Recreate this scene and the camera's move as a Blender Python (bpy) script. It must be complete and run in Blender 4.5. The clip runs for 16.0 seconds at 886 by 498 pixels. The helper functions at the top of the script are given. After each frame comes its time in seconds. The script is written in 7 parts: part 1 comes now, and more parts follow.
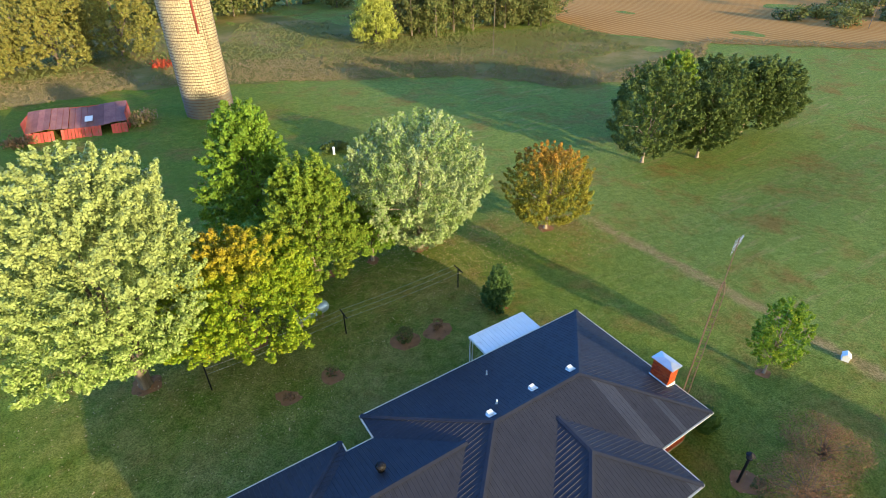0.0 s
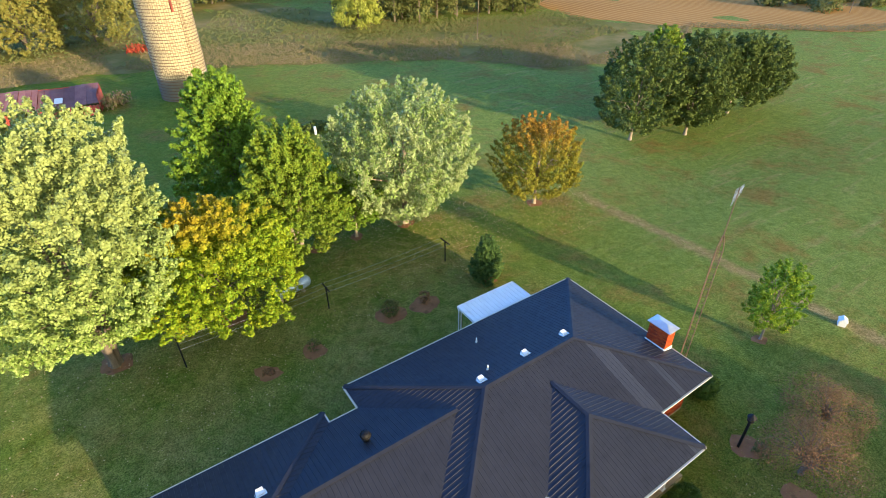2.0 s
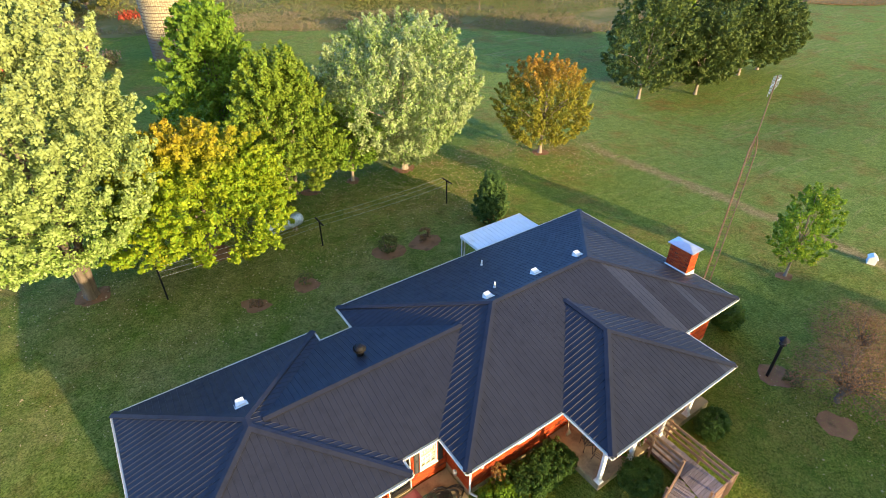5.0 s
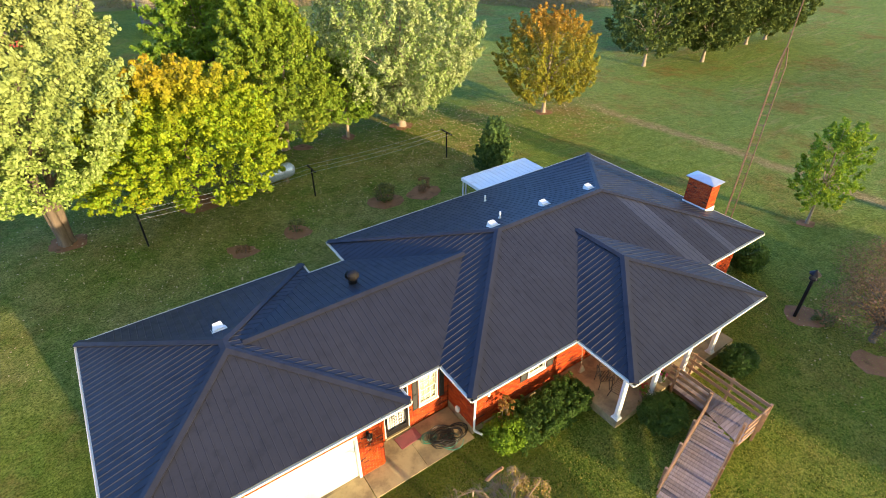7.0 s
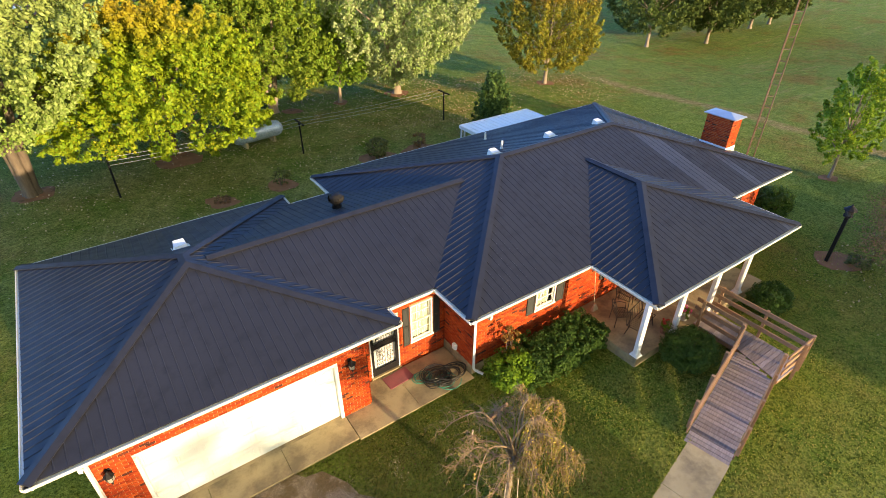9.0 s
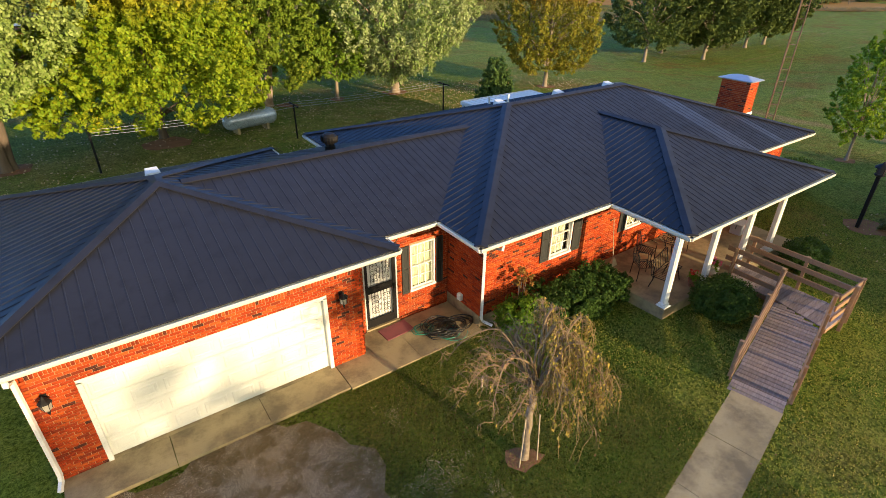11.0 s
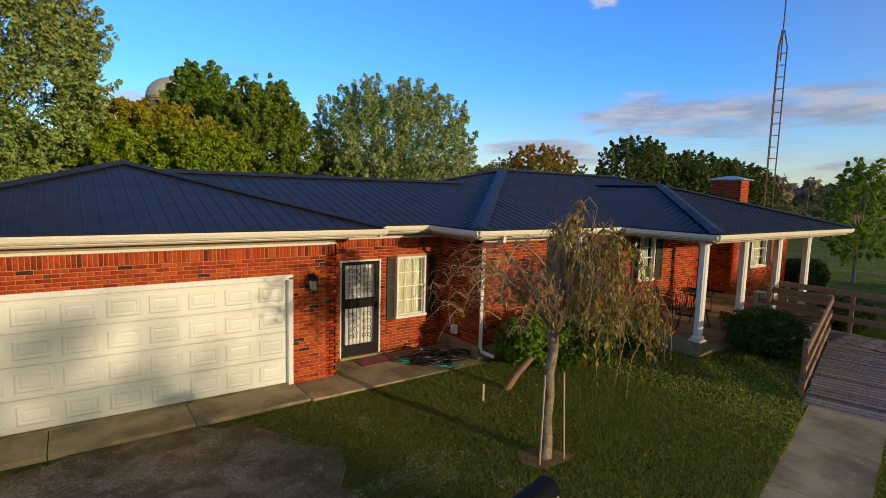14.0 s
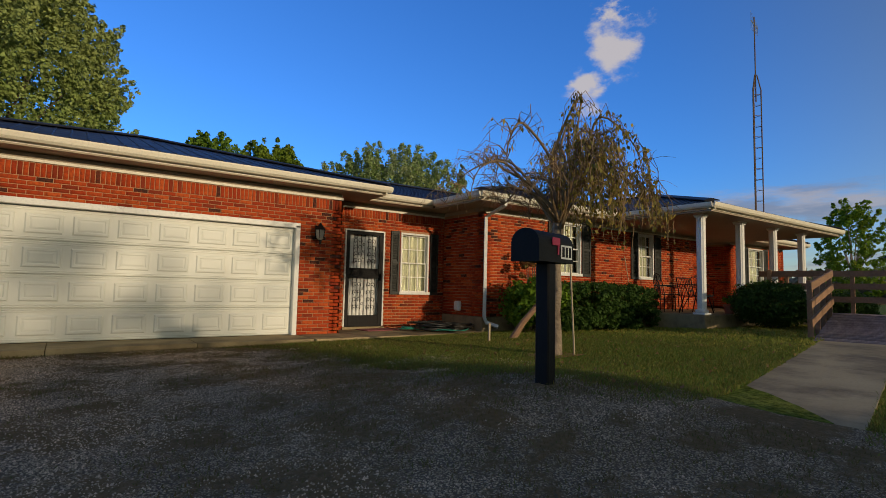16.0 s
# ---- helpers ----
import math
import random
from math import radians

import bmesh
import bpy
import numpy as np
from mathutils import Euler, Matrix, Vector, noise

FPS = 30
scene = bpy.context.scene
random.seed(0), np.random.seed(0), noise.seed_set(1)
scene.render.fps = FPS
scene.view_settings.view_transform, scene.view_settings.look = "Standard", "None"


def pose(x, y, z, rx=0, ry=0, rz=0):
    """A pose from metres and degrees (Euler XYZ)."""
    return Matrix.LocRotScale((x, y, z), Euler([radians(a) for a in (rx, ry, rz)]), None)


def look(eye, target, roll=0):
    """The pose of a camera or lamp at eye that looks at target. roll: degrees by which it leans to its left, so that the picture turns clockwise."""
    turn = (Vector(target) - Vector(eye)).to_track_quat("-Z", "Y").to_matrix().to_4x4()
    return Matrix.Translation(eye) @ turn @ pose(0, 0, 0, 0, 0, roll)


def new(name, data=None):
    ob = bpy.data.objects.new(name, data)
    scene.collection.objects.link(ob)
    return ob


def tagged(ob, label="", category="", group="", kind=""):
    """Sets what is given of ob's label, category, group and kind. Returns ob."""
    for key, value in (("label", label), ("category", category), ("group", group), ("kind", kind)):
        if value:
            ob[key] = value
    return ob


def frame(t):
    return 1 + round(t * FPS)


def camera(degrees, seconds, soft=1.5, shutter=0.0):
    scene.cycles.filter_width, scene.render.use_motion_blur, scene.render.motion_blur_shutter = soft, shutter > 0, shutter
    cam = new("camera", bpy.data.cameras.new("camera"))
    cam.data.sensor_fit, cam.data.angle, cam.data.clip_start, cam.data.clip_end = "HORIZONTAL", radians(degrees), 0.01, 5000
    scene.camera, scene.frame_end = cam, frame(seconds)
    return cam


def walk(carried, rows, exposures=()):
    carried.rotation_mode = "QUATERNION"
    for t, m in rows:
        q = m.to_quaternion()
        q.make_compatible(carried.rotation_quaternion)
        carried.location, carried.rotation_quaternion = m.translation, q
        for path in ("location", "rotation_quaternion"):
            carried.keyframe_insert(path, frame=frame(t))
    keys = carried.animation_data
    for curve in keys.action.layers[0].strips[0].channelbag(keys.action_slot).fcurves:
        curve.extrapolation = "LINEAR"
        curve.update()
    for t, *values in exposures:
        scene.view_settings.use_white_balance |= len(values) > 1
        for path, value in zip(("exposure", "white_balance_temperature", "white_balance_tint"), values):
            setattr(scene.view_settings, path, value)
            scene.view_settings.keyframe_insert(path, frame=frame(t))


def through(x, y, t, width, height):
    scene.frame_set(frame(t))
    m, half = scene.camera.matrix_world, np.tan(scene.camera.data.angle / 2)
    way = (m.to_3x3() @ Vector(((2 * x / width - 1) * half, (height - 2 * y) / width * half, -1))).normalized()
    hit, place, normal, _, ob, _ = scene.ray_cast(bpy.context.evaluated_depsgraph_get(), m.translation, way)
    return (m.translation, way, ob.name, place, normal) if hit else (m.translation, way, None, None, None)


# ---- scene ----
cam = camera(80.3, 16.0, soft=0.75)
PATH = [
    (0, (0.325, -0.014, 26.533), (1.221, 1.394, 25.431), -0.6),
    (0.5, (0.347, 0.009, 25.987), (1.259, 1.404, 24.882), -0.6),
    (1, (0.326, 0.08, 25.371), (1.254, 1.464, 24.264), -0.5),
    (1.5, (0.383, 0.164, 24.715), (1.319, 1.54, 23.606), -0.5),
    (2, (0.423, 0.166, 24.079), (1.358, 1.54, 22.966), -0.4),
    (2.5, (0.429, 0.224, 23.414), (1.365, 1.594, 22.298), -0.2),
    (3, (0.407, 0.203, 22.687), (1.343, 1.572, 21.57), -0.2),
    (3.5, (0.382, 0.178, 21.93), (1.315, 1.546, 20.808), -0.2),
    (4, (0.267, 0.083, 21.074), (1.199, 1.45, 19.951), -0.1),
    (6.5, (-0.031, -0.01, 16.613), (0.904, 1.349, 15.483), -0.0),
    (7, (-0.026, 0.034, 15.725), (0.909, 1.391, 14.592), -0.0),
    (7.5, (0.001, 0.077, 14.796), (0.937, 1.431, 13.66), 0.1),
    (8, (0.078, 0.099, 13.865), (1.015, 1.452, 12.729), 0.1),
    (8.5, (0.119, 0.101, 12.952), (1.065, 1.464, 11.834), 0.2),
    (9, (0.114, 0.088, 12.038), (1.069, 1.461, 10.94), 0.2),
    (9.5, (0.02, 0.108, 11.175), (0.984, 1.488, 10.096), 0.3),
    (10, (-0.085, 0.107, 10.315), (0.889, 1.496, 9.256), 0.4),
    (10.2, (-0.094, 0.116, 10.026), (0.882, 1.506, 8.971), 0.4),
    (12.5, (-0.08, 0.192, 6.242), (1.033, 1.734, 5.623), 1.3),
    (13, (-0.019, 0.211, 5.419), (1.117, 1.782, 4.93), 1.5),
    (13.5, (0.048, 0.192, 4.609), (1.197, 1.79, 4.254), 1.6),
    (14, (0.079, 0.196, 3.78), (1.235, 1.813, 3.561), 1.6),
    (14.5, (-0.014, 0.231, 2.911), (1.145, 1.859, 2.831), 1.5),
    (15, (-0.05, 0.211, 2.046), (1.105, 1.842, 2.104), 1.3),
    (15.5, (-0.05, 0.089, 1.352), (1.104, 1.715, 1.501), 1.3),
    (16, (-0.136, 0.006, 1.011), (1.025, 1.627, 1.162), 1.3),
]
EXPOSURES = [(0, 1.80, 6600, 5), (2, 1.86, 6700, 6), (4, 1.95, 6950, 8), (7, 1.95, 7350, 11), (9.5, 1.63, 7450, 11), (10.2, 1.48, 7400, 11), (12.5, 0.72, 7200, 10), (14, 0.02, 6800, 10), (15, -0.33, 6500, 10), (16, -0.45, 6500, 10)]
walk(cam, [(t, look(eye, target, roll)) for t, eye, target, roll in PATH], EXPOSURES)

# ---- world, sun ----
SUN_EL, SUN_SLIDE = 10.0, 0.22
sun_dir = Vector((SUN_SLIDE, -1.0, 0)).normalized() * math.cos(radians(SUN_EL)) + Vector((0, 0, math.sin(radians(SUN_EL))))
sun_data = bpy.data.lights.new("sun", "SUN")
sun_data.energy, sun_data.angle, sun_data.color = 3.1, radians(1.0), (1.0, 0.79, 0.52)
sun = new("sun", sun_data)
sun.matrix_world = look(sun_dir * 200, (0, 0, 0))

world = bpy.data.worlds.new("sky")
scene.world = world
world.use_nodes = True
wn, wl = world.node_tree.nodes, world.node_tree.links
wn.clear()
w_out = wn.new("ShaderNodeOutputWorld")
w_bg = wn.new("ShaderNodeBackground")
w_sky = wn.new("ShaderNodeTexSky")
w_sky.sky_type, w_sky.sun_disc = "NISHITA", False
w_sky.sun_elevation, w_sky.sun_rotation = radians(SUN_EL), math.atan2(sun_dir.x, sun_dir.y)
w_sky.air_density, w_sky.dust_density, w_sky.ozone_density = 1.0, 0.2, 1.5
w_bg.inputs["Strength"].default_value = 0.15


def wmath(op, a, b=None, c=None):
    node = wn.new("ShaderNodeMath")
    node.operation = op
    for k, v in enumerate((a, b, c)):
        if v is None:
            continue
        if isinstance(v, (int, float)):
            node.inputs[k].default_value = v
        else:
            wl.new(v, node.inputs[k])
    return node.outputs[0]


def wsmooth(v, lo, hi):
    node = wn.new("ShaderNodeMapRange")
    node.interpolation_type = "SMOOTHSTEP"
    node.inputs[1].default_value, node.inputs[2].default_value = lo, hi
    wl.new(v, node.inputs[0])
    return node.outputs[0]


def wnoise(scale, detail, stretch):
    mp = wn.new("ShaderNodeMapping")
    mp.inputs["Scale"].default_value, mp.inputs["Rotation"].default_value = stretch, (0, 0, radians(26))
    wl.new(w_tc.outputs["Generated"], mp.inputs[0])
    tx = wn.new("ShaderNodeTexNoise")
    tx.inputs["Scale"].default_value, tx.inputs["Detail"].default_value, tx.inputs["Roughness"].default_value = scale, detail, 0.6
    wl.new(mp.outputs[0], tx.inputs[0])
    return tx.outputs[0]


STREAKS = ((26, 8.2, 18, 2.3), (44, 4.6, 6, 1.3), (13, 3.0, 10, 1.6), (86, 6.0, 6, 3.0))
# a deeper blue, low flat cloud banks and a few small fair-weather puffs
w_tc = wn.new("ShaderNodeTexCoord")
w_sep = wn.new("ShaderNodeSeparateXYZ")
wl.new(w_tc.outputs["Generated"], w_sep.inputs[0])
w_hsv = wn.new("ShaderNodeMix")
w_hsv.data_type, w_hsv.blend_type = "RGBA", "MULTIPLY"
w_hsv.inputs[0].default_value = 1.0
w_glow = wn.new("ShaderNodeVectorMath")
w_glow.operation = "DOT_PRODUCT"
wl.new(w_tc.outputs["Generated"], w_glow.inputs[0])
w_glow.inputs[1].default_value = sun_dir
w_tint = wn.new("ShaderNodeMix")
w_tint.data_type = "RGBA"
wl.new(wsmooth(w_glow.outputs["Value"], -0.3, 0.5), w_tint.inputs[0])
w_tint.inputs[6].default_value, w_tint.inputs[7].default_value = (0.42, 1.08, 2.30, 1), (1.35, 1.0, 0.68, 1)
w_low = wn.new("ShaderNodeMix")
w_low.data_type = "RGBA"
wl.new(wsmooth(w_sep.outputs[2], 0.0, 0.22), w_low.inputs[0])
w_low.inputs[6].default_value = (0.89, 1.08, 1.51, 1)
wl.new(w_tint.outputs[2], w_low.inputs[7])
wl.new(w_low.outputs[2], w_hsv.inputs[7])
wl.new(w_sky.outputs[0], w_hsv.inputs[6])
bank = wmath("MULTIPLY", wsmooth(wnoise(1.6, 7, (1.0, 1.0, 9.0)), 0.55, 0.68), wmath("MULTIPLY", wsmooth(w_sep.outputs[2], 0.02, 0.05), wsmooth(w_sep.outputs[2], 0.22, 0.15)))
# long flat streaks: azimuth from east, elevation, half length, half height in degrees
ragged = wnoise(6.0, 9, (1.0, 1.0, 4.5))
for az, el, long, high in STREAKS:
    side = wn.new("ShaderNodeVectorMath")
    side.operation = "DOT_PRODUCT"
    wl.new(w_tc.outputs["Generated"], side.inputs[0])
    side.inputs[1].default_value = (-math.sin(radians(az)), math.cos(radians(az)), 0)
    ahead = wn.new("ShaderNodeVectorMath")
    ahead.operation = "DOT_PRODUCT"
    wl.new(w_tc.outputs["Generated"], ahead.inputs[0])
    ahead.inputs[1].default_value = (math.cos(radians(az)), math.sin(radians(az)), 0)
    u = wmath("DIVIDE", side.outputs["Value"], math.sin(radians(long)))
    w = wmath("DIVIDE", wmath("SUBTRACT", w_sep.outputs[2], math.sin(radians(el))), math.sin(radians(high)))
    far = wmath("ADD", wmath("SQRT", wmath("ADD", wmath("MULTIPLY", u, u), wmath("MULTIPLY", w, w))), wmath("MULTIPLY_ADD", ragged, 2.8, -1.4))
    one = wmath("MULTIPLY", wsmooth(far, 1.0, 0.35), wsmooth(ahead.outputs["Value"], 0.3, 0.4))
    bank = wmath("MAXIMUM", bank, one)
puff = None
for d, size in (((0.731, 0.544, 0.412), 0.055), ((0.722, 0.589, 0.366), 0.045), ((0.707, 0.520, 0.479), 0.030)):
    v = wn.new("ShaderNodeVectorMath")
    v.operation = "DISTANCE"
    wl.new(w_tc.outputs["Generated"], v.inputs[0])
    v.inputs[1].default_value = d
    one = wsmooth(wmath("ADD", v.outputs["Value"], wmath("MULTIPLY_ADD", wnoise(16, 6, (1, 1, 1.6)), 0.17, -0.085)), size, size * 0.15)
    puff = one if puff is None else wmath("MAXIMUM", puff, one)
w_mix = wn.new("ShaderNodeMix")
w_mix.data_type = "RGBA"
wl.new(wmath("MULTIPLY", bank, 0.75), w_mix.inputs[0])
wl.new(w_hsv.outputs[2], w_mix.inputs[6])
w_grey = wn.new("ShaderNodeMix")
w_grey.data_type = "RGBA"
wl.new(wsmooth(wnoise(7.0, 8, (1, 1, 5)), 0.42, 0.62), w_grey.inputs[0])
w_grey.inputs[6].default_value, w_grey.inputs[7].default_value = (2.0, 2.1, 2.7, 1), (3.6, 3.3, 3.4, 1)
wl.new(w_grey.outputs[2], w_mix.inputs[7])
w_top = wn.new("ShaderNodeMix")
w_top.data_type = "RGBA"
wl.new(wmath("MULTIPLY", puff, 0.85), w_top.inputs[0])
wl.new(w_mix.outputs[2], w_top.inputs[6])
w_top.inputs[7].default_value = (5.3, 4.8, 4.5, 1)
wl.new(w_top.outputs[2], w_bg.inputs[0])
wl.new(w_bg.outputs[0], w_out.inputs[0])

# ---- mesh tools ----
class Geo:
    """Vertices and faces of one mesh."""

    def __init__(self):
        self.v, self.f, self.smooth = [], [], False

    def poly(self, *pts):
        i = len(self.v)
        self.v.extend(tuple(p) for p in pts)
        self.f.append(tuple(range(i, i + len(pts))))
        return self

    def hexa(self, p):
        """Eight corners: bottom ring of four, top ring of four, both counter-clockwise from above."""
        i = len(self.v)
        self.v.extend(tuple(q) for q in p)
        for a in ((3, 2, 1, 0), (4, 5, 6, 7), (0, 1, 5, 4), (1, 2, 6, 5), (2, 3, 7, 6), (3, 0, 4, 7)):
            self.f.append(tuple(i + k for k in a))
        return self

    def box(self, x0, y0, z0, x1, y1, z1):
        return self.hexa([(x0, y0, z0), (x1, y0, z0), (x1, y1, z0), (x0, y1, z0), (x0, y0, z1), (x1, y0, z1), (x1, y1, z1), (x0, y1, z1)])

    def cbox(self, x0, y0, z0, x1, y1, z1, b=0.01):
        """A box with chamfered edges."""
        i = len(self.v)
        lo, hi = (x0, y0, z0), (x1, y1, z1)
        idx = {}
        for sx in (0, 1):
            for sy in (0, 1):
                for sz in (0, 1):
                    c = [(lo, hi)[s][k] for k, s in enumerate((sx, sy, sz))]
                    for k in range(3):
                        p = [c[j] + (0 if j == k else (b if (sx, sy, sz)[j] == 0 else -b)) for j in range(3)]
                        idx[(sx, sy, sz, k)] = len(self.v)
                        self.v.append(tuple(p))
        def out(face):
            a, q, c = (Vector(self.v[n]) for n in face[:3])
            mid = Vector([sum(self.v[n][k] for n in face) / len(face) for k in range(3)])
            cen = Vector([(lo[k] + hi[k]) / 2 for k in range(3)])
            self.f.append(tuple(face) if (q - a).cross(c - q).dot(mid - cen) > 0 else tuple(reversed(face)))
        for k in range(3):
            u, w = (k + 1) % 3, (k + 2) % 3
            for s in (0, 1):
                ring = []
                for a, c in ((0, 0), (1, 0), (1, 1), (0, 1)):
                    t = [0, 0, 0]
                    t[k], t[u], t[w] = s, a, c
                    ring.append(idx[(*t, k)])
                out(ring)
            for a in (0, 1):
                for c in (0, 1):
                    t0, t1 = [0, 0, 0], [0, 0, 0]
                    t0[k], t0[u], t0[w] = 0, a, c
                    t1[k], t1[u], t1[w] = 1, a, c
                    out([idx[(*t0, u)], idx[(*t1, u)], idx[(*t1, w)], idx[(*t0, w)]])
        for sx in (0, 1):
            for sy in (0, 1):
                for sz in (0, 1):
                    out([idx[(sx, sy, sz, 0)], idx[(sx, sy, sz, 1)], idx[(sx, sy, sz, 2)]])
        return self

    def tube(self, pts, radii, n=8, caps=True):
        """A tapered tube along points."""
        pts = [Vector(p) for p in pts]
        if not hasattr(radii, "__len__"):
            radii = [radii] * len(pts)
        base = len(self.v)
        side = None
        for k, p in enumerate(pts):
            d = (pts[min(k + 1, len(pts) - 1)] - pts[max(k - 1, 0)]).normalized()
            if side is None:
                side = d.orthogonal().normalized()
            side = (side - d * side.dot(d)).normalized()
            up = d.cross(side)
            for j in range(n):
                a = 2 * math.pi * j / n
                self.v.append(tuple(p + (side * math.cos(a) + up * math.sin(a)) * radii[k]))
        for k in range(len(pts) - 1):
            for j in range(n):
                a, c = base + k * n + j, base + k * n + (j + 1) % n
                self.f.append((a, c, c + n, a + n))
        if caps:
            self.f.append(tuple(base + j for j in reversed(range(n))))
            self.f.append(tuple(base + (len(pts) - 1) * n + j for j in range(n)))
        return self

    def lathe(self, profile, n=24, x=0, y=0, closed=True):
        """A turned body: profile of (radius, z) from the bottom up."""
        base = len(self.v)
        for r, z in profile:
            for j in range(n):
                a = 2 * math.pi * j / n
                self.v.append((x + r * math.cos(a), y + r * math.sin(a), z))
        for k in range(len(profile) - 1):
            for j in range(n):
                a, c = base + k * n + j, base + k * n + (j + 1) % n
                self.f.append((a, c, c + n, a + n))
        if closed:
            self.f.append(tuple(base + j for j in reversed(range(n))))
            self.f.append(tuple(base + (len(profile) - 1) * n + j for j in range(n)))
        return self

    def mesh(self, name):
        m = bpy.data.meshes.new(name)
        m.from_pydata(self.v, [], self.f)
        m.update()
        if self.smooth:
            m.polygons.foreach_set("use_smooth", [True] * len(m.polygons))
        return m


def fast_mesh(name, verts, faces):
    """A mesh of quads (or triangles) from arrays."""
    verts, faces = np.asarray(verts, dtype=np.float32), np.asarray(faces, dtype=np.int32)
    k = faces.shape[1]
    m = bpy.data.meshes.new(name)
    m.vertices.add(len(verts))
    m.vertices.foreach_set("co", verts.ravel())
    m.loops.add(faces.size)
    m.loops.foreach_set("vertex_index", faces.ravel())
    m.polygons.add(len(faces))
    m.polygons.foreach_set("loop_start", np.arange(0, faces.size, k, dtype=np.int32))
    m.update(calc_edges=True)
    m.validate()
    return m


def thing(name, x, y, z, rz=0, label="", category="", group="", kind=""):
    ob = new(name)
    ob.empty_display_size = 0.2
    ob.matrix_world = pose(x, y, z, 0, 0, rz)
    return tagged(ob, label, category, group, kind)


def part(name, geo, material, parent=None, label=""):
    """One mesh object under a thing or a part."""
    data = geo.mesh(name) if isinstance(geo, Geo) else geo
    if material is not None and not data.materials:
        data.materials.append(material)
    ob = new(name, data)
    if parent is not None:
        ob.parent = parent
    if label:
        tagged(ob, label)
    return ob


def ramp01(a, b, v):
    t = np.clip((v - a) / (b - a), 0, 1)
    return t * t * (3 - 2 * t)


def gh(x, y):
    """Height of the ground."""
    x, y = np.asarray(x, dtype=float), np.asarray(y, dtype=float)
    z = 0.30 * np.exp(-((x - 13) / 8.5) ** 2 - ((y - 4.2) / 5.0) ** 2)
    z = z + 0.22 * np.exp(-((x - 2.95) / 1.4) ** 2 - ((y - 3.1) / 1.4) ** 2)  # the low rise round the mailbox
    z = z - 0.28 * ramp01(16, 28, y) - 1.15 * np.exp(-((x - 58) / 20) ** 2 - ((y - 39) / 18) ** 2)
    z = z - 0.55 * ramp01(40, 90, y) - 0.25 * ramp01(24, 34, x)
    z = z + 0.05 * np.sin(x * 0.21 + 1.0) * np.cos(y * 0.17) * ramp01(6, 40, np.hypot(x - 5, y - 8))
    far = np.hypot(x - 40, y - 60)
    z = z + ramp01(160, 500, far) * 2.0 * np.sin(x * 0.006 + 0.5) * np.sin(y * 0.005)
    return z


def gz(x, y):
    return float(gh(x, y))


# ---- materials ----
def nodes_of(name):
    m = bpy.data.materials.new(name)
    m.use_nodes = True
    n, l = m.node_tree.nodes, m.node_tree.links
    return m, n, l, n["Principled BSDF"]


def mix_colour(n, l, fac, a, b, how="MIX"):
    node = n.new("ShaderNodeMix")
    node.data_type, node.blend_type = "RGBA", how
    for socket, value in ((node.inputs[0], fac), (node.inputs[6], a), (node.inputs[7], b)):
        if isinstance(value, (int, float)):
            socket.default_value = value
        elif isinstance(value, (tuple, list)):
            socket.default_value = (*value, 1)
        else:
            l.new(value, socket)
    return node.outputs[2]


def noise_node(n, l, scale, detail=4, rough=0.55, coords="Object", stretch=None):
    tc = n.new("ShaderNodeTexCoord")
    tx = n.new("ShaderNodeTexNoise")
    tx.inputs["Scale"].default_value, tx.inputs["Detail"].default_value, tx.inputs["Roughness"].default_value = scale, detail, rough
    if stretch:
        mp = n.new("ShaderNodeMapping")
        mp.inputs["Scale"].default_value = stretch
        l.new(tc.outputs[coords], mp.inputs[0])
        l.new(mp.outputs[0], tx.inputs[0])
    else:
        l.new(tc.outputs[coords], tx.inputs[0])
    return tx.outputs[0]


def spread(n, l, value, lo, hi):
    r = n.new("ShaderNodeMapRange")
    r.inputs[1].default_value, r.inputs[2].default_value = lo, hi
    l.new(value, r.inputs[0])
    return r.outputs[0]


def bumped(n, l, bsdf, height, strength, distance=0.02):
    b = n.new("ShaderNodeBump")
    b.inputs["Strength"].default_value, b.inputs["Distance"].default_value = strength, distance
    l.new(height, b.inputs["Height"])
    l.new(b.outputs[0], bsdf.inputs["Normal"])


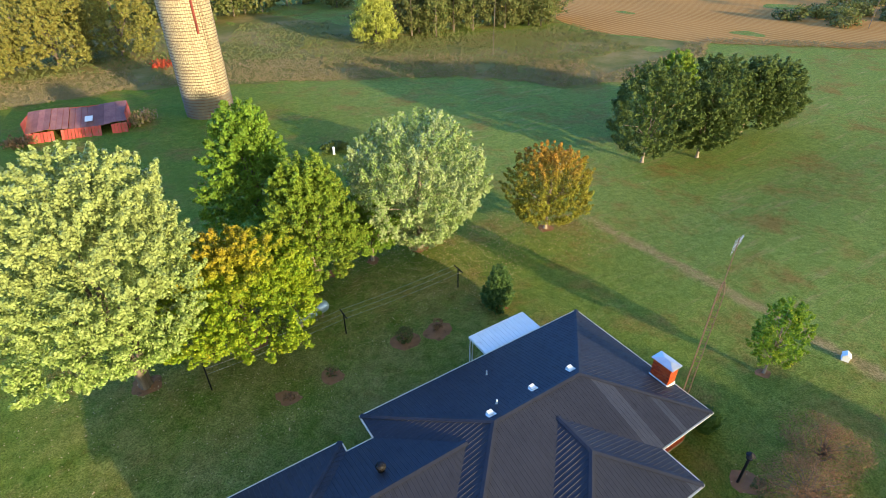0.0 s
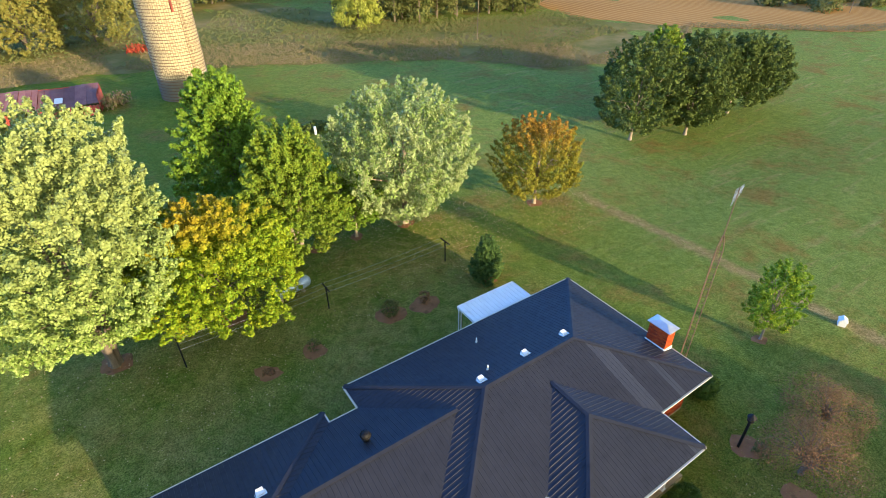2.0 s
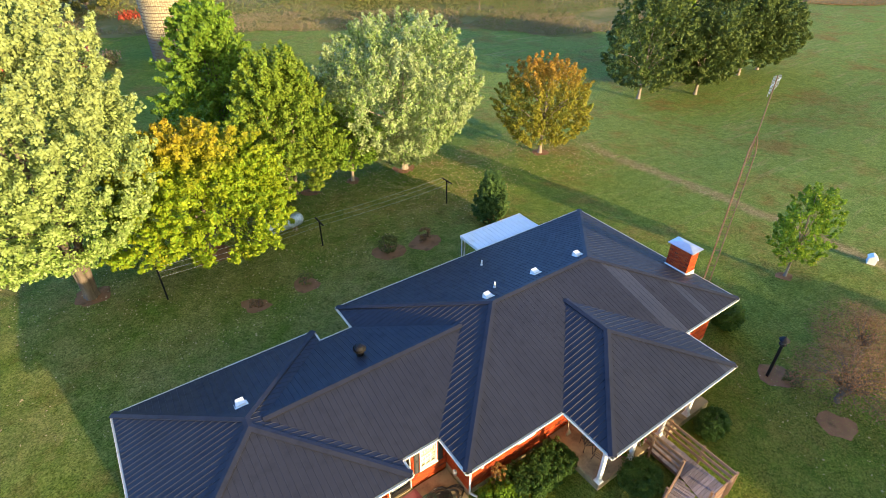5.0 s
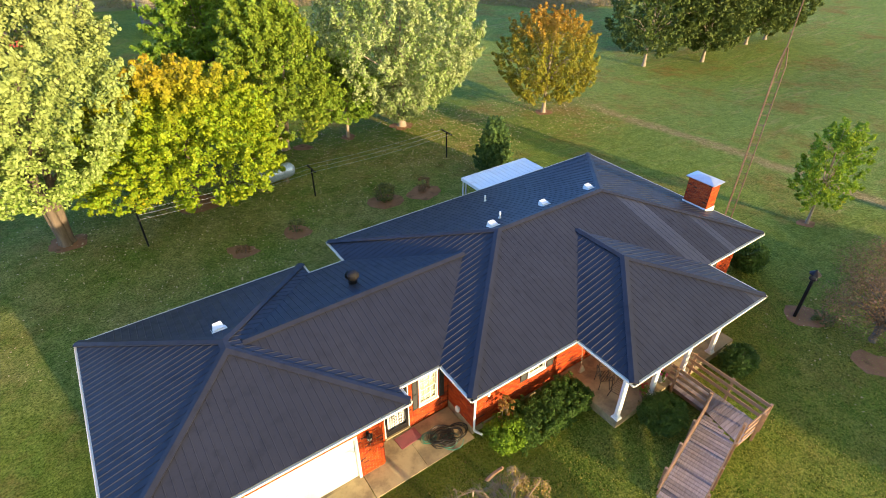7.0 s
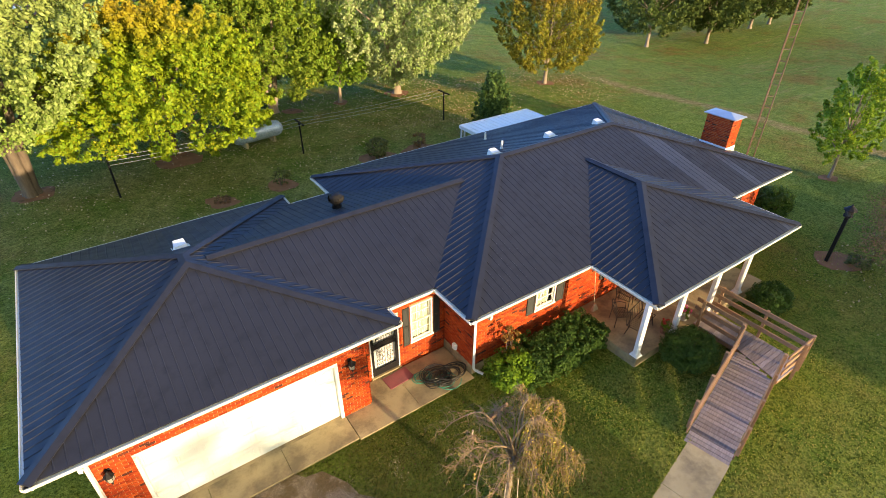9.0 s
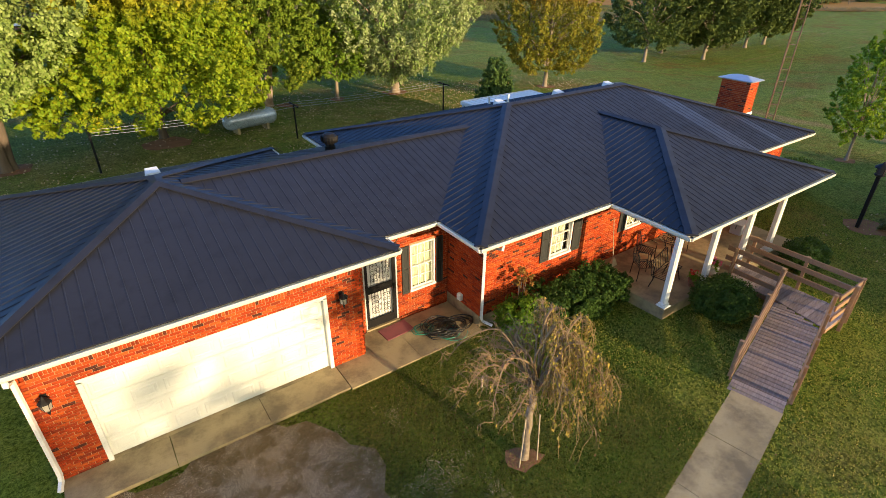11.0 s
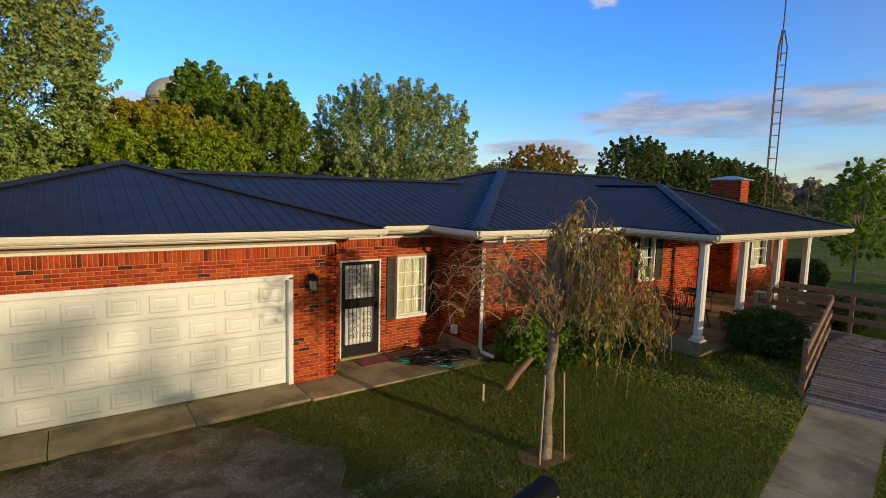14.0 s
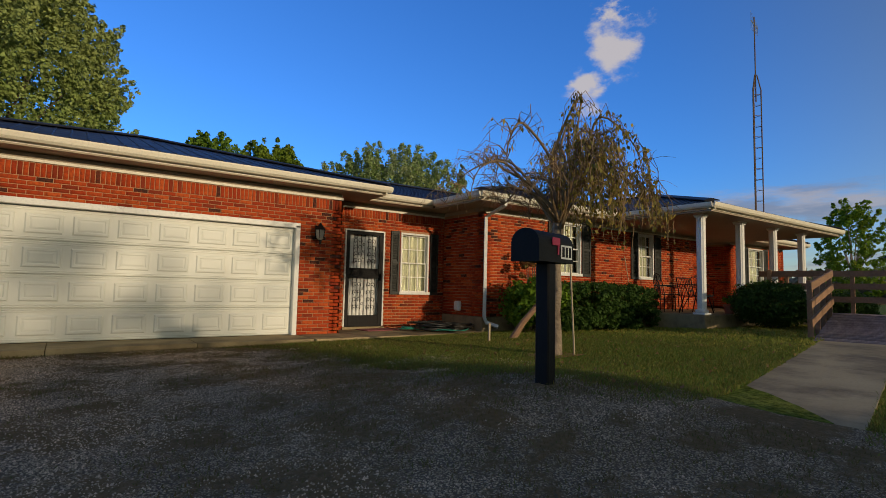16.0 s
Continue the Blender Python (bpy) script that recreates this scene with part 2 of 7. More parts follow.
def surface(name, c1, c2, scale=3.0, fine=40.0, rough=0.7, metal=0.0, bump=0.15, dist=0.01, stain=None, stain_scale=0.7,
            stain_at=(0.55, 0.75), stretch=None, spec=0.5, vary=0.0, islands=False, tone=None):
    """Two colours in coarse and fine noise, a stain, relief; vary: change from piece to piece."""
    m, n, l, bsdf = nodes_of(name)
    coarse, grain = noise_node(n, l, scale, stretch=stretch), noise_node(n, l, fine, 3, stretch=stretch)
    col = mix_colour(n, l, spread(n, l, coarse, 0.3, 0.7), c1, c2)
    dark = tuple(v * 0.72 for v in c1)
    col = mix_colour(n, l, spread(n, l, grain, 0.5, 0.85), col, dark)
    if vary:
        src = n.new("ShaderNodeNewGeometry").outputs["Random Per Island"] if islands else n.new("ShaderNodeObjectInfo").outputs["Random"]
        hsv = n.new("ShaderNodeHueSaturation")
        r = n.new("ShaderNodeMapRange")
        r.inputs[3].default_value, r.inputs[4].default_value = 1 - vary, 1 + vary
        l.new(src, r.inputs[0])
        l.new(r.outputs[0], hsv.inputs["Value"])
        l.new(col, hsv.inputs["Color"])
        col = hsv.outputs[0]
    if stain:
        col = mix_colour(n, l, spread(n, l, noise_node(n, l, stain_scale, 6, 0.65), *stain_at), col, stain)
    l.new(col, bsdf.inputs["Base Color"])
    bsdf.inputs["Metallic"].default_value = metal
    bsdf.inputs["Specular IOR Level"].default_value = spec
    r = n.new("ShaderNodeMapRange")
    r.inputs[3].default_value, r.inputs[4].default_value = max(0.02, rough - 0.12), min(1, rough + 0.12)
    l.new(grain, r.inputs[0])
    l.new(r.outputs[0], bsdf.inputs["Roughness"])
    if bump:
        bumped(n, l, bsdf, grain, bump, dist)
    return m


def leafy(name, colours, rough=0.55, through=0.3, patch=0.5, tip=None, tip_z=(3.0, 8.0), vary=0.28):
    """Leaves: colours mixed leaf by leaf and in patches; tip: the colour that the upper crown has turned to."""
    m, n, l, bsdf = nodes_of(name)
    rnd = n.new("ShaderNodeNewGeometry").outputs["Random Per Island"]
    cr = n.new("ShaderNodeValToRGB")
    els = cr.color_ramp.elements
    while len(els) < len(colours):
        els.new(0.5)
    for k, c in enumerate(colours):
        els[k].position, els[k].color = k / (len(colours) - 1), (*c, 1)
    add = n.new("ShaderNodeMath")
    add.operation = "MULTIPLY_ADD"
    big = noise_node(n, l, patch, 3)
    sp = spread(n, l, big, 0.3, 0.7)
    mixv = n.new("ShaderNodeMix")
    mixv.data_type = "FLOAT"
    mixv.inputs[0].default_value = 0.5
    l.new(rnd, mixv.inputs[2])
    l.new(sp, mixv.inputs[3])
    l.new(mixv.outputs[0], cr.inputs[0])
    col = cr.outputs[0]
    if tip:
        tc = n.new("ShaderNodeTexCoord")
        sep = n.new("ShaderNodeSeparateXYZ")
        l.new(tc.outputs["Object"], sep.inputs[0])
        add.inputs[1].default_value = 3.0
        l.new(big, add.inputs[0])
        l.new(sep.outputs[2], add.inputs[2])
        col = mix_colour(n, l, spread(n, l, add.outputs[0], tip_z[0] + 1.5, tip_z[1] + 1.5), col, tip)
    hsv = n.new("ShaderNodeHueSaturation")
    r = n.new("ShaderNodeMapRange")
    r.inputs[3].default_value, r.inputs[4].default_value = 1 - vary, 1 + vary
    l.new(rnd, r.inputs[0])
    l.new(r.outputs[0], hsv.inputs["Value"])
    l.new(col, hsv.inputs["Color"])
    l.new(hsv.outputs[0], bsdf.inputs["Base Color"])
    bsdf.inputs["Roughness"].default_value = rough
    bsdf.inputs["Specular IOR Level"].default_value = 0.15
    tr = n.new("ShaderNodeBsdfTranslucent")
    l.new(hsv.outputs[0], tr.inputs[0])
    mx = n.new("ShaderNodeMixShader")
    mx.inputs[0].default_value = through
    l.new(bsdf.outputs[0], mx.inputs[1])
    l.new(tr.outputs[0], mx.inputs[2])
    l.new(mx.outputs[0], n["Material Output"].inputs[0])
    return m


def plain(name, c, rough=0.5, metal=0.0, spec=0.5):
    return surface(name, c, tuple(v * 0.9 for v in c), 2.0, 60.0, rough, metal, 0.05, 0.004, spec=spec)


def grass_material():
    m, n, l, bsdf = nodes_of("lawn_grass")
    big, mid, fine = noise_node(n, l, 0.05, 5, 0.6), noise_node(n, l, 0.6, 5, 0.65), noise_node(n, l, 14.0, 4, 0.7)
    streak = noise_node(n, l, 0.35, 7, 0.72, stretch=(0.35, 3.0, 1))
    col = mix_colour(n, l, spread(n, l, mid, 0.3, 0.7), (0.185, 0.275, 0.045), (0.31, 0.345, 0.06))
    col = mix_colour(n, l, spread(n, l, big, 0.48, 0.74), col, (0.33, 0.29, 0.06))
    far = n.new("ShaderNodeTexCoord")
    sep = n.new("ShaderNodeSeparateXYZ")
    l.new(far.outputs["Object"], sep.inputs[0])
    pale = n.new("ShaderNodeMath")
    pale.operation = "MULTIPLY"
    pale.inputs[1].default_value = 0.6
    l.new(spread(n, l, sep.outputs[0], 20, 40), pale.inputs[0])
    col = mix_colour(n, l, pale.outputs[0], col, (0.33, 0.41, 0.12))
    mul = n.new("ShaderNodeMath")
    mul.operation = "MULTIPLY"
    l.new(spread(n, l, sep.outputs[0], 22, 44), mul.inputs[0])
    l.new(spread(n, l, streak, 0.54, 0.66), mul.inputs[1])
    col = mix_colour(n, l, mul.outputs[0], col, (0.46, 0.39, 0.16))
    col = mix_colour(n, l, spread(n, l, noise_node(n, l, 0.16, 7, 0.75), 0.50, 0.66), col, (0.37, 0.255, 0.08))

    def math2(op, a, b):
        node = n.new("ShaderNodeMath")
        node.operation = op
        for k, v in enumerate((a, b)):
            if isinstance(v, (int, float)):
                node.inputs[k].default_value = v
            else:
                l.new(v, node.inputs[k])
        return node.outputs[0]

    # the thirsty front lawn, and the straight bare strip along an old trench
    front = math2("MULTIPLY", spread(n, l, sep.outputs[1], 9.0, 5.5), spread(n, l, noise_node(n, l, 0.45, 6, 0.7), 0.44, 0.62))
    col = mix_colour(n, l, math2("MULTIPLY", front, 0.5), col, (0.46, 0.37, 0.10))
    # thin grass, bare earth between house and trees; colour lifted against the house's shade
    yard = math2("MULTIPLY", math2("MULTIPLY", spread(n, l, sep.outputs[1], 17.5, 21.0), spread(n, l, sep.outputs[1], 37.0, 31.0)), math2("MULTIPLY", spread(n, l, sep.outputs[0], 27.0, 17.0), spread(n, l, sep.outputs[0], -12.0, -5.0)))
    yard = math2("MULTIPLY", yard, spread(n, l, noise_node(n, l, 0.3, 7, 0.75), 0.36, 0.60))
    col = mix_colour(n, l, math2("MULTIPLY", yard, 0.65), col, (0.50, 0.42, 0.16))
    wander = math2("MULTIPLY", math2("SUBTRACT", noise_node(n, l, 0.5, 6, 0.75), 0.5), 2.2)
    off = math2("ABSOLUTE", math2("ADD", math2("SUBTRACT", sep.outputs[0], 38.3), wander), 0)
    strip = math2("MULTIPLY", spread(n, l, off, 0.95, 0.3), math2("MULTIPLY", spread(n, l, sep.outputs[1], 33, 29), spread(n, l, noise_node(n, l, 1.1, 5, 0.7), 0.30, 0.44)))
    col = mix_colour(n, l, math2("MULTIPLY", strip, 0.9), col, (0.52, 0.36, 0.18))
    col = mix_colour(n, l, spread(n, l, noise_node(n, l, 1.6, 6, 0.75), 0.38, 0.66), col, (0.62, 0.66, 0.56), "MULTIPLY")
    col = mix_colour(n, l, spread(n, l, noise_node(n, l, 9.0, 5, 0.75), 0.43, 0.60), col, (0.50, 0.56, 0.45), "MULTIPLY")
    col = mix_colour(n, l, spread(n, l, fine, 0.45, 0.65), col, (0.36, 0.42, 0.34), "MULTIPLY")
    l.new(col, bsdf.inputs["Base Color"])
    bsdf.inputs["Roughness"].default_value = 0.85
    bsdf.inputs["Specular IOR Level"].default_value = 0.02
    bumped(n, l, bsdf, fine, 1.0, 0.12)
    return m


def gravel_material():
    """Grey crushed stone, worn through in patches to dark earth."""
    m, n, l, bsdf = nodes_of("gravel_ground")
    tc = n.new("ShaderNodeTexCoord")
    vo = n.new("ShaderNodeTexVoronoi")
    vo.inputs["Scale"].default_value = 75
    l.new(tc.outputs["Object"], vo.inputs["Vector"])
    sep = n.new("ShaderNodeSeparateColor")
    l.new(vo.outputs["Color"], sep.inputs[0])
    stone = mix_colour(n, l, sep.outputs[0], (0.36, 0.265, 0.165), (0.66, 0.52, 0.34))
    stone = mix_colour(n, l, spread(n, l, vo.outputs["Distance"], 0.35, 0.6), stone, (0.17, 0.13, 0.09))
    earth = mix_colour(n, l, spread(n, l, noise_node(n, l, 25, 4), 0.35, 0.7), (0.25, 0.165, 0.088), (0.15, 0.115, 0.055))
    bare = spread(n, l, noise_node(n, l, 1.6, 9, 0.75), 0.46, 0.54)
    l.new(mix_colour(n, l, bare, stone, earth), bsdf.inputs["Base Color"])
    bsdf.inputs["Roughness"].default_value = 0.95
    bsdf.inputs["Specular IOR Level"].default_value = 0.03
    b = n.new("ShaderNodeBump")
    b.inputs["Strength"].default_value, b.inputs["Distance"].default_value = 0.9, 0.02
    b.invert = True
    l.new(vo.outputs["Distance"], b.inputs["Height"])
    l.new(b.outputs[0], bsdf.inputs["Normal"])
    return m


def brick_material():
    m, n, l, bsdf = nodes_of("red_brick")
    rnd = n.new("ShaderNodeNewGeometry").outputs["Random Per Island"]
    ob = n.new("ShaderNodeObjectInfo").outputs["Random"]
    add = n.new("ShaderNodeMath")
    l.new(rnd, add.inputs[0])
    l.new(ob, add.inputs[1])
    fr = n.new("ShaderNodeMath")
    fr.operation = "FRACT"
    l.new(add.outputs[0], fr.inputs[0])
    cr = n.new("ShaderNodeValToRGB")
    cr.color_ramp.interpolation = "CONSTANT"
    els = cr.color_ramp.elements
    stops = [(0.0, (0.41, 0.052, 0.012)), (0.22, (0.47, 0.070, 0.016)), (0.45, (0.36, 0.042, 0.011)), (0.66, (0.52, 0.092, 0.020)),
             (0.83, (0.24, 0.034, 0.013)), (0.93, (0.06, 0.024, 0.018))]
    while len(els) < len(stops):
        els.new(0.5)
    for k, (p, c) in enumerate(stops):
        els[k].position, els[k].color = p, (*c, 1)
    l.new(fr.outputs[0], cr.inputs[0])
    col = mix_colour(n, l, spread(n, l, noise_node(n, l, 30, 4), 0.45, 0.8), cr.outputs[0], (0.20, 0.035, 0.016))
    col = mix_colour(n, l, spread(n, l, noise_node(n, l, 0.9, 5), 0.55, 0.8), col, (0.30, 0.06, 0.022))
    l.new(col, bsdf.inputs["Base Color"])
    bsdf.inputs["Roughness"].default_value = 0.82
    bsdf.inputs["Specular IOR Level"].default_value = 0.15
    bumped(n, l, bsdf, noise_node(n, l, 70, 3), 0.35, 0.006)
    return m


def glass_material():
    m, n, l, bsdf = nodes_of("window_glass")
    bsdf.inputs["Base Color"].default_value = (0.9, 0.95, 0.95, 1)
    bsdf.inputs["Roughness"].default_value = 0.03
    bsdf.inputs["Transmission Weight"].default_value = 1.0
    bsdf.inputs["IOR"].default_value = 1.1
    return m


GRASS = grass_material()
BRICK = brick_material()
GLASS = glass_material()
GRAVEL = gravel_material()
MORTAR = surface("mortar", (0.46, 0.25, 0.13), (0.38, 0.20, 0.105), 3, 80, 0.9)
ROOF = surface("dark_roof_metal", (0.0232, 0.0246, 0.0335), (0.029, 0.0305, 0.0405), 0.35, 3.0, 0.5, 0.0, 0.0, stain=(0.033, 0.034, 0.042), stain_scale=0.25, spec=0.18)
WHITE = surface("white_paint", (0.80, 0.80, 0.77), (0.75, 0.74, 0.70), 1.5, 30, 0.45, stain=(0.55, 0.51, 0.43), stain_scale=1.4, stain_at=(0.62, 0.85))
CREAM = surface("cream_gutter", (0.78, 0.73, 0.60), (0.72, 0.66, 0.52), 1.2, 30, 0.45, stain=(0.42, 0.36, 0.24), stain_scale=1.1, stain_at=(0.6, 0.85))
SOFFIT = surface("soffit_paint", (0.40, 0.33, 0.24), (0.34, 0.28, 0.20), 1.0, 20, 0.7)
CONCRETE = surface("concrete", (0.47, 0.37, 0.21), (0.35, 0.27, 0.15), 0.8, 45, 0.88, bump=0.3, stain=(0.20, 0.155, 0.095), stain_scale=1.3, stain_at=(0.44, 0.66), spec=0.15)
# shinier panels: part of their sheen is put into a paler base colour
ROOF_SHEEN = surface("sheen_roof_metal", (0.034, 0.036, 0.048), (0.046, 0.048, 0.060), 0.5, 3.0, 0.38, 0.0, 0.0, spec=0.35)
COOLBOX = plain("coolbox_plastic", (0.42, 0.43, 0.45), 0.5)
BLACK = plain("black_iron", (0.012, 0.011, 0.011), 0.6, spec=0.2)
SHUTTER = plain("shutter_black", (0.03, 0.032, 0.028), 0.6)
DECK = surface("weathered_deck", (0.33, 0.27, 0.26), (0.215, 0.17, 0.165), 2.5, 25, 0.85, bump=0.35, stretch=(1, 12, 12), vary=0.28, spec=0.15)
RAIL = surface("stained_rail", (0.34, 0.195, 0.105), (0.25, 0.14, 0.078), 2.5, 22, 0.8, bump=0.3, stretch=(1, 8, 8), vary=0.2)
BARK = surface("bark", (0.17, 0.13, 0.095), (0.10, 0.075, 0.055), 3, 18, 0.95, bump=0.9, dist=0.03, stretch=(3, 3, 0.6))
PALE_BARK = surface("pale_bark", (0.34, 0.27, 0.20), (0.22, 0.17, 0.12), 3, 16, 0.95, bump=0.7, dist=0.02, stretch=(3, 3, 0.8))
MULCH = surface("mulch", (0.33, 0.165, 0.085), (0.22, 0.115, 0.06), 1.5, 22, 0.95, bump=0.9, dist=0.04, stain=(0.12, 0.08, 0.035), stain_scale=1.2, stain_at=(0.55, 0.7), spec=0.03)
GALV = surface("galvanised", (0.55, 0.57, 0.60), (0.45, 0.47, 0.50), 3, 40, 0.4, 0.6)
RUST = surface("rusty_steel", (0.12, 0.065, 0.035), (0.18, 0.115, 0.075), 4, 30, 0.7, 0.3)

# ---- ground ----
def axis(lo, hi, step, reach):
    mid = list(np.arange(lo, hi + step / 2, step))
    out, s, a = [], step, hi
    while a < reach:
        s *= 1.22
        a += s
        out.append(a)
    low, s, a = [], step, lo
    while a > -reach:
        s *= 1.22
        a -= s
        low.append(a)
    return np.array(list(reversed(low)) + mid + out)


gx, gy = axis(-12, 42, 0.36, 2600), axis(-10, 44, 0.36, 2600)
GX, GY = np.meshgrid(gx, gy)
gv = np.stack([GX.ravel(), GY.ravel(), gh(GX, GY).ravel()], 1)
ii, jj = np.meshgrid(np.arange(len(gx) - 1), np.arange(len(gy) - 1))
a0 = (jj * len(gx) + ii).ravel()
ground = new("ground", fast_mesh("ground", gv, np.stack([a0, a0 + 1, a0 + 1 + len(gx), a0 + len(gx)], 1)))
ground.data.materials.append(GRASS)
ground.data.polygons.foreach_set("use_smooth", [True] * len(ground.data.polygons))
tagged(ground, "mown green lawn and pasture with dry brown patches", "lawn", kind="structure")


def patch(name, outline, material, lift=0.015, step=0.5, rag=0.25, seed=1, label="", category="", kind="structure"):
    """A thin sheet on the ground inside an outline with a ragged edge."""
    pts = np.array(outline)
    rnd = random.Random(seed)
    edge = []
    for k in range(len(pts)):
        a, b = pts[k], pts[(k + 1) % len(pts)]
        m = max(1, int(np.hypot(*(b - a)) / step))
        for j in range(m):
            q = a + (b - a) * j / m
            w = noise.noise((q[0] * 0.9 + seed * 7, q[1] * 0.9, 0.3)) * rag * 2 + rnd.uniform(-rag, rag) * 0.4
            d = np.array([b[1] - a[1], a[0] - b[0]]) / max(1e-6, np.hypot(*(b - a)))
            q = q + d * w
            edge.append((q[0], q[1]))
    bm = bmesh.new()
    vs = [bm.verts.new((x, y, 0)) for x, y in edge]
    bm.faces.new(vs)
    lo, hi = np.min(edge, 0), np.max(edge, 0)
    for k in (0, 1):
        cell = max(0.36, (hi[k] - lo[k]) / 45)
        for c in np.arange(lo[k] + cell, hi[k], cell):
            co, no = [0, 0, 0], [0, 0, 0]
            co[k], no[k] = c, 1
            bmesh.ops.bisect_plane(bm, geom=bm.verts[:] + bm.edges[:] + bm.faces[:], plane_co=co, plane_no=no)
    for v in bm.verts:
        v.co.z = gz(v.co.x, v.co.y) + lift
    bmesh.ops.recalc_face_normals(bm, faces=bm.faces[:])
    if bm.faces and sum(f.normal.z for f in bm.faces) < 0:
        bmesh.ops.reverse_faces(bm, faces=bm.faces[:])
    data = bpy.data.meshes.new(name)
    bm.to_mesh(data)
    bm.free()
    data.materials.append(material)
    return tagged(new(name, data), label, category, kind=kind)


patch("gravel_drive", [(-9, -9), (2.6, -9), (4.2, -2), (4.5, 1.0), (4.3, 2.2), (3.4, 4.0), (2.9, 6.4), (2.6, 8.2), (2.2, 8.72), (-6, 8.72), (-9, 7)], GRAVEL, 0.014, 0.4, 0.35, 3,
      "worn grey gravel driveway with weeds growing through", "driveway")

# ---- the house ----
EAVE, PITCH = 3.045, 0.283
house = thing("house", 10.0, 13.36, 0.0, 0, "long single-storey red brick ranch house with a dark metal hip roof", "house")
HOUSE = Matrix.Translation((-10.0, -13.36, 0))


def hpart(name, geo, material, parent=None, label=""):
    """A part of the house, built in world coordinates."""
    ob = part(name, geo, material, parent or house, label)
    if parent is None:
        ob.matrix_local = HOUSE
    return ob


def clip(poly, k, limit, keep_above):
    out = []
    for a, b in zip(poly, poly[1:] + poly[:1]):
        ina, inb = (a[k] >= limit) == keep_above, (b[k] >= limit) == keep_above
        if ina:
            out.append(a)
        if ina != inb:
            t = (limit - a[k]) / (b[k] - a[k])
            out.append(tuple(a[i] + t * (b[i] - a[i]) for i in range(2)))
    return out


# x of the front panels that get the painted sheen
SHEEN_AT = (18.4, 18.9, 20.7)


def roof_slope(corners, eave, width=0.458):
    """A sloping face of seamed metal panels. eave: unit direction along its eave, with the slope rising to its left."""
    c = [Vector(p) for p in corners]
    e = Vector((eave[0], eave[1], 0)).normalized()
    n = Vector((0, 0, 0))
    for k in range(1, len(c) - 1):
        n += (c[k] - c[0]).cross(c[k + 1] - c[0])
    n.normalize()
    if n.z < 0:
        n = -n
    up = n.cross(e)
    o = c[0]
    flat = [((p - o).dot(e), (p - o).dot(up)) for p in c]
    put = lambda u, v, h: o + e * u + up * v + n * h
    g = Geo()
    g.poly(*[put(u, v, -0.03) for u, v in flat])
    deck = hpart("roof_slope", g, ROOF)
    lo, hi = min(u for u, v in flat), max(u for u, v in flat)
    u = lo
    while u < hi - 0.02:
        w = min(u + width, hi)
        strip = clip(clip(flat, 0, u, True), 0, w, False)
        if len(strip) >= 3:
            g = Geo()
            g.poly(*[put(a, b, 0) for a, b in strip])
            for a, b in zip(strip, strip[1:] + strip[:1]):
                g.poly(put(*a, 0), put(*a, -0.025), put(*b, -0.025), put(*b, 0))
            for r in (u, u + 0.229):
                at = clip(clip(flat, 0, r + 0.012, True), 0, r + 0.016, False)
                if r + 0.034 > hi or len(at) < 3:
                    continue
                v0, v1 = min(q[1] for q in at), max(q[1] for q in at)
                if v1 - v0 > 0.1:
                    g.hexa([put(r - 0.006, v0, -0.004), put(r + 0.040, v0, -0.004), put(r + 0.040, v1, -0.004), put(r - 0.006, v1, -0.004),
                            put(r + 0.009, v0, 0.013), put(r + 0.025, v0, 0.013), put(r + 0.025, v1, 0.013), put(r + 0.009, v1, 0.013)])
            mid = c[0] + e * (u + w) / 2
            # worn: this panel takes the sheen colour
            worn = eave == (1, 0) and any(abs(mid.x - k) < 0.24 for k in SHEEN_AT)
            part("roof_panel", g, ROOF_SHEEN if worn else ROOF, deck)
        u = w
    return n


def cap(p0, p1, n1, n2, width=0.15):
    """A folded metal cap along a ridge or hip between faces with the normals n1 and n2."""
    p0, p1 = Vector(p0), Vector(p1)
    d = (p1 - p0).normalized()
    up = (n1 + n2).normalized()
    g = Geo()
    lines = []
    for n, s in ((n1, 1), (n2, -1)):
        w = d.cross(n) * s
        if w.dot(n2 if s == 1 else n1) > 0:
            w = -w
        if w.z > 0:
            w = -w
        lines.append((w * width + n * 0.030, w * width + n * 0.052))
    top = up * 0.062
    (lo1, hi1), (lo2, hi2) = lines
    g.poly(p0 + lo1, p0 + hi1, p1 + hi1, p1 + lo1).poly(p0 + hi1, p0 + top, p1 + top, p1 + hi1)
    g.poly(p0 + top, p0 + hi2, p1 + hi2, p1 + top).poly(p0 + hi2, p0 + lo2, p1 + lo2, p1 + hi2)
    g.poly(p0 + lo1, p0 + lo2, p0 + hi2, p0 + top, p0 + hi1).poly(p1 + lo1, p1 + hi1, p1 + top, p1 + hi2, p1 + lo2)
    hpart("ridge_cap", g, ROOF)


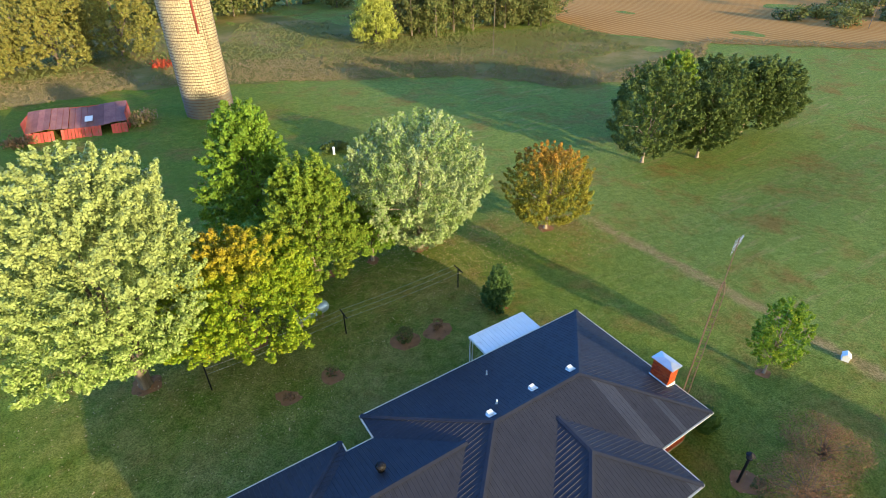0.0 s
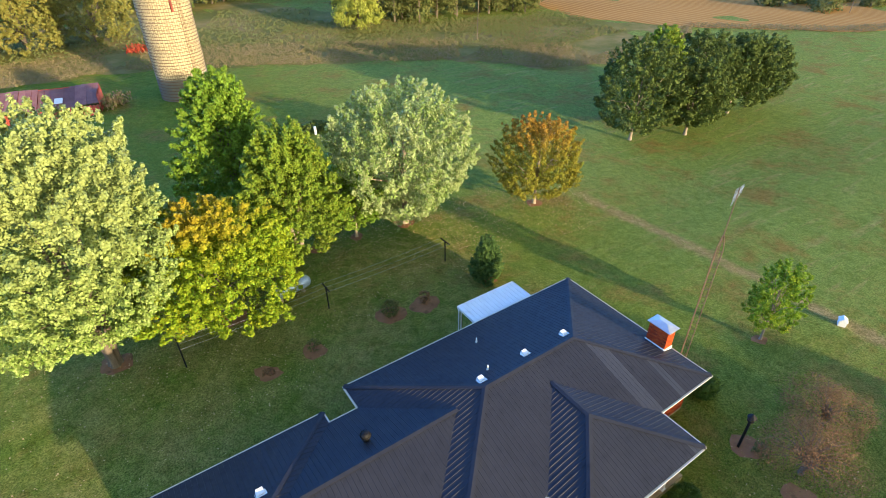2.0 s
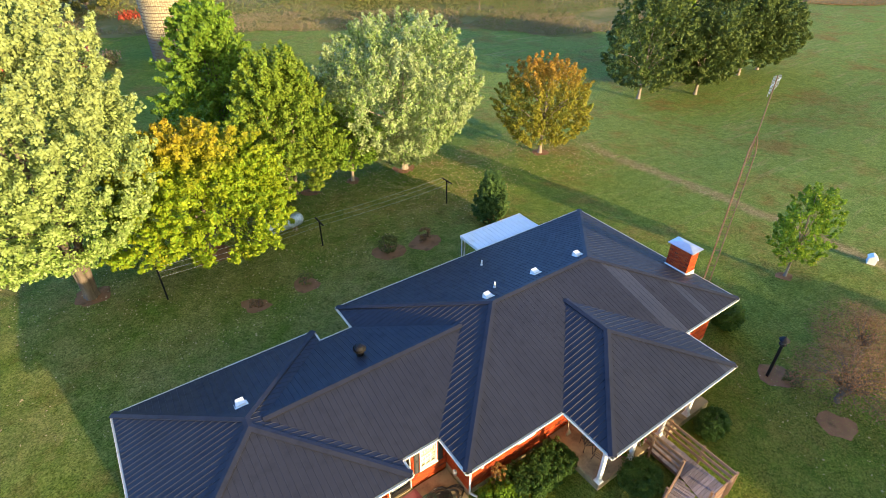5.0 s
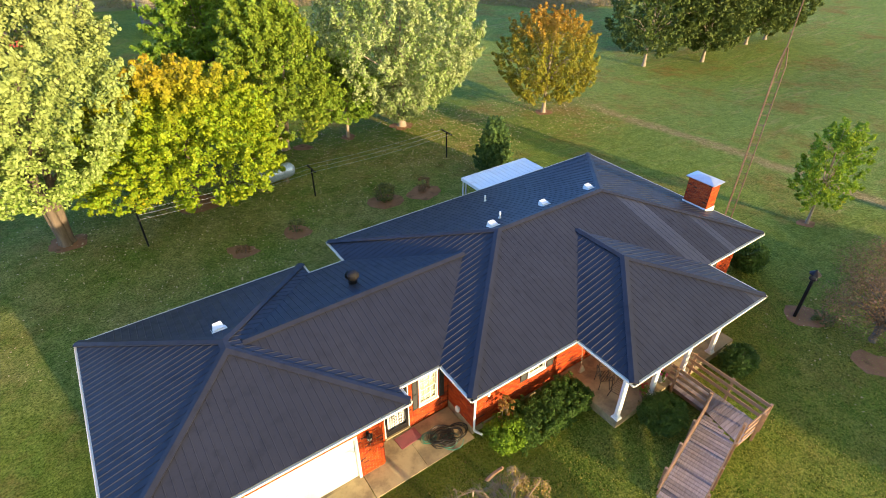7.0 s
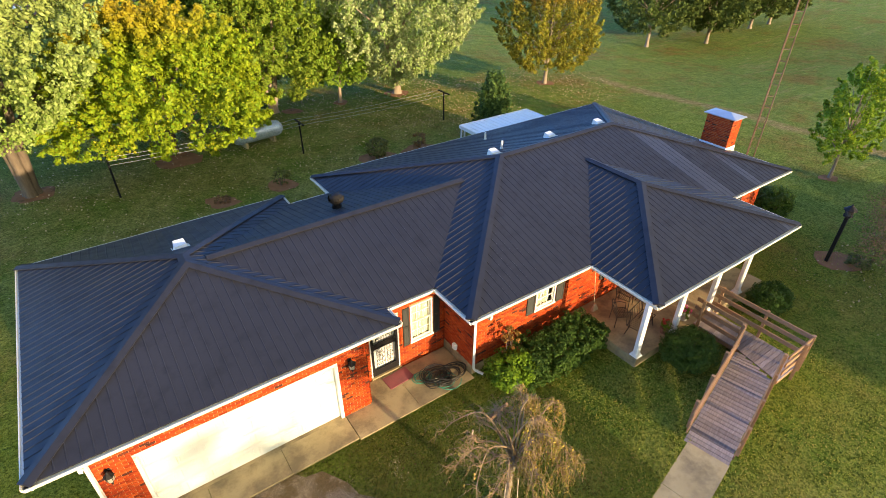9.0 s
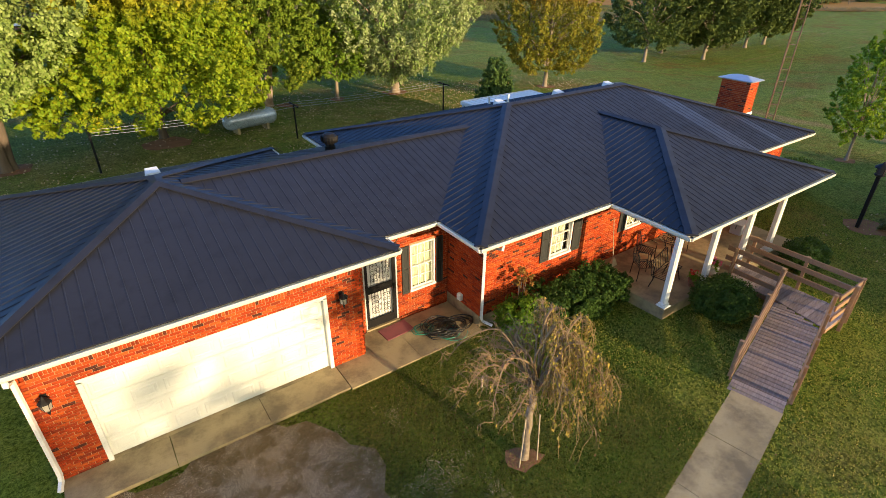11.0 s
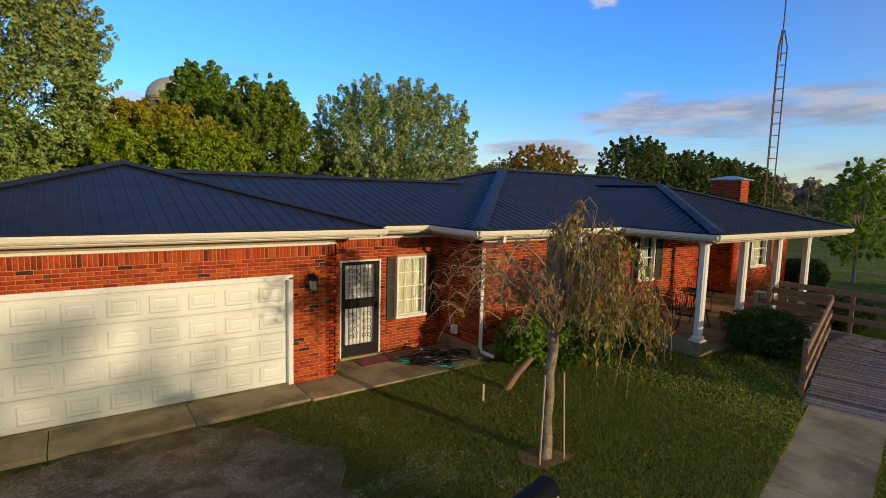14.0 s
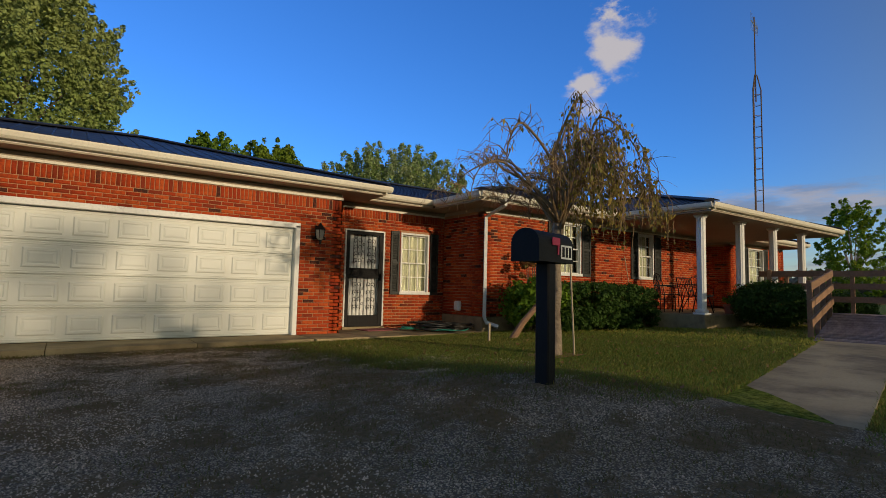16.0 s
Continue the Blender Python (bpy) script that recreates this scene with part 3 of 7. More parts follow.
def hip_block(x0, y0, x1, y1, skip=""):
    """A hip roof over a rectangle."""
    hx, hy = (x1 - x0) / 2, (y1 - y0) / 2
    h = min(hx, hy)
    z = EAVE + h * PITCH
    a, b = ((x0 + h, y0 + hy, z), (x1 - h, y0 + hy, z)) if hx >= hy else ((x0 + hx, y0 + h, z), (x0 + hx, y1 - h, z))
    c = [(x0, y0, EAVE), (x1, y0, EAVE), (x1, y1, EAVE), (x0, y1, EAVE)]
    if hx >= hy:
        front, right, back, left = [c[0], c[1], b, a], [c[1], c[2], b], [c[2], c[3], a, b], [c[3], c[0], a]
    else:
        front, right, back, left = [c[0], c[1], a], [c[1], c[2], b, a], [c[2], c[3], b], [c[3], c[0], a, b]
    n = {"f": roof_slope(front, (1, 0)), "r": roof_slope(right, (0, 1)), "b": roof_slope(back, (-1, 0)), "l": roof_slope(left, (0, -1))}
    p, q = (a, a) if hx >= hy else (a, b)
    ends = {"fl": a, "bl": a if hx >= hy else b, "fr": b if hx >= hy else a, "br": b}
    for key, k in (("fl", 0), ("fr", 1), ("br", 2), ("bl", 3)):
        if key not in skip:
            cap(c[k], ends[key], n[key[0]], n[key[1]])
    if Vector(a) != Vector(b):
        cap(a, b, n["f"] if hx >= hy else n["l"], n["b"] if hx >= hy else n["r"])


MAIN, GARAGE, MIDDLE, PORCH = (6.63, 8.16, 22.92, 18.52), (-2.97, 9.15, 5.05, 17.60), (1.2, 9.86, 10.6, 16.86), (11.14, 5.78, 18.72, 12.0)
hip_block(*MAIN)
hip_block(*GARAGE)
mz = EAVE + (MIDDLE[3] - MIDDLE[1]) / 2 * PITCH
my = (MIDDLE[1] + MIDDLE[3]) / 2
xl, xr = 5.05 - 3.5, 6.63 + 3.5
nf = roof_slope([(5.0, MIDDLE[1], EAVE), (6.68, MIDDLE[1], EAVE), (xr + 0.03, my, mz), (xl - 0.03, my, mz)], (1, 0))
nb = roof_slope([(6.68, MIDDLE[3], EAVE), (5.0, MIDDLE[3], EAVE), (xl - 0.03, my, mz), (xr + 0.03, my, mz)], (-1, 0))
cap((xl, my, mz), (xr, my, mz), nf, nb)
ph = (PORCH[2] - PORCH[0]) / 2
px, pz = (PORCH[0] + PORCH[2]) / 2, EAVE + ph * PITCH
pa, pb = (px, PORCH[1] + ph, pz), (px, MAIN[1] + ph, pz)
nl = roof_slope([(PORCH[0], MAIN[1], EAVE), (PORCH[0], PORCH[1], EAVE), pa, pb], (0, -1))
nr = roof_slope([(PORCH[2], PORCH[1], EAVE), (PORCH[2], MAIN[1], EAVE), pb, pa], (0, 1))
nn = roof_slope([(PORCH[0], PORCH[1], EAVE), (PORCH[2], PORCH[1], EAVE), pa], (1, 0))
cap((PORCH[0], PORCH[1], EAVE), pa, nl, nn)
cap((PORCH[2], PORCH[1], EAVE), pa, nr, nn)
cap(pa, pb, nl, nr)


def eave_run(pts):
    """Gutter, fascia along the eaves; the roof lies to the left of the way."""
    for (xa, ya), (xb, yb) in zip(pts, pts[1:]):
        d = Vector((xb - xa, yb - ya, 0)).normalized()
        o = Vector((d.y, -d.x, 0))
        a, b = Vector((xa, ya, 0)) - d * 0.03, Vector((xb, yb, 0)) + d * 0.03
        z = lambda v, h: v + Vector((0, 0, h))
        g = Geo()
        prof = [(-0.05, 2.905), (0.045, 2.905), (0.075, 2.94), (0.085, 2.995), (0.085, 3.02), (0.065, 3.02), (0.06, 2.995), (-0.05, 2.995)]
        ra = [z(a + o * u, h) for u, h in prof]
        rb = [z(b + o * u, h) for u, h in prof]
        m = len(prof)
        for k in range(m):
            g.poly(ra[k], ra[(k + 1) % m], rb[(k + 1) % m], rb[k])
        g.poly(*reversed(ra)).poly(*rb)
        hpart("gutter", g, CREAM, label="cream painted metal gutter")
        g = Geo()
        q = [a - o * 0.09, b - o * 0.09, b - o * 0.052, a - o * 0.052]
        g.hexa([z(v, 2.875) for v in (q[3], q[2], q[1], q[0])] + [z(v, 3.01) for v in (q[3], q[2], q[1], q[0])])
        hpart("fascia", g, CREAM)


eave_run([(-2.97, 9.15), (5.05, 9.15), (5.05, 9.86)])
eave_run([(5.05, 9.86), (6.63, 9.86), (6.63, 8.16), (11.14, 8.16), (11.14, 5.78), (18.72, 5.78), (18.72, 8.16), (22.92, 8.16), (22.92, 18.52), (6.63, 18.52), (6.63, 16.86),
          (5.05, 16.86), (5.05, 17.60), (-2.97, 17.60), (-2.97, 9.15)])
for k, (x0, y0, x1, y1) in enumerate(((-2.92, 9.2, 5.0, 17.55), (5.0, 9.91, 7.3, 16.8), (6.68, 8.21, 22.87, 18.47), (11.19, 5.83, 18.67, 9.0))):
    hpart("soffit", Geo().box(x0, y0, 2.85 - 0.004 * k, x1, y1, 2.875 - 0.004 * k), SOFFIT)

# walls of brick
BL, BH, BJ = 0.194, 0.057, 0.010


def brick_mesh(name, w, h, d=0.012):
    g = Geo()
    c = 0.003
    g.v = [(0, 0, 0), (w, 0, 0), (w, 0, h), (0, 0, h), (c, -d, c), (w - c, -d, c), (w - c, -d, h - c), (c, -d, h - c)]
    g.f = [(4, 5, 6, 7), (0, 1, 5, 4), (1, 2, 6, 5), (2, 3, 7, 6), (3, 0, 4, 7)]
    data = g.mesh(name)
    data.materials.append(BRICK)
    return data


FULL, SOLDIER = brick_mesh("brick", BL, BH), brick_mesh("brick", BH, BL)


def brick_wall(name, p0, p1, z0, z1, holes=(), soldier=True, loose=0, loose_from=0.0, thick=0.2):
    """A wall faced with bricks from p0 to p1, its face to the right of that way. holes: (u0, u1, z0, z1) along it.
    loose: how many whole bricks, past loose_from along it, are objects of their own."""
    a, b = Vector((*p0, 0)), Vector((*p1, 0))
    length = (b - a).length
    ang = math.atan2(b.y - a.y, b.x - a.x)
    place = Matrix.Translation(a) @ Matrix.Rotation(ang, 4, "Z")
    us = sorted({0, length, *[u for h in holes for u in h[:2]]})
    zs = sorted({z0, z1, *[z for h in holes for z in h[2:]]})
    solid = {(i, j) for i in range(len(us) - 1) for j in range(len(zs) - 1)
             if not any(h[0] < (us[i] + us[i + 1]) / 2 < h[1] and h[2] < (zs[j] + zs[j + 1]) / 2 < h[3] for h in holes)}
    g, index = Geo(), {}

    def corner(i, j, k):
        if (i, j, k) not in index:
            index[i, j, k] = len(g.v)
            g.v.append((us[i], k * thick, zs[j]))
        return index[i, j, k]

    for i, j in sorted(solid):
        g.f.append(tuple(corner(*c, 0) for c in ((i, j), (i + 1, j), (i + 1, j + 1), (i, j + 1))))
        g.f.append(tuple(corner(*c, 1) for c in ((i, j + 1), (i + 1, j + 1), (i + 1, j), (i, j))))
        for (di, dj), (ca, cb) in (((-1, 0), ((i, j), (i, j + 1))), ((1, 0), ((i + 1, j + 1), (i + 1, j))), ((0, -1), ((i + 1, j), (i, j))), ((0, 1), ((i, j + 1), (i + 1, j + 1)))):
            if (i + di, j + dj) not in solid:
                g.f.append((corner(*ca, 0), corner(*cb, 0), corner(*cb, 1), corner(*ca, 1)))
    wall = hpart(name, g, MORTAR)
    wall.matrix_local = HOUSE @ place
    # added board closes the gap to the soffit; its brown gives the eave's shade
    part("eave_filler", Geo().box(0.004, 0.012, z1 + 0.001, length - 0.004, thick - 0.012, 2.837), SOFFIT, wall)
    rest, made = [], 0
    rows = []
    z = z0 + 0.004
    top = z1 - (BL + 2 * BJ if soldier else 0)
    k = 0
    while z + BH <= top + 1e-6:
        u = -(BL + BJ) / 2 * (k % 2) + 0.004
        while u < length - 0.02:
            rows.append((max(u, 0.002), min(u + BL, length - 0.002), z, z + BH))
            u += BL + BJ
        z += BH + BJ
        k += 1
    if soldier:
        u = 0.004
        while u + BH < length:
            rows.append((u, u + BH, z, z + BL))
            u += BH + BJ
    for u0, u1, za, zb in rows:
        pieces = [(u0, u1)]
        for h in holes:
            if za < h[3] - 0.01 and zb > h[2] + 0.01:
                nxt = []
                for x0, x1 in pieces:
                    if x1 <= h[0] or x0 >= h[1]:
                        nxt.append((x0, x1))
                    else:
                        if x0 < h[0] - 0.025:
                            nxt.append((x0, h[0] - 0.004))
                        if x1 > h[1] + 0.025:
                            nxt.append((h[1] + 0.004, x1))
                pieces = nxt
        for x0, x1 in pieces:
            if x1 - x0 < 0.02:
                continue
            whole = abs(x1 - x0 - BL) < 1e-4 and zb - za < 0.1
            stand = zb - za > 0.1
            if made < loose and x0 >= loose_from and (whole or stand):
                ob = part("brick", FULL if whole else SOLDIER, None, wall)
                ob.location = (x0, 0, za)
                made += 1
            else:
                rest.append((x0, x1, za, zb))
    if rest:
        r = np.array(rest)
        c, d = 0.003, 0.012
        u0, u1, za, zb = r.T
        o = np.zeros(len(r))
        v = np.stack([np.stack(t, 1) for t in ((u0, o, za), (u1, o, za), (u1, o, zb), (u0, o, zb), (u0 + c, o - d, za + c), (u1 - c, o - d, za + c), (u1 - c, o - d, zb - c), (u0 + c, o - d, zb - c))], 1)
        f = np.array([(4, 5, 6, 7), (0, 1, 5, 4), (1, 2, 6, 5), (2, 3, 7, 6), (3, 0, 4, 7)])
        f = (f[None] + 8 * np.arange(len(r))[:, None, None]).reshape(-1, 4)
        tagged(part("brick_facing", fast_mesh("brick_facing", v.reshape(-1, 3), f), BRICK, wall), kind="stuff")
    return wall


GW, MW, FW = 9.58, 10.34, 8.85      # fronts of garage, middle and main wing
GD = (-1.36, 3.38, 0.10, 2.13)      # garage door
DOOR = (4.68, 5.65, 0.15, 2.26)
WIN1, WIN2, WIN3, WIN4 = (6.06, 6.84, 0.88, 2.28), (9.68, 10.52, 1.42, 2.74), (12.98, 13.72, 1.42, 2.70), (19.55, 20.7, 1.40, 2.70)
WT = 2.752
brick_wall("wall_front", (-2.2, GW), (4.25, GW), 0.02, WT, [(GD[0] + 2.2, GD[1] + 2.2, 0.0, GD[3])], loose=300, loose_from=2.85)
brick_wall("wall_side", (4.25, GW), (4.25, MW), 0.02, WT)
brick_wall("wall_front", (4.25, MW), (7.29, MW), 0.05, WT, [(DOOR[0] - 4.25, DOOR[1] - 4.25, 0.0, DOOR[3]), (WIN1[0] - 4.25, WIN1[1] - 4.25, WIN1[2], WIN1[3])])
brick_wall("wall_side", (7.29, MW), (7.29, FW), 0.42, WT, soldier=False)
brick_wall("wall_front", (7.29, FW), (16.1, FW), 0.42, WT, [(w[0] - 7.29, w[1] - 7.29, w[2], w[3]) for w in (WIN2, WIN3)], soldier=False)
brick_wall("wall_side", (16.1, FW), (16.1, 10.1), 0.62, WT, soldier=False)
brick_wall("wall_front", (16.1, 10.1), (18.3, 10.1), 0.62, WT, [(0.55, 1.5, 0.6, 2.66)], soldier=False)
brick_wall("wall_side", (18.3, 10.1), (18.3, FW), 0.62, WT, soldier=False)
brick_wall("wall_front", (18.3, FW), (22.45, FW), 0.2, WT, [(WIN4[0] - 18.3, WIN4[1] - 18.3, WIN4[2], WIN4[3])], soldier=False)
brick_wall("wall_side", (22.45, FW), (22.45, 18.05), 0.0, WT, soldier=False)
brick_wall("wall_back", (22.45, 18.05), (7.29, 18.05), -0.3, WT, soldier=False)
brick_wall("wall_side", (7.29, 18.05), (7.29, 16.4), -0.3, WT, soldier=False)
brick_wall("wall_back", (7.29, 16.4), (4.6, 16.4), -0.3, WT, soldier=False)
brick_wall("wall_side", (4.6, 16.4), (4.6, 17.15), -0.3, WT, soldier=False)
brick_wall("wall_back", (4.6, 17.15), (-2.2, 17.15), -0.3, WT, soldier=False)
brick_wall("wall_side", (-2.2, 17.15), (-2.2, GW), -0.1, WT)
hpart("foundation", Geo().cbox(7.27, FW - 0.015, -0.3, 16.1, FW + 0.2, 0.415), CONCRETE)
hpart("foundation", Geo().cbox(7.275, FW + 0.2, -0.3, 7.47, MW, 0.415), CONCRETE)
hpart("foundation", Geo().cbox(18.3, FW - 0.015, -0.3, 22.45, FW + 0.2, 0.195), CONCRETE)
hpart("frieze_board", Geo().box(-2.15, GW - 0.03, 2.71, 4.25, GW - 0.013, 2.752), CREAM)
hpart("frieze_board", Geo().box(4.27, MW - 0.03, 2.71, 7.27, MW - 0.013, 2.752), CREAM)
hpart("frieze_board", Geo().box(7.32, FW - 0.03, 2.71, 16.1, FW - 0.013, 2.752), CREAM)


def window(x0, x1, z0, z1, y, drawn=False):
    """A double-hung window with six panes in each sash, a curtain behind."""
    f = 0.045
    g = Geo()
    g.cbox(x0, y - 0.035, z0, x0 + f, y + 0.1, z1, 0.006).cbox(x1 - f, y - 0.035, z0, x1, y + 0.1, z1, 0.006)
    g.cbox(x0 + f, y - 0.035, z1 - f, x1 - f, y + 0.1, z1, 0.006).cbox(x0 - 0.03, y - 0.06, z0 - 0.02, x1 + 0.03, y + 0.1, z0 + f, 0.006)
    win = hpart("window", g, WHITE, label="white double-hung window with small panes")
    zm = (z0 + z1) / 2 + 0.02
    for a, b, yy in ((z0 + f, zm, y + 0.02), (zm - 0.03, z1 - f, y + 0.05)):
        g = Geo()
        t = 0.026
        xa, xb = x0 + f, x1 - f
        g.box(xa, yy, a, xa + t, yy + 0.03, b).box(xb - t, yy, a, xb, yy + 0.03, b).box(xa + t, yy, a, xb - t, yy + 0.03, a + t).box(xa + t, yy, b - t, xb - t, yy + 0.03, b)
        for k in (1, 2):
            xm = xa + (xb - xa) * k / 3
            g.box(xm - 0.009, yy + 0.002, a + t, xm + 0.009, yy + 0.028, b - t)
        zc = (a + b) / 2
        for k in range(3):
            x2, x3 = xa + (xb - xa) * k / 3 + (t if k == 0 else 0.009), xa + (xb - xa) * (k + 1) / 3 - (t if k == 2 else 0.009)
            g.box(x2, yy + 0.002, zc - 0.009, x3, yy + 0.028, zc + 0.009)
        part("sash", g, WHITE, win)
        p = part("pane", Geo().box(xa + 0.004, yy + 0.012, a + 0.004, xb - 0.004, yy + 0.016, b - 0.004), GLASS, win)
        p.visible_shadow = False
    g = Geo()
    n = 28
    for k in range(n):
        if drawn and (k in (13, 14) or k > 22):
            continue
        xa, xb = x0 + f + (x1 - x0 - 2 * f) * k / n, x0 + f + (x1 - x0 - 2 * f) * (k + 1) / n
        d0, d1 = 0.016 * math.sin(k * 1.3), 0.016 * math.sin((k + 1) * 1.3)
        g.poly((xa, y + 0.122 + d0, z0 + 0.05), (xb, y + 0.122 + d1, z0 + 0.05), (xb, y + 0.122 + d1, z1 - 0.05), (xa, y + 0.122 + d0, z1 - 0.05))
    part("curtain", g, CURTAIN, win, "pale cream curtain")
    # black board stands in for the unlit room behind the curtain
    part("dark_backing", Geo().box(x0, y + 0.15, z0, x1, y + 0.19, z1), SHUTTER, win)
    return win


SLAT = Geo().hexa([(0, -0.012, 0), (1, -0.012, 0), (1, 0.004, 0.012), (0, 0.004, 0.012), (0, -0.010, 0.006), (1, -0.010, 0.006), (1, 0.008, 0.022), (0, 0.008, 0.022)]).mesh("slat")
SLAT.materials.append(SHUTTER)


def shutter(x0, x1, z0, z1, y):
    g = Geo()
    t = 0.045
    zm = (z0 + z1) / 2
    for a, b in ((x0, x0 + t), (x1 - t, x1)):
        g.cbox(a, y - 0.045, z0, b, y - 0.014, z1, 0.004)
    for a, b in ((z0, z0 + 0.07), (zm - 0.03, zm + 0.03), (z1 - 0.07, z1)):
        g.cbox(x0 + t, y - 0.045, a, x1 - t, y - 0.014, b, 0.004)
    g.box(x0 + t, y - 0.018, z0 + 0.07, x1 - t, y - 0.014, z1 - 0.07)
    sh = hpart("shutter", g, SHUTTER, label="black louvred shutter")
    z = z0 + 0.08
    while z < z1 - 0.09:
        if abs(z - zm) > 0.045:
            s = part("slat", SLAT, None, sh)
            s.matrix_local = Matrix.Translation((x0 + t, y - 0.028, z)) @ Matrix.Diagonal((x1 - x0 - 2 * t, 1, 1, 1))
        z += 0.038


CURTAIN = surface("curtain_cloth", (0.54, 0.52, 0.36), (0.45, 0.43, 0.29), 4, 50, 0.9, bump=0.1)
window(*WIN1, MW)
window(*WIN2, FW, True)
window(*WIN3, FW, True)
window(*WIN4, FW, True)
for w, y, wl, wr in ((WIN1, MW, 0.25, 0.25), (WIN2, FW, 0.36, 0.36), (WIN3, FW, 0.34, 0.36), (WIN4, FW, 0.34, 0.34)):
    shutter(w[0] - wl - 0.01, w[0] - 0.035, w[2] - 0.02, w[3] + 0.02, y)
    shutter(w[1] + 0.035, w[1] + wr + 0.01, w[2] - 0.02, w[3] + 0.02, y)

# garage door with thirty-two raised panels
GDM = surface("garage_door_paint", (0.80, 0.81, 0.745), (0.77, 0.775, 0.70), 1.2, 600, 0.5, bump=0.0, stain=(0.70, 0.67, 0.59), stain_scale=0.8, stain_at=(0.6, 0.85))
x0, x1, z0, z1 = GD
rows_h = (z1 - 0.05 - z0) / 4
gdoor = hpart("garage_door", Geo().box(x0 + 0.055, GW + 0.118, z0, x1 - 0.055, GW + 0.134, z1 - 0.04), GDM, label="closed white sectional garage door with raised panels")
for k in range(4):
    g = Geo().cbox(x0 + 0.06, GW + 0.085, z0 + rows_h * k + 0.004, x1 - 0.06, GW + 0.117, z0 + rows_h * (k + 1) - 0.004, 0.006)
    for h in (0.022, 0.050, rows_h - 0.050, rows_h - 0.022):
        part("rib", Geo().cbox(x0 + 0.07, GW + 0.077, z0 + rows_h * k + h - 0.008, x1 - 0.07, GW + 0.0848, z0 + rows_h * k + h + 0.008, 0.0035), GDM, gdoor)
    part("door_section", g, GDM, gdoor)
pw, phh, d, bev = 0.47, 0.30, 0.018, 0.05
g = Geo()
g.v = [(0, 0, 0), (pw, 0, 0), (pw, 0, phh), (0, 0, phh), (0.022, -d, 0.022), (pw - 0.022, -d, 0.022), (pw - 0.022, -d, phh - 0.022), (0.022, -d, phh - 0.022),
       (bev, -d, bev), (pw - bev, -d, bev), (pw - bev, -d, phh - bev), (bev, -d, phh - bev),
       (bev + .015, -d * 0.6, bev + .015), (pw - bev - .015, -d * 0.6, bev + .015), (pw - bev - .015, -d * 0.6, phh - bev - .015), (bev + .015, -d * 0.6, phh - bev - .015),
       (bev + .045, -d * 1.0, bev + .045), (pw - bev - .045, -d * 1.0, bev + .045), (pw - bev - .045, -d * 1.0, phh - bev - .045), (bev + .045, -d * 1.0, phh - bev - .045)]
for r in range(4):
    for k in range(4):
        g.f.append((r * 4 + k, r * 4 + (k + 1) % 4, r * 4 + 4 + (k + 1) % 4, r * 4 + 4 + k))
g.f.append((16, 17, 18, 19))
PANEL = g.mesh("door_panel")
PANEL.materials.append(GDM)
for r in range(4):
    for k in range(8):
        p = part("door_panel", PANEL, None, gdoor)
        p.location = (x0 + 0.06 + (x1 - x0 - 0.12) * (k + 0.5) / 8 - pw / 2, GW + 0.086, z0 + rows_h * (r + 0.5) - phh / 2)
g = Geo()
g.cbox(x0 - 0.02, GW - 0.03, z0 - 0.08, x0 + 0.07, GW + 0.14, z1, 0.008).cbox(x1 - 0.07, GW - 0.03, z0 - 0.08, x1 + 0.02, GW + 0.14, z1, 0.008).cbox(x0 - 0.02, GW - 0.03, z1 - 0.045, x1 + 0.02, GW + 0.14, z1 + 0.05, 0.008)
hpart("door_frame", g, WHITE, label="white painted trim round the garage door")
# black board stands in for the dark inside of the garage
hpart("dark_backing", Geo().box(x0, GW + 0.14, 0.0, x1, GW + 0.2, z1), SHUTTER)

# barred door
x0, x1, z0, z1 = DOOR
inner = hpart("door", Geo().cbox(x0 + 0.04, MW + 0.11, z0, x1 - 0.04, MW + 0.16, z1 - 0.04), WHITE, label="white inner door behind black iron bars")
g = Geo()
g.cbox(x0, MW - 0.02, z0 - 0.05, x0 + 0.035, MW + 0.15, z1, 0.005).cbox(x1 - 0.035, MW - 0.02, z0 - 0.05, x1, MW + 0.15, z1, 0.005).cbox(x0 + 0.035, MW - 0.02, z1 - 0.035, x1 - 0.035, MW + 0.15, z1, 0.005)
part("door_frame", g, WHITE, inner)
g = Geo()
xa, xb, za, zb, yy = x0 + 0.037, x1 - 0.037, z0 + 0.01, z1 - 0.037, MW + 0.0
g.cbox(xa, yy, za, xa + 0.09, yy + 0.03, zb, 0.004).cbox(xb - 0.09, yy, za, xb, yy + 0.03, zb, 0.004)
g.cbox(xa + 0.09, yy, zb - 0.07, xb - 0.09, yy + 0.03, zb, 0.004).cbox(xa + 0.09, yy, za, xb - 0.09, yy + 0.03, za + 0.24, 0.004)
zm = za + 1.05
g.cbox(xa + 0.09, yy, zm, xb - 0.09, yy + 0.03, zm + 0.04, 0.004).cbox(xa + 0.09, yy, zm + 0.17, xb - 0.09, yy + 0.03, zm + 0.21, 0.004)
part("security_gate", g, BLACK, inner, "black wrought-iron security door")
part("mesh_screen", Geo().box(xa + 0.09, yy + 0.018, zm + 0.04, xb - 0.09, yy + 0.022, zm + 0.17), BLACK, inner)
g = Geo()
def scroll(cx, cz, r, turn, flip):
    return [(cx + flip * r * (1 - 0.75 * k / 14) * math.cos(turn + k * 0.5), yy + 0.015, cz + r * (1 - 0.75 * k / 14) * math.sin(turn + k * 0.5)) for k in range(15)]
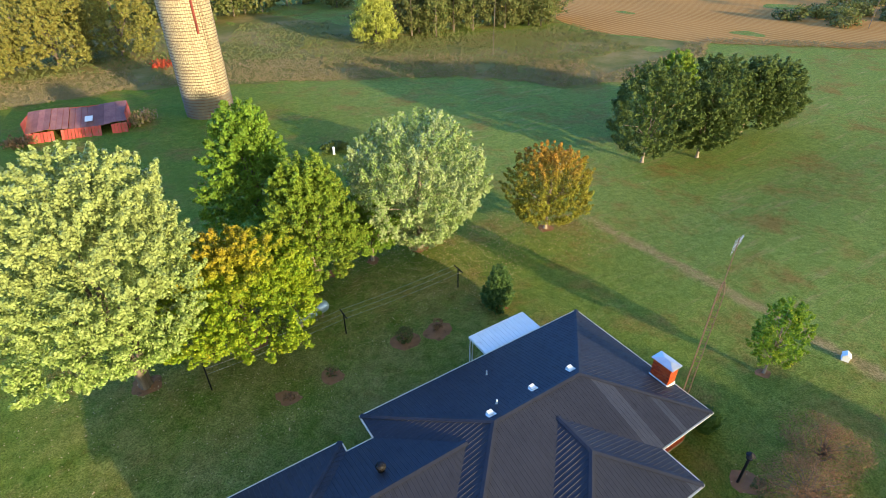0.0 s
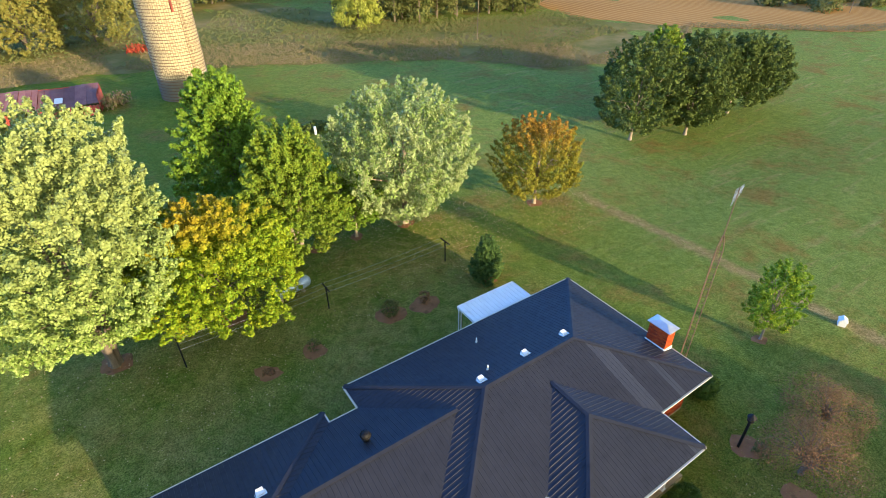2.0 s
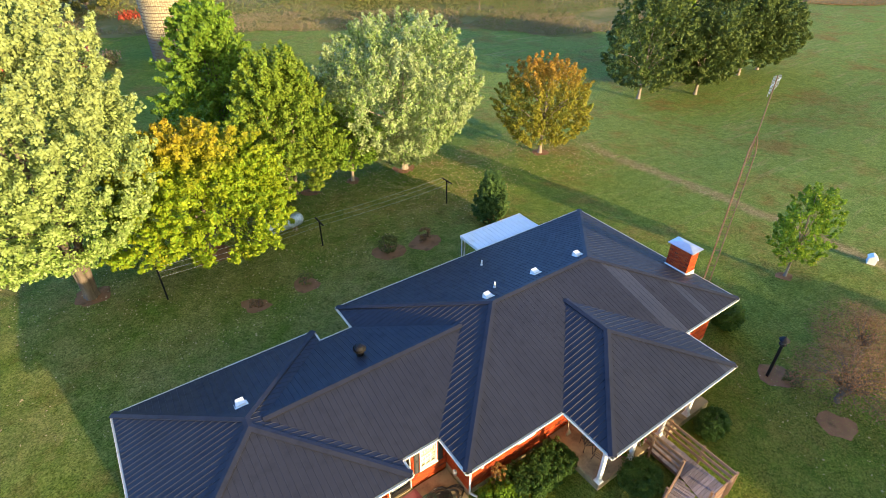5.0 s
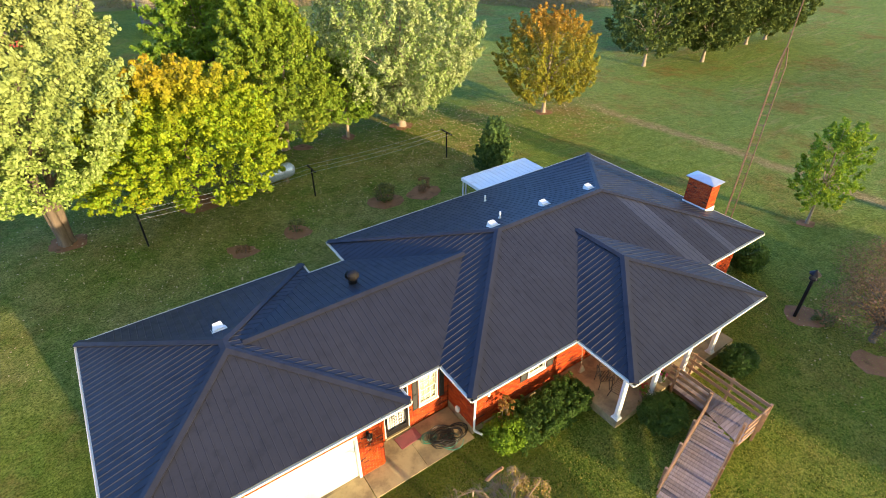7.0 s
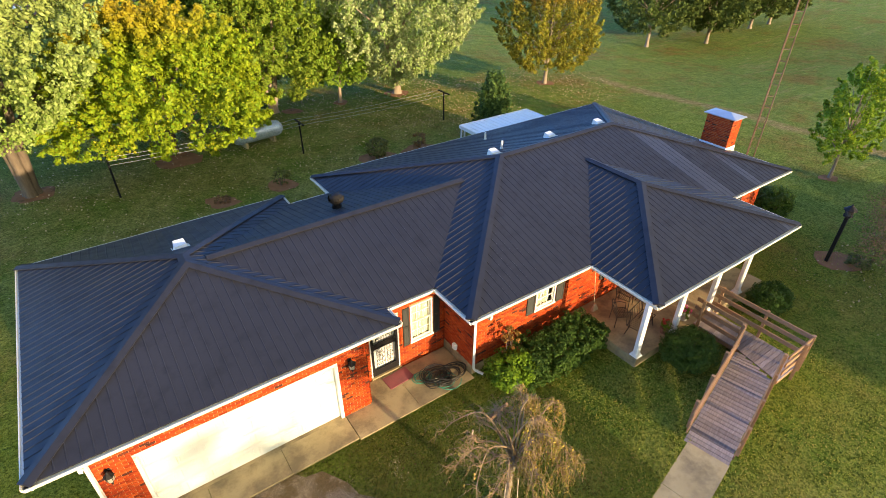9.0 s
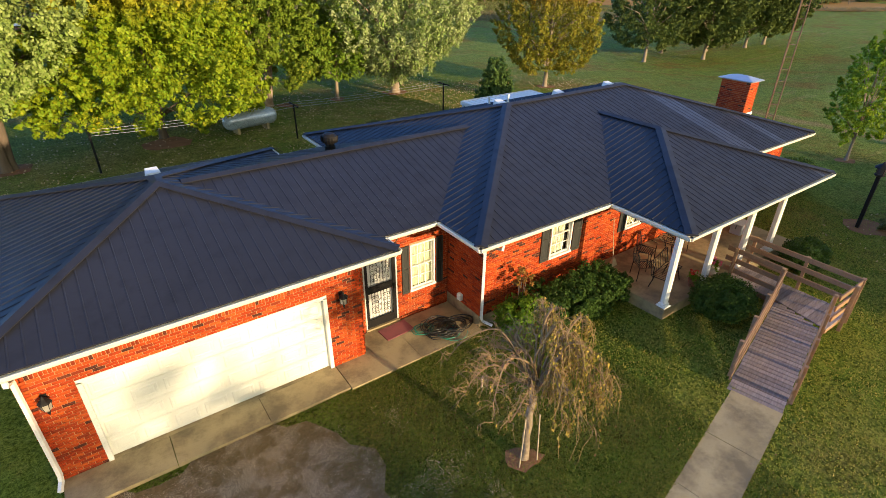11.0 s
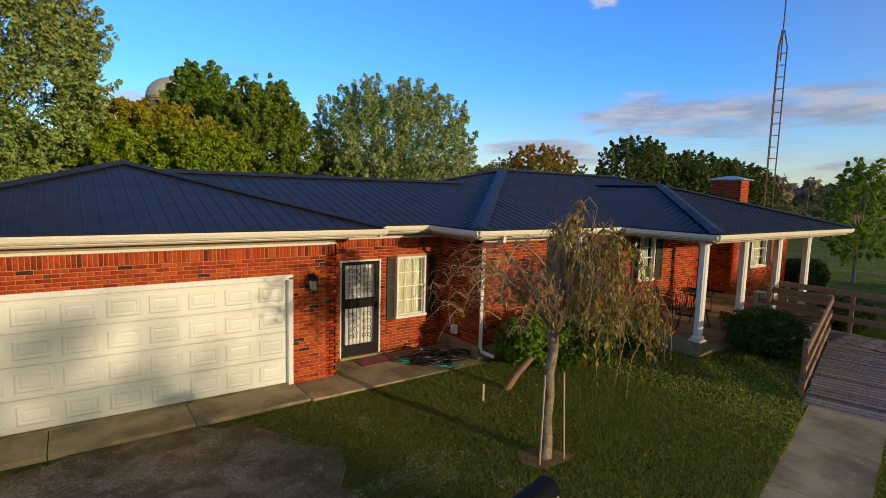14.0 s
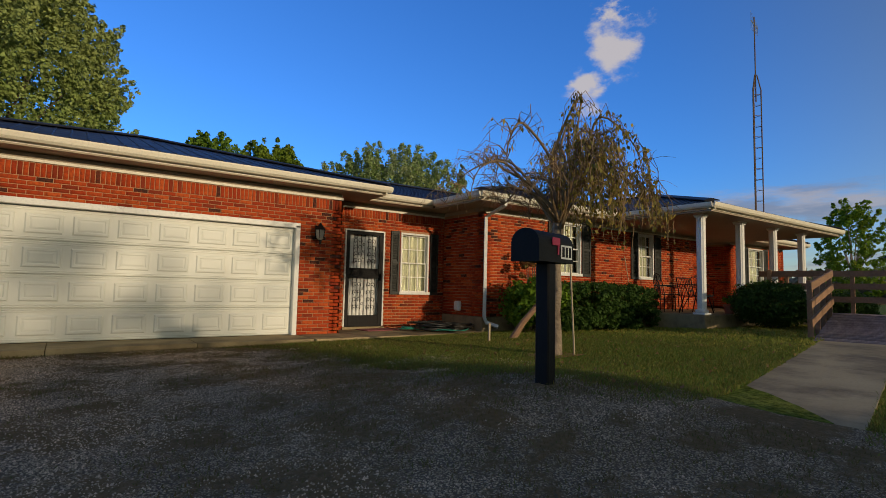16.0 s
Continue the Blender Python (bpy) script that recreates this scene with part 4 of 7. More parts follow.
for lo, hi in ((za + 0.24, zm), (zm + 0.21, zb - 0.07)):
    for k in range(1, 8):
        xx = xa + 0.09 + (xb - xa - 0.18) * k / 8
        g.tube([(xx, yy + 0.015, lo), (xx, yy + 0.015, hi)], 0.0065, 5)
    for cx in (xa + 0.09 + (xb - xa - 0.18) * 0.27, xa + 0.09 + (xb - xa - 0.18) * 0.73):
        for cz in (lo + (hi - lo) * 0.22, lo + (hi - lo) * 0.42, lo + (hi - lo) * 0.62, lo + (hi - lo) * 0.82):
            for fl in (-1, 1):
                g.tube(scroll(cx + fl * 0.045, cz, 0.06, -1.2, fl), 0.0065, 4)
    for cz in (lo + (hi - lo) * 0.3, lo + (hi - lo) * 0.5, lo + (hi - lo) * 0.7):
        g.tube(scroll((xa + xb) / 2 - 0.03, cz, 0.035, 0.5, 1), 0.006, 4)
for k in range(6):
    g.tube(scroll(xa + 0.14 + k * 0.115, zm + 0.105, 0.05, 0.4 * k, 1), 0.007, 4)
part("scrollwork", g, BLACK, inner)
part("handle", Geo().cbox(xb - 0.07, yy - 0.06, zm - 0.05, xb - 0.04, yy, zm + 0.1, 0.006), BLACK, inner)
hpart("door_sill", Geo().cbox(x0 - 0.02, MW - 0.06, 0.10, x1 + 0.02, MW + 0.15, 0.155, 0.008), CONCRETE)

# entry door in the recess
d2 = hpart("door", Geo().cbox(16.72, 10.14, 0.62, 17.53, 10.2, 2.6), WHITE, label="white front door in the porch recess")
g = Geo().cbox(16.65, 10.06, 0.62, 16.72, 10.2, 2.66, 0.006).cbox(17.53, 10.06, 0.62, 17.6, 10.2, 2.66, 0.006).cbox(16.72, 10.06, 2.6, 17.53, 10.2, 2.66, 0.006)
part("door_frame", g, WHITE, d2)
g = Geo().cbox(16.73, 10.085, 0.63, 16.81, 10.12, 2.59, 0.004).cbox(17.44, 10.085, 0.63, 17.52, 10.12, 2.59, 0.004).cbox(16.81, 10.085, 2.5, 17.44, 10.12, 2.59, 0.004).cbox(16.81, 10.085, 0.63, 17.44, 10.12, 0.85, 0.004).cbox(16.81, 10.085, 1.5, 17.44, 10.12, 1.58, 0.004)
part("security_gate", g, BLACK, d2)

# porch
PZ = 0.56
hpart("porch_slab", Geo().cbox(11.42, 6.12, -0.1, 18.55, FW - 0.016, PZ, 0.015), CONCRETE, label="raised concrete porch floor")
hpart("porch_slab", Geo().cbox(16.12, FW - 0.014, 0.0, 18.28, 10.1, PZ - 0.003, 0.01), CONCRETE)


def column(x, y):
    g = Geo()
    h0, h1, r = PZ + 0.12, 2.77, 0.088
    n = 24
    base = len(g.v)
    for z in (h0, h1):
        for j in range(n):
            a = 2 * math.pi * j / n
            k = 1 / max(abs(math.cos(a)), abs(math.sin(a)))
            rr = r * min(k, 1.12) * (0.93 if j % 2 else 1.0)
            g.v.append((rr * math.cos(a), rr * math.sin(a), z))
    for j in range(n):
        g.f.append((j, (j + 1) % n, (j + 1) % n + n, j + n))
    col = hpart("column", g, WHITE, label="fluted white porch column")
    col.matrix_local = HOUSE @ Matrix.Translation((x, y, 0))
    part("base", Geo().cbox(-0.14, -0.14, PZ, 0.14, 0.14, PZ + 0.045, 0.01).cbox(-0.11, -0.11, PZ + 0.045, 0.11, 0.11, PZ + 0.12, 0.02), WHITE, col)
    part("capital", Geo().cbox(-0.105, -0.105, 2.76, 0.105, 0.105, 2.80, 0.012).cbox(-0.12, -0.12, 2.80, 0.12, 0.12, 2.838, 0.008), WHITE, col)


for x in (11.58, 13.42, 15.26, 17.10):
    column(x, 6.27)

# chimney
g = Geo()
chim = hpart("chimney", Geo().box(22.20, 10.62, 2.6, 22.84, 11.80, 4.55), MORTAR, label="square red brick chimney with a metal cap")
def brick_shaft(x0, y0, x1, y1, za, zb):
    out = []
    z, k = za, 0
    while z + BH < zb:
        for (ax, ay), (bx, by) in (((x0, y0), (x1, y0)), ((x1, y0), (x1, y1)), ((x1, y1), (x0, y1)), ((x0, y1), (x0, y0))):
            ln = math.hypot(bx - ax, by - ay)
            u = -(BL / 2) * (k % 2)
            while u < ln - 0.02:
                out.append((ax, ay, (bx - ax) / ln, (by - ay) / ln, max(u, 0), min(u + BL, ln), z))
                u += BL + BJ
        z += BH + BJ
        k += 1
    g = Geo()
    for ax, ay, dx, dy, u0, u1, z in out:
        nx, ny, d = dy * 0.012, -dx * 0.012, 0.004
        q = [(ax + dx * u, ay + dy * u) for u in (u0, u1)]
        i = len(g.v)
        g.v += [(q[0][0], q[0][1], z), (q[1][0], q[1][1], z), (q[1][0], q[1][1], z + BH), (q[0][0], q[0][1], z + BH)]
        g.v += [(x + nx, y + ny, zz) for x, y, zz in g.v[i:i + 4]]
        g.f += [tuple(i + t for t in f) for f in ((4, 5, 6, 7), (0, 1, 5, 4), (1, 2, 6, 5), (2, 3, 7, 6), (3, 0, 4, 7))]
    return g
tagged(part("brick_facing", brick_shaft(22.20, 10.62, 22.84, 11.80, 2.7, 4.55), BRICK, chim), kind="stuff")
g = Geo()
c4 = [(22.08, 10.49), (22.97, 10.49), (22.97, 11.93), (22.08, 11.93)]
g.hexa([(x, y, 4.555) for x, y in c4] + [(x, y, 4.585) for x, y in c4])
i = len(g.v)
g.v += [(x, y, 4.585) for x, y in c4] + [(22.52, 11.02, 4.73), (22.52, 11.4, 4.73)]
g.f += [(i, i + 1, i + 4), (i + 1, i + 2, i + 5, i + 4), (i + 2, i + 3, i + 5), (i + 3, i, i + 4, i + 5)]
part("chimney_cap", g, GALV, chim, "light metal chimney cap")
part("flashing", Geo().cbox(22.15, 10.57, 2.95, 22.88, 10.61, 3.32, 0.01).cbox(22.15, 10.61, 2.95, 22.19, 11.84, 3.34, 0.01), WHITE, chim)


def on_roof(x, y):
    """Height of the main roof's face."""
    return EAVE + PITCH * min(x - MAIN[0], MAIN[2] - x, y - MAIN[1], MAIN[3] - y)


def box_vent(x, y, z):
    g = Geo()
    g.hexa([(-0.17, -0.16, -0.05), (0.17, -0.16, -0.05), (0.17, 0.16, -0.05), (-0.17, 0.16, -0.05), (-0.17, -0.16, 0.11), (0.17, -0.16, 0.11), (0.14, 0.12, 0.17), (-0.14, 0.12, 0.17)])
    v = hpart("roof_vent", g, WHITE, label="white metal roof vent")
    v.matrix_local = HOUSE @ Matrix.Translation((x, y, z))
    part("flange", Geo().hexa([(-0.24, -0.24, 0.07), (0.24, -0.24, 0.07), (0.24, 0.24, -0.09), (-0.24, 0.24, -0.09), (-0.24, -0.24, 0.085), (0.24, -0.24, 0.085), (0.24, 0.24, -0.075), (-0.24, 0.24, -0.075)]), WHITE, v)


for x, y in ((12.0, 13.95), (15.0, 14.1), (17.7, 14.0)):
    box_vent(x, y, on_roof(x, y))
box_vent(1.12, 14.6, EAVE + PITCH * (17.6 - 14.6))
for x, y in ((13.94, 16.8), (12.75, 14.35)):
    v = hpart("vent_pipe", Geo().lathe([(0.06, 0), (0.06, 0.06), (0.042, 0.07), (0.042, 0.33)], 12), WHITE)
    v.matrix_local = HOUSE @ Matrix.Translation((x, y, on_roof(x, y) - 0.02))
prof = [(0.16, -0.1), (0.16, 0.12), (0.13, 0.13), (0.13, 0.2), (0.20, 0.24), (0.235, 0.33), (0.22, 0.42), (0.14, 0.50), (0.03, 0.53)]
g = Geo().lathe(prof, 18)
for k in range(18):
    a = 2 * math.pi * k / 18
    g.poly(*[((r + e) * math.cos(a + t), (r + e) * math.sin(a + t), z) for r, z, t, e in ((0.20, 0.24, 0, 0.004), (0.20, 0.24, 0.18, 0.03), (0.235, 0.33, 0.18, 0.03), (0.235, 0.33, 0, 0.004))])
    g.poly(*[((r + e) * math.cos(a + t), (r + e) * math.sin(a + t), z) for r, z, t, e in ((0.235, 0.33, 0, 0.004), (0.235, 0.33, 0.18, 0.03), (0.22, 0.42, 0.18, 0.03), (0.22, 0.42, 0, 0.004))])
tv = hpart("turbine_vent", g, BLACK, label="dark spinning roof turbine vent")
tv.matrix_local = HOUSE @ Matrix.Translation((5.9, 14.5, EAVE + PITCH * (16.86 - 14.5)))

# downspout at the corner of the main wing
g = Geo()
path = [(7.27, 8.12, 2.915), (7.27, 8.12, 2.80), (7.27, FW - 0.10, 2.60), (7.27, FW - 0.09, 0.42), (7.33, FW - 0.10, 0.30), (7.49, FW - 0.30, 0.22)]
g.tube(path, 0.048, 4)
hpart("downspout", g, WHITE, label="white downspout at the corner of the wall")
g = Geo()
g.tube([(-2.14, 9.11, 2.915), (-2.14, 9.11, 2.82), (-2.14, GW - 0.07, 2.62), (-2.14, GW - 0.065, 0.30), (-2.16, GW - 0.09, 0.16), (-2.2, GW - 0.28, 0.10)], 0.05, 4)
hpart("downspout", g, WHITE, label="white downspout at the corner of the wall")

# ---- trees ----
def leaf_cloud(rng, centres, radii, per, size, squash=0.8, droop=0.0, ragged=0.42):
    """Many small leaves in clumps: an array of vertices, four for each leaf."""
    n = len(centres) * per
    c = np.repeat(centres, per, 0)
    r = np.repeat(radii, per)
    d = rng.normal(size=(n, 3))
    d /= np.linalg.norm(d, axis=1)[:, None]
    pos = c + d * (r * rng.uniform(0.2, 1.0, n) ** 0.5)[:, None] * np.array([1, 1, squash])
    nor = d * 0.9 + rng.normal(size=(n, 3)) * ragged + np.array([0, 0, 0.35])
    nor /= np.linalg.norm(nor, axis=1)[:, None]
    t = np.cross(nor, rng.normal(size=(n, 3)))
    t[:, 2] -= droop
    t /= np.linalg.norm(t, axis=1)[:, None] + 1e-9
    b = np.cross(nor, t)
    s = (size * rng.uniform(0.6, 1.25, n))[:, None]
    return np.stack([pos - t * s * 0.55, pos + b * s * 0.36 - t * s * 0.05, pos + t * s * 0.6, pos - b * s * 0.36 - t * s * 0.05], 1).reshape(-1, 3)


def quads(name, v):
    return fast_mesh(name, v, np.arange(len(v)).reshape(-1, 4))


PROFILE = {"round": lambda t: np.sqrt(np.clip(1 - (2 * t - 0.95) ** 2 / 1.12, 0.02, 1)),
           "cone": lambda t: (1 - t) ** 0.7 * np.clip(t * 5 + 0.5, 0, 1),
           "oval": lambda t: np.sqrt(np.clip(1 - (2 * t - 0.8) ** 2 / 1.5, 0.02, 1)) * np.clip(0.6 + t * 3, 0, 1),
           "egg": lambda t: np.clip(1.05 - t, 0, 1) ** 0.55 * np.clip(0.62 + t * 2.2, 0, 1),
           "spire": lambda t: np.clip(1.04 - t, 0, 1) ** 0.75 * np.clip(0.60 + t * 2.6, 0, 1) * 1.12,
           "vase": lambda t: np.sqrt(np.clip(1 - (2 * t - 1.0) ** 2 / 1.04, 0.02, 1)) ** 0.8 * np.clip(0.74 + t * 0.8, 0, 1),
           "dome": lambda t: np.sqrt(np.clip(1 - t ** 2.2, 0.02, 1)) * np.clip(0.8 + t, 0, 1)}


def crown_clumps(rng, n, r, z0, z1, shape, inner=0.25):
    """Centres of leaf clumps filling an uneven crown between z0 and z1."""
    u = rng.uniform(0.0, 1.0, n)
    prof = PROFILE[shape](u)
    a = rng.uniform(0, 2 * math.pi, n)
    w = rng.uniform(0, 6, 3)
    lump = 0.88 + 0.11 * np.sin(a * 3 + u * 5 + w[0]) + 0.08 * np.sin(a * 5 - u * 9 + w[1]) + 0.05 * np.sin(a * 9 + u * 17 + w[2]) + rng.normal(0, 0.04, n)
    rad = np.where(rng.uniform(size=n) < inner, rng.uniform(0.15, 0.75, n), rng.uniform(0.80, 1.0, n)) * np.where(rng.uniform(size=n) < 0.14, rng.uniform(1.02, 1.17, n), 1.0)
    rr = r * prof * lump * rad
    return np.stack([rr * np.cos(a), rr * np.sin(a), z0 + (z1 - z0) * u + 0.03 * r * np.sin(a * 4 + w[1])], 1)


def crown_sprays(rng, n, each, r, z0, z1, shape, long, wide, up, inner=0.3):
    """Leafy boughs over an uneven crown: each a tapering spray of clumps that points out and up, with gaps between.
    Gives the centres of the clumps and their radii."""
    k = np.arange(n)
    u = np.clip((k + rng.uniform(0, 1, n)) / n, 0.01, 0.985)
    a = k * 2.39996 + rng.normal(0, 0.16, n)
    w = rng.uniform(0, 6, 3)
    prof = PROFILE[shape](u)
    lump = 0.93 + 0.08 * np.sin(a * 3 + u * 5 + w[0]) + 0.06 * np.sin(a * 5 - u * 9 + w[1]) + rng.normal(0, 0.045, n)
    rr = r * prof * lump
    tip = np.stack([rr * np.cos(a), rr * np.sin(a), z0 + (z1 - z0) * u], 1)
    out = np.stack([np.cos(a) * (0.35 + prof), np.sin(a) * (0.35 + prof), (u - 0.35) * 1.1], 1)
    out /= np.linalg.norm(out, axis=1)[:, None]
    ax = out * (1 - up) + np.array([0, 0, up]) + rng.normal(0, 0.14, (n, 3))
    ax /= np.linalg.norm(ax, axis=1)[:, None]
    ln = long * rng.uniform(0.7, 1.35, n)
    i = np.repeat(k, each)
    m = len(i)
    f = rng.uniform(0, 1, m) ** 0.8
    off = rng.normal(size=(m, 3))
    off -= ax[i] * np.sum(off * ax[i], 1)[:, None]
    off /= np.linalg.norm(off, axis=1)[:, None]
    taper = np.clip(1.15 - f, 0.12, 1) * np.clip(0.55 + f * 2, 0, 1)
    cen = tip[i] + ax[i] * ((f - 0.72) * ln[i])[:, None] + off * (wide * taper * rng.uniform(0.1, 1.0, m) ** 0.6)[:, None]
    size = wide * 0.42 * (0.55 + 0.6 * taper) * rng.uniform(0.75, 1.25, m)
    m = int(n * each * inner)
    core = crown_clumps(rng, m, r * 0.78, z0 + 0.1 * (z1 - z0), z1 - 0.12 * (z1 - z0), shape, 0.4)
    return np.concatenate([cen, core]), np.concatenate([size, np.full(m, wide * 0.55)])


def tree(x, y, h, r, leaves, label, bark=None, base=1.5, shape="round", clumps=300, per=70, size=0.2, trunk=0.22, seed=1, stems=1, clump_r=None,
         droop=0.0, limbs=9, inner=0.25, group="", branch_from=None, squash=0.8, spray=None, lean=(0, 0), shift=(0, 0)):
    """A tree: tapered trunk or stems, limbs up into the crown, and leaf clumps, loose or (spray: number of boughs,
    clumps in each, length, width, upward turn) gathered in boughs."""
    rng = np.random.default_rng(seed)
    bark = bark or BARK
    t = thing("tree", x, y, gz(x, y), 0, label, "tree", group)
    top = base + (h - base) * 0.72
    for s in range(stems):
        g = Geo()
        g.smooth = True
        a = 2 * math.pi * s / max(1, stems) + 0.4
        off = 0.0 if stems == 1 else trunk * 0.7
        k = 0.25 if stems == 1 else 0.9
        lx, ly = math.cos(a) * k, math.sin(a) * k
        ox, oy = off * math.cos(a), off * math.sin(a)
        g.tube([(ox, oy, -0.15), (ox, oy, 0.08), (ox * 1.1, oy * 1.1, 0.4), (ox + lx * 0.25, oy + ly * 0.25, base * 0.9), (lx, ly, base + (top - base) * 0.45), (lx * 1.5, ly * 1.5, top)],
               [trunk * 1.7, trunk * 1.25, trunk * 1.0, trunk * 0.85, trunk * 0.55, trunk * 0.1], 9)
        part("trunk", g, bark, t)
    if spray:
        n, each, long, wide, up = spray
        cen, rad = crown_sprays(rng, n, each, r - wide * 0.4, base + wide * 0.5, h - wide * 0.4, shape, long, wide, up)
    else:
        cr = clump_r or r * 0.15
        cen = crown_clumps(rng, clumps, r - cr * 0.6, base + cr * 0.7, h - cr * 0.7, shape, inner)
        rad = cr * rng.uniform(0.65, 1.25, len(cen))
    rise = np.clip((cen[:, 2] - base) / (h - base), 0, 1)[:, None]
    cen[:, :2] += np.array(lean) * rise + np.array(shift)
    for k in range(limbs):
        q = cen[rng.integers(len(cen))]
        s = (branch_from or base * 0.85) + max(q[2] - base, 0.2) * rng.uniform(0.1, 0.5)
        st = np.array([rng.uniform(-0.06, 0.06), rng.uniform(-0.06, 0.06), s])
        span = np.linalg.norm(q - st)
        mid = st + (q - st) * 0.45 + np.array([0, 0, 0.12 * span])
        g = Geo()
        g.smooth = True
        g.tube([st, mid, q], [trunk * 0.42, trunk * 0.24, trunk * 0.05], 6)
        part("limb", g, bark, t)
    v = leaf_cloud(rng, cen, rad, per, size, squash, droop=droop)
    part("crown", quads("crown", v), leaves, t)
    return t


SILVER = leafy("silver_leaves", [(0.17, 0.28, 0.04), (0.27, 0.36, 0.09), (0.14, 0.25, 0.03), (0.32, 0.39, 0.13), (0.16, 0.27, 0.035), (0.36, 0.40, 0.16)], through=0.12, patch=0.3, vary=0.22, tip=(0.27, 0.325, 0.105), tip_z=(3.5, 12.0))
SILVER_GREEN = leafy("silver_green_leaves", [(0.20, 0.28, 0.085), (0.42, 0.47, 0.23), (0.15, 0.24, 0.05), (0.34, 0.41, 0.16)], through=0.15, patch=0.3)
GREEN = leafy("green_leaves", [(0.16, 0.265, 0.03), (0.24, 0.31, 0.037), (0.13, 0.225, 0.026), (0.34, 0.305, 0.042)], patch=0.3)
BRIGHT = leafy("bright_green_leaves", [(0.15, 0.265, 0.03), (0.215, 0.315, 0.037), (0.12, 0.225, 0.026), (0.19, 0.29, 0.032)], patch=0.4)
BRIGHT_YELLOW = leafy("young_leaves", [(0.18, 0.31, 0.03), (0.26, 0.37, 0.04), (0.15, 0.26, 0.025), (0.23, 0.34, 0.03), (0.50, 0.42, 0.04)], patch=1.0, through=0.45)
YELLOW = leafy("turning_leaves", [(0.19, 0.30, 0.02), (0.32, 0.38, 0.025), (0.15, 0.27, 0.02), (0.45, 0.40, 0.03)], patch=0.5, tip=(0.48, 0.27, 0.03), tip_z=(6.2, 9.6))
ORANGE = leafy("orange_leaves", [(0.25, 0.25, 0.035), (0.31, 0.255, 0.035), (0.19, 0.22, 0.03), (0.36, 0.25, 0.035)], patch=0.5, tip=(0.46, 0.20, 0.035), tip_z=(6.0, 9.4))
DARK = leafy("dark_leaves", [(0.065, 0.11, 0.026), (0.09, 0.135, 0.032), (0.11, 0.14, 0.036), (0.07, 0.12, 0.026)], patch=0.3)
OLIVE = leafy("olive_leaves", [(0.21, 0.20, 0.05), (0.29, 0.25, 0.06), (0.16, 0.18, 0.045), (0.33, 0.27, 0.075)], patch=0.15)
LITTER = leafy("dry_litter", [(0.46, 0.33, 0.17), (0.55, 0.42, 0.24), (0.38, 0.24, 0.12)], patch=0.5)
HEDGE = leafy("hedge_leaves", [(0.040, 0.085, 0.016), (0.06, 0.115, 0.02), (0.03, 0.065, 0.012)], patch=1.5)
BROWN = leafy("brown_leaves", [(0.25, 0.14, 0.07), (0.19, 0.13, 0.055), (0.29, 0.145, 0.075), (0.15, 0.125, 0.05)], patch=0.6)

tree(-3.4, 31.3, 16.2, 6.1, SILVER, "broad silver maple with pale fluttering leaves", base=3.05, shape="oval", per=15, size=0.165, trunk=0.24, seed=11, stems=3, squash=1.1, spray=(400, 19, 2.1, 0.55, 0.5), lean=(1.2, -0.3), shift=(-0.8, 0.5))
tree(3.7, 32.7, 8.3, 6.5, YELLOW, "round maple turning from green to yellow and orange", base=1.25, shape="dome", per=14, size=0.165, trunk=0.2, seed=12, spray=(330, 17, 1.3, 0.48, 0.12))
tree(8.8, 45.0, 13.4, 5.4, BRIGHT, "tall bright green tree behind the others", base=1.8, shape="egg", per=13, size=0.225, trunk=0.25, seed=13, spray=(170, 18, 1.7, 0.62, 0.25))
tree(11.0, 36.6, 11.1, 5.3, GREEN, "tall green tree touched with yellow", base=1.5, shape="egg", per=14, size=0.175, trunk=0.2, seed=14, bark=PALE_BARK, stems=2, spray=(260, 18, 1.5, 0.50, 0.3))
tree(15.9, 36.2, 6.6, 2.9, BRIGHT, "small bright green tree with a pale trunk", base=1.4, shape="oval", per=20, size=0.16, trunk=0.13, seed=15, bark=PALE_BARK, spray=(80, 13, 1.1, 0.42, 0.3))
tree(20.6, 35.9, 12.2, 6.3, SILVER_GREEN, "round silver maple with grey-green leaves", base=1.4, shape="vase", per=15, size=0.162, trunk=0.3, seed=16, bark=PALE_BARK, squash=1.15, spray=(340, 18, 1.9, 0.52, 0.5))
tree(33.0, 32.3, 8.6, 4.4, ORANGE, "small round tree in orange autumn leaf", base=1.3, shape="round", per=13, size=0.16, trunk=0.17, seed=17, bark=PALE_BARK, limbs=30, spray=(190, 14, 1.3, 0.40, 0.45))
tree(31.9, 9.4, 6.2, 1.7, BRIGHT_YELLOW, "young green tree with a few yellow leaves", base=1.2, shape="oval", per=14, size=0.125, trunk=0.08, seed=18, bark=PALE_BARK, spray=(75, 11, 0.9, 0.28, 0.5), limbs=14)
for k, (x, y, h, r, m, lab) in enumerate(((55.6, 38.9, 12.6, 5.4, DARK, "dark green field tree with a short pale trunk"), (62.5, 41.5, 12.4, 4.6, GREEN, "brighter green field tree among dark ones"), (68.0, 38.8, 11.5, 5.2, DARK, "dark green field tree in a short row"),
                                          (77.5, 36.5, 9.9, 4.8, DARK, "dark green field tree at the end of the row"), (62.5, 35.8, 9.8, 4.2, DARK, "dark green field tree in a short row"), (73.5, 36.8, 10.5, 5.0, DARK, "dark field tree in a short row"))):
    tree(x, y, h, r, m, lab, base=1.4, shape=("oval", "egg", "round", "round")[k % 4], per=8, size=0.27, trunk=0.2, seed=30 + k, group="row of field trees", bark=PALE_BARK, spray=(170, 15, 1.5, 0.58, 0.3))
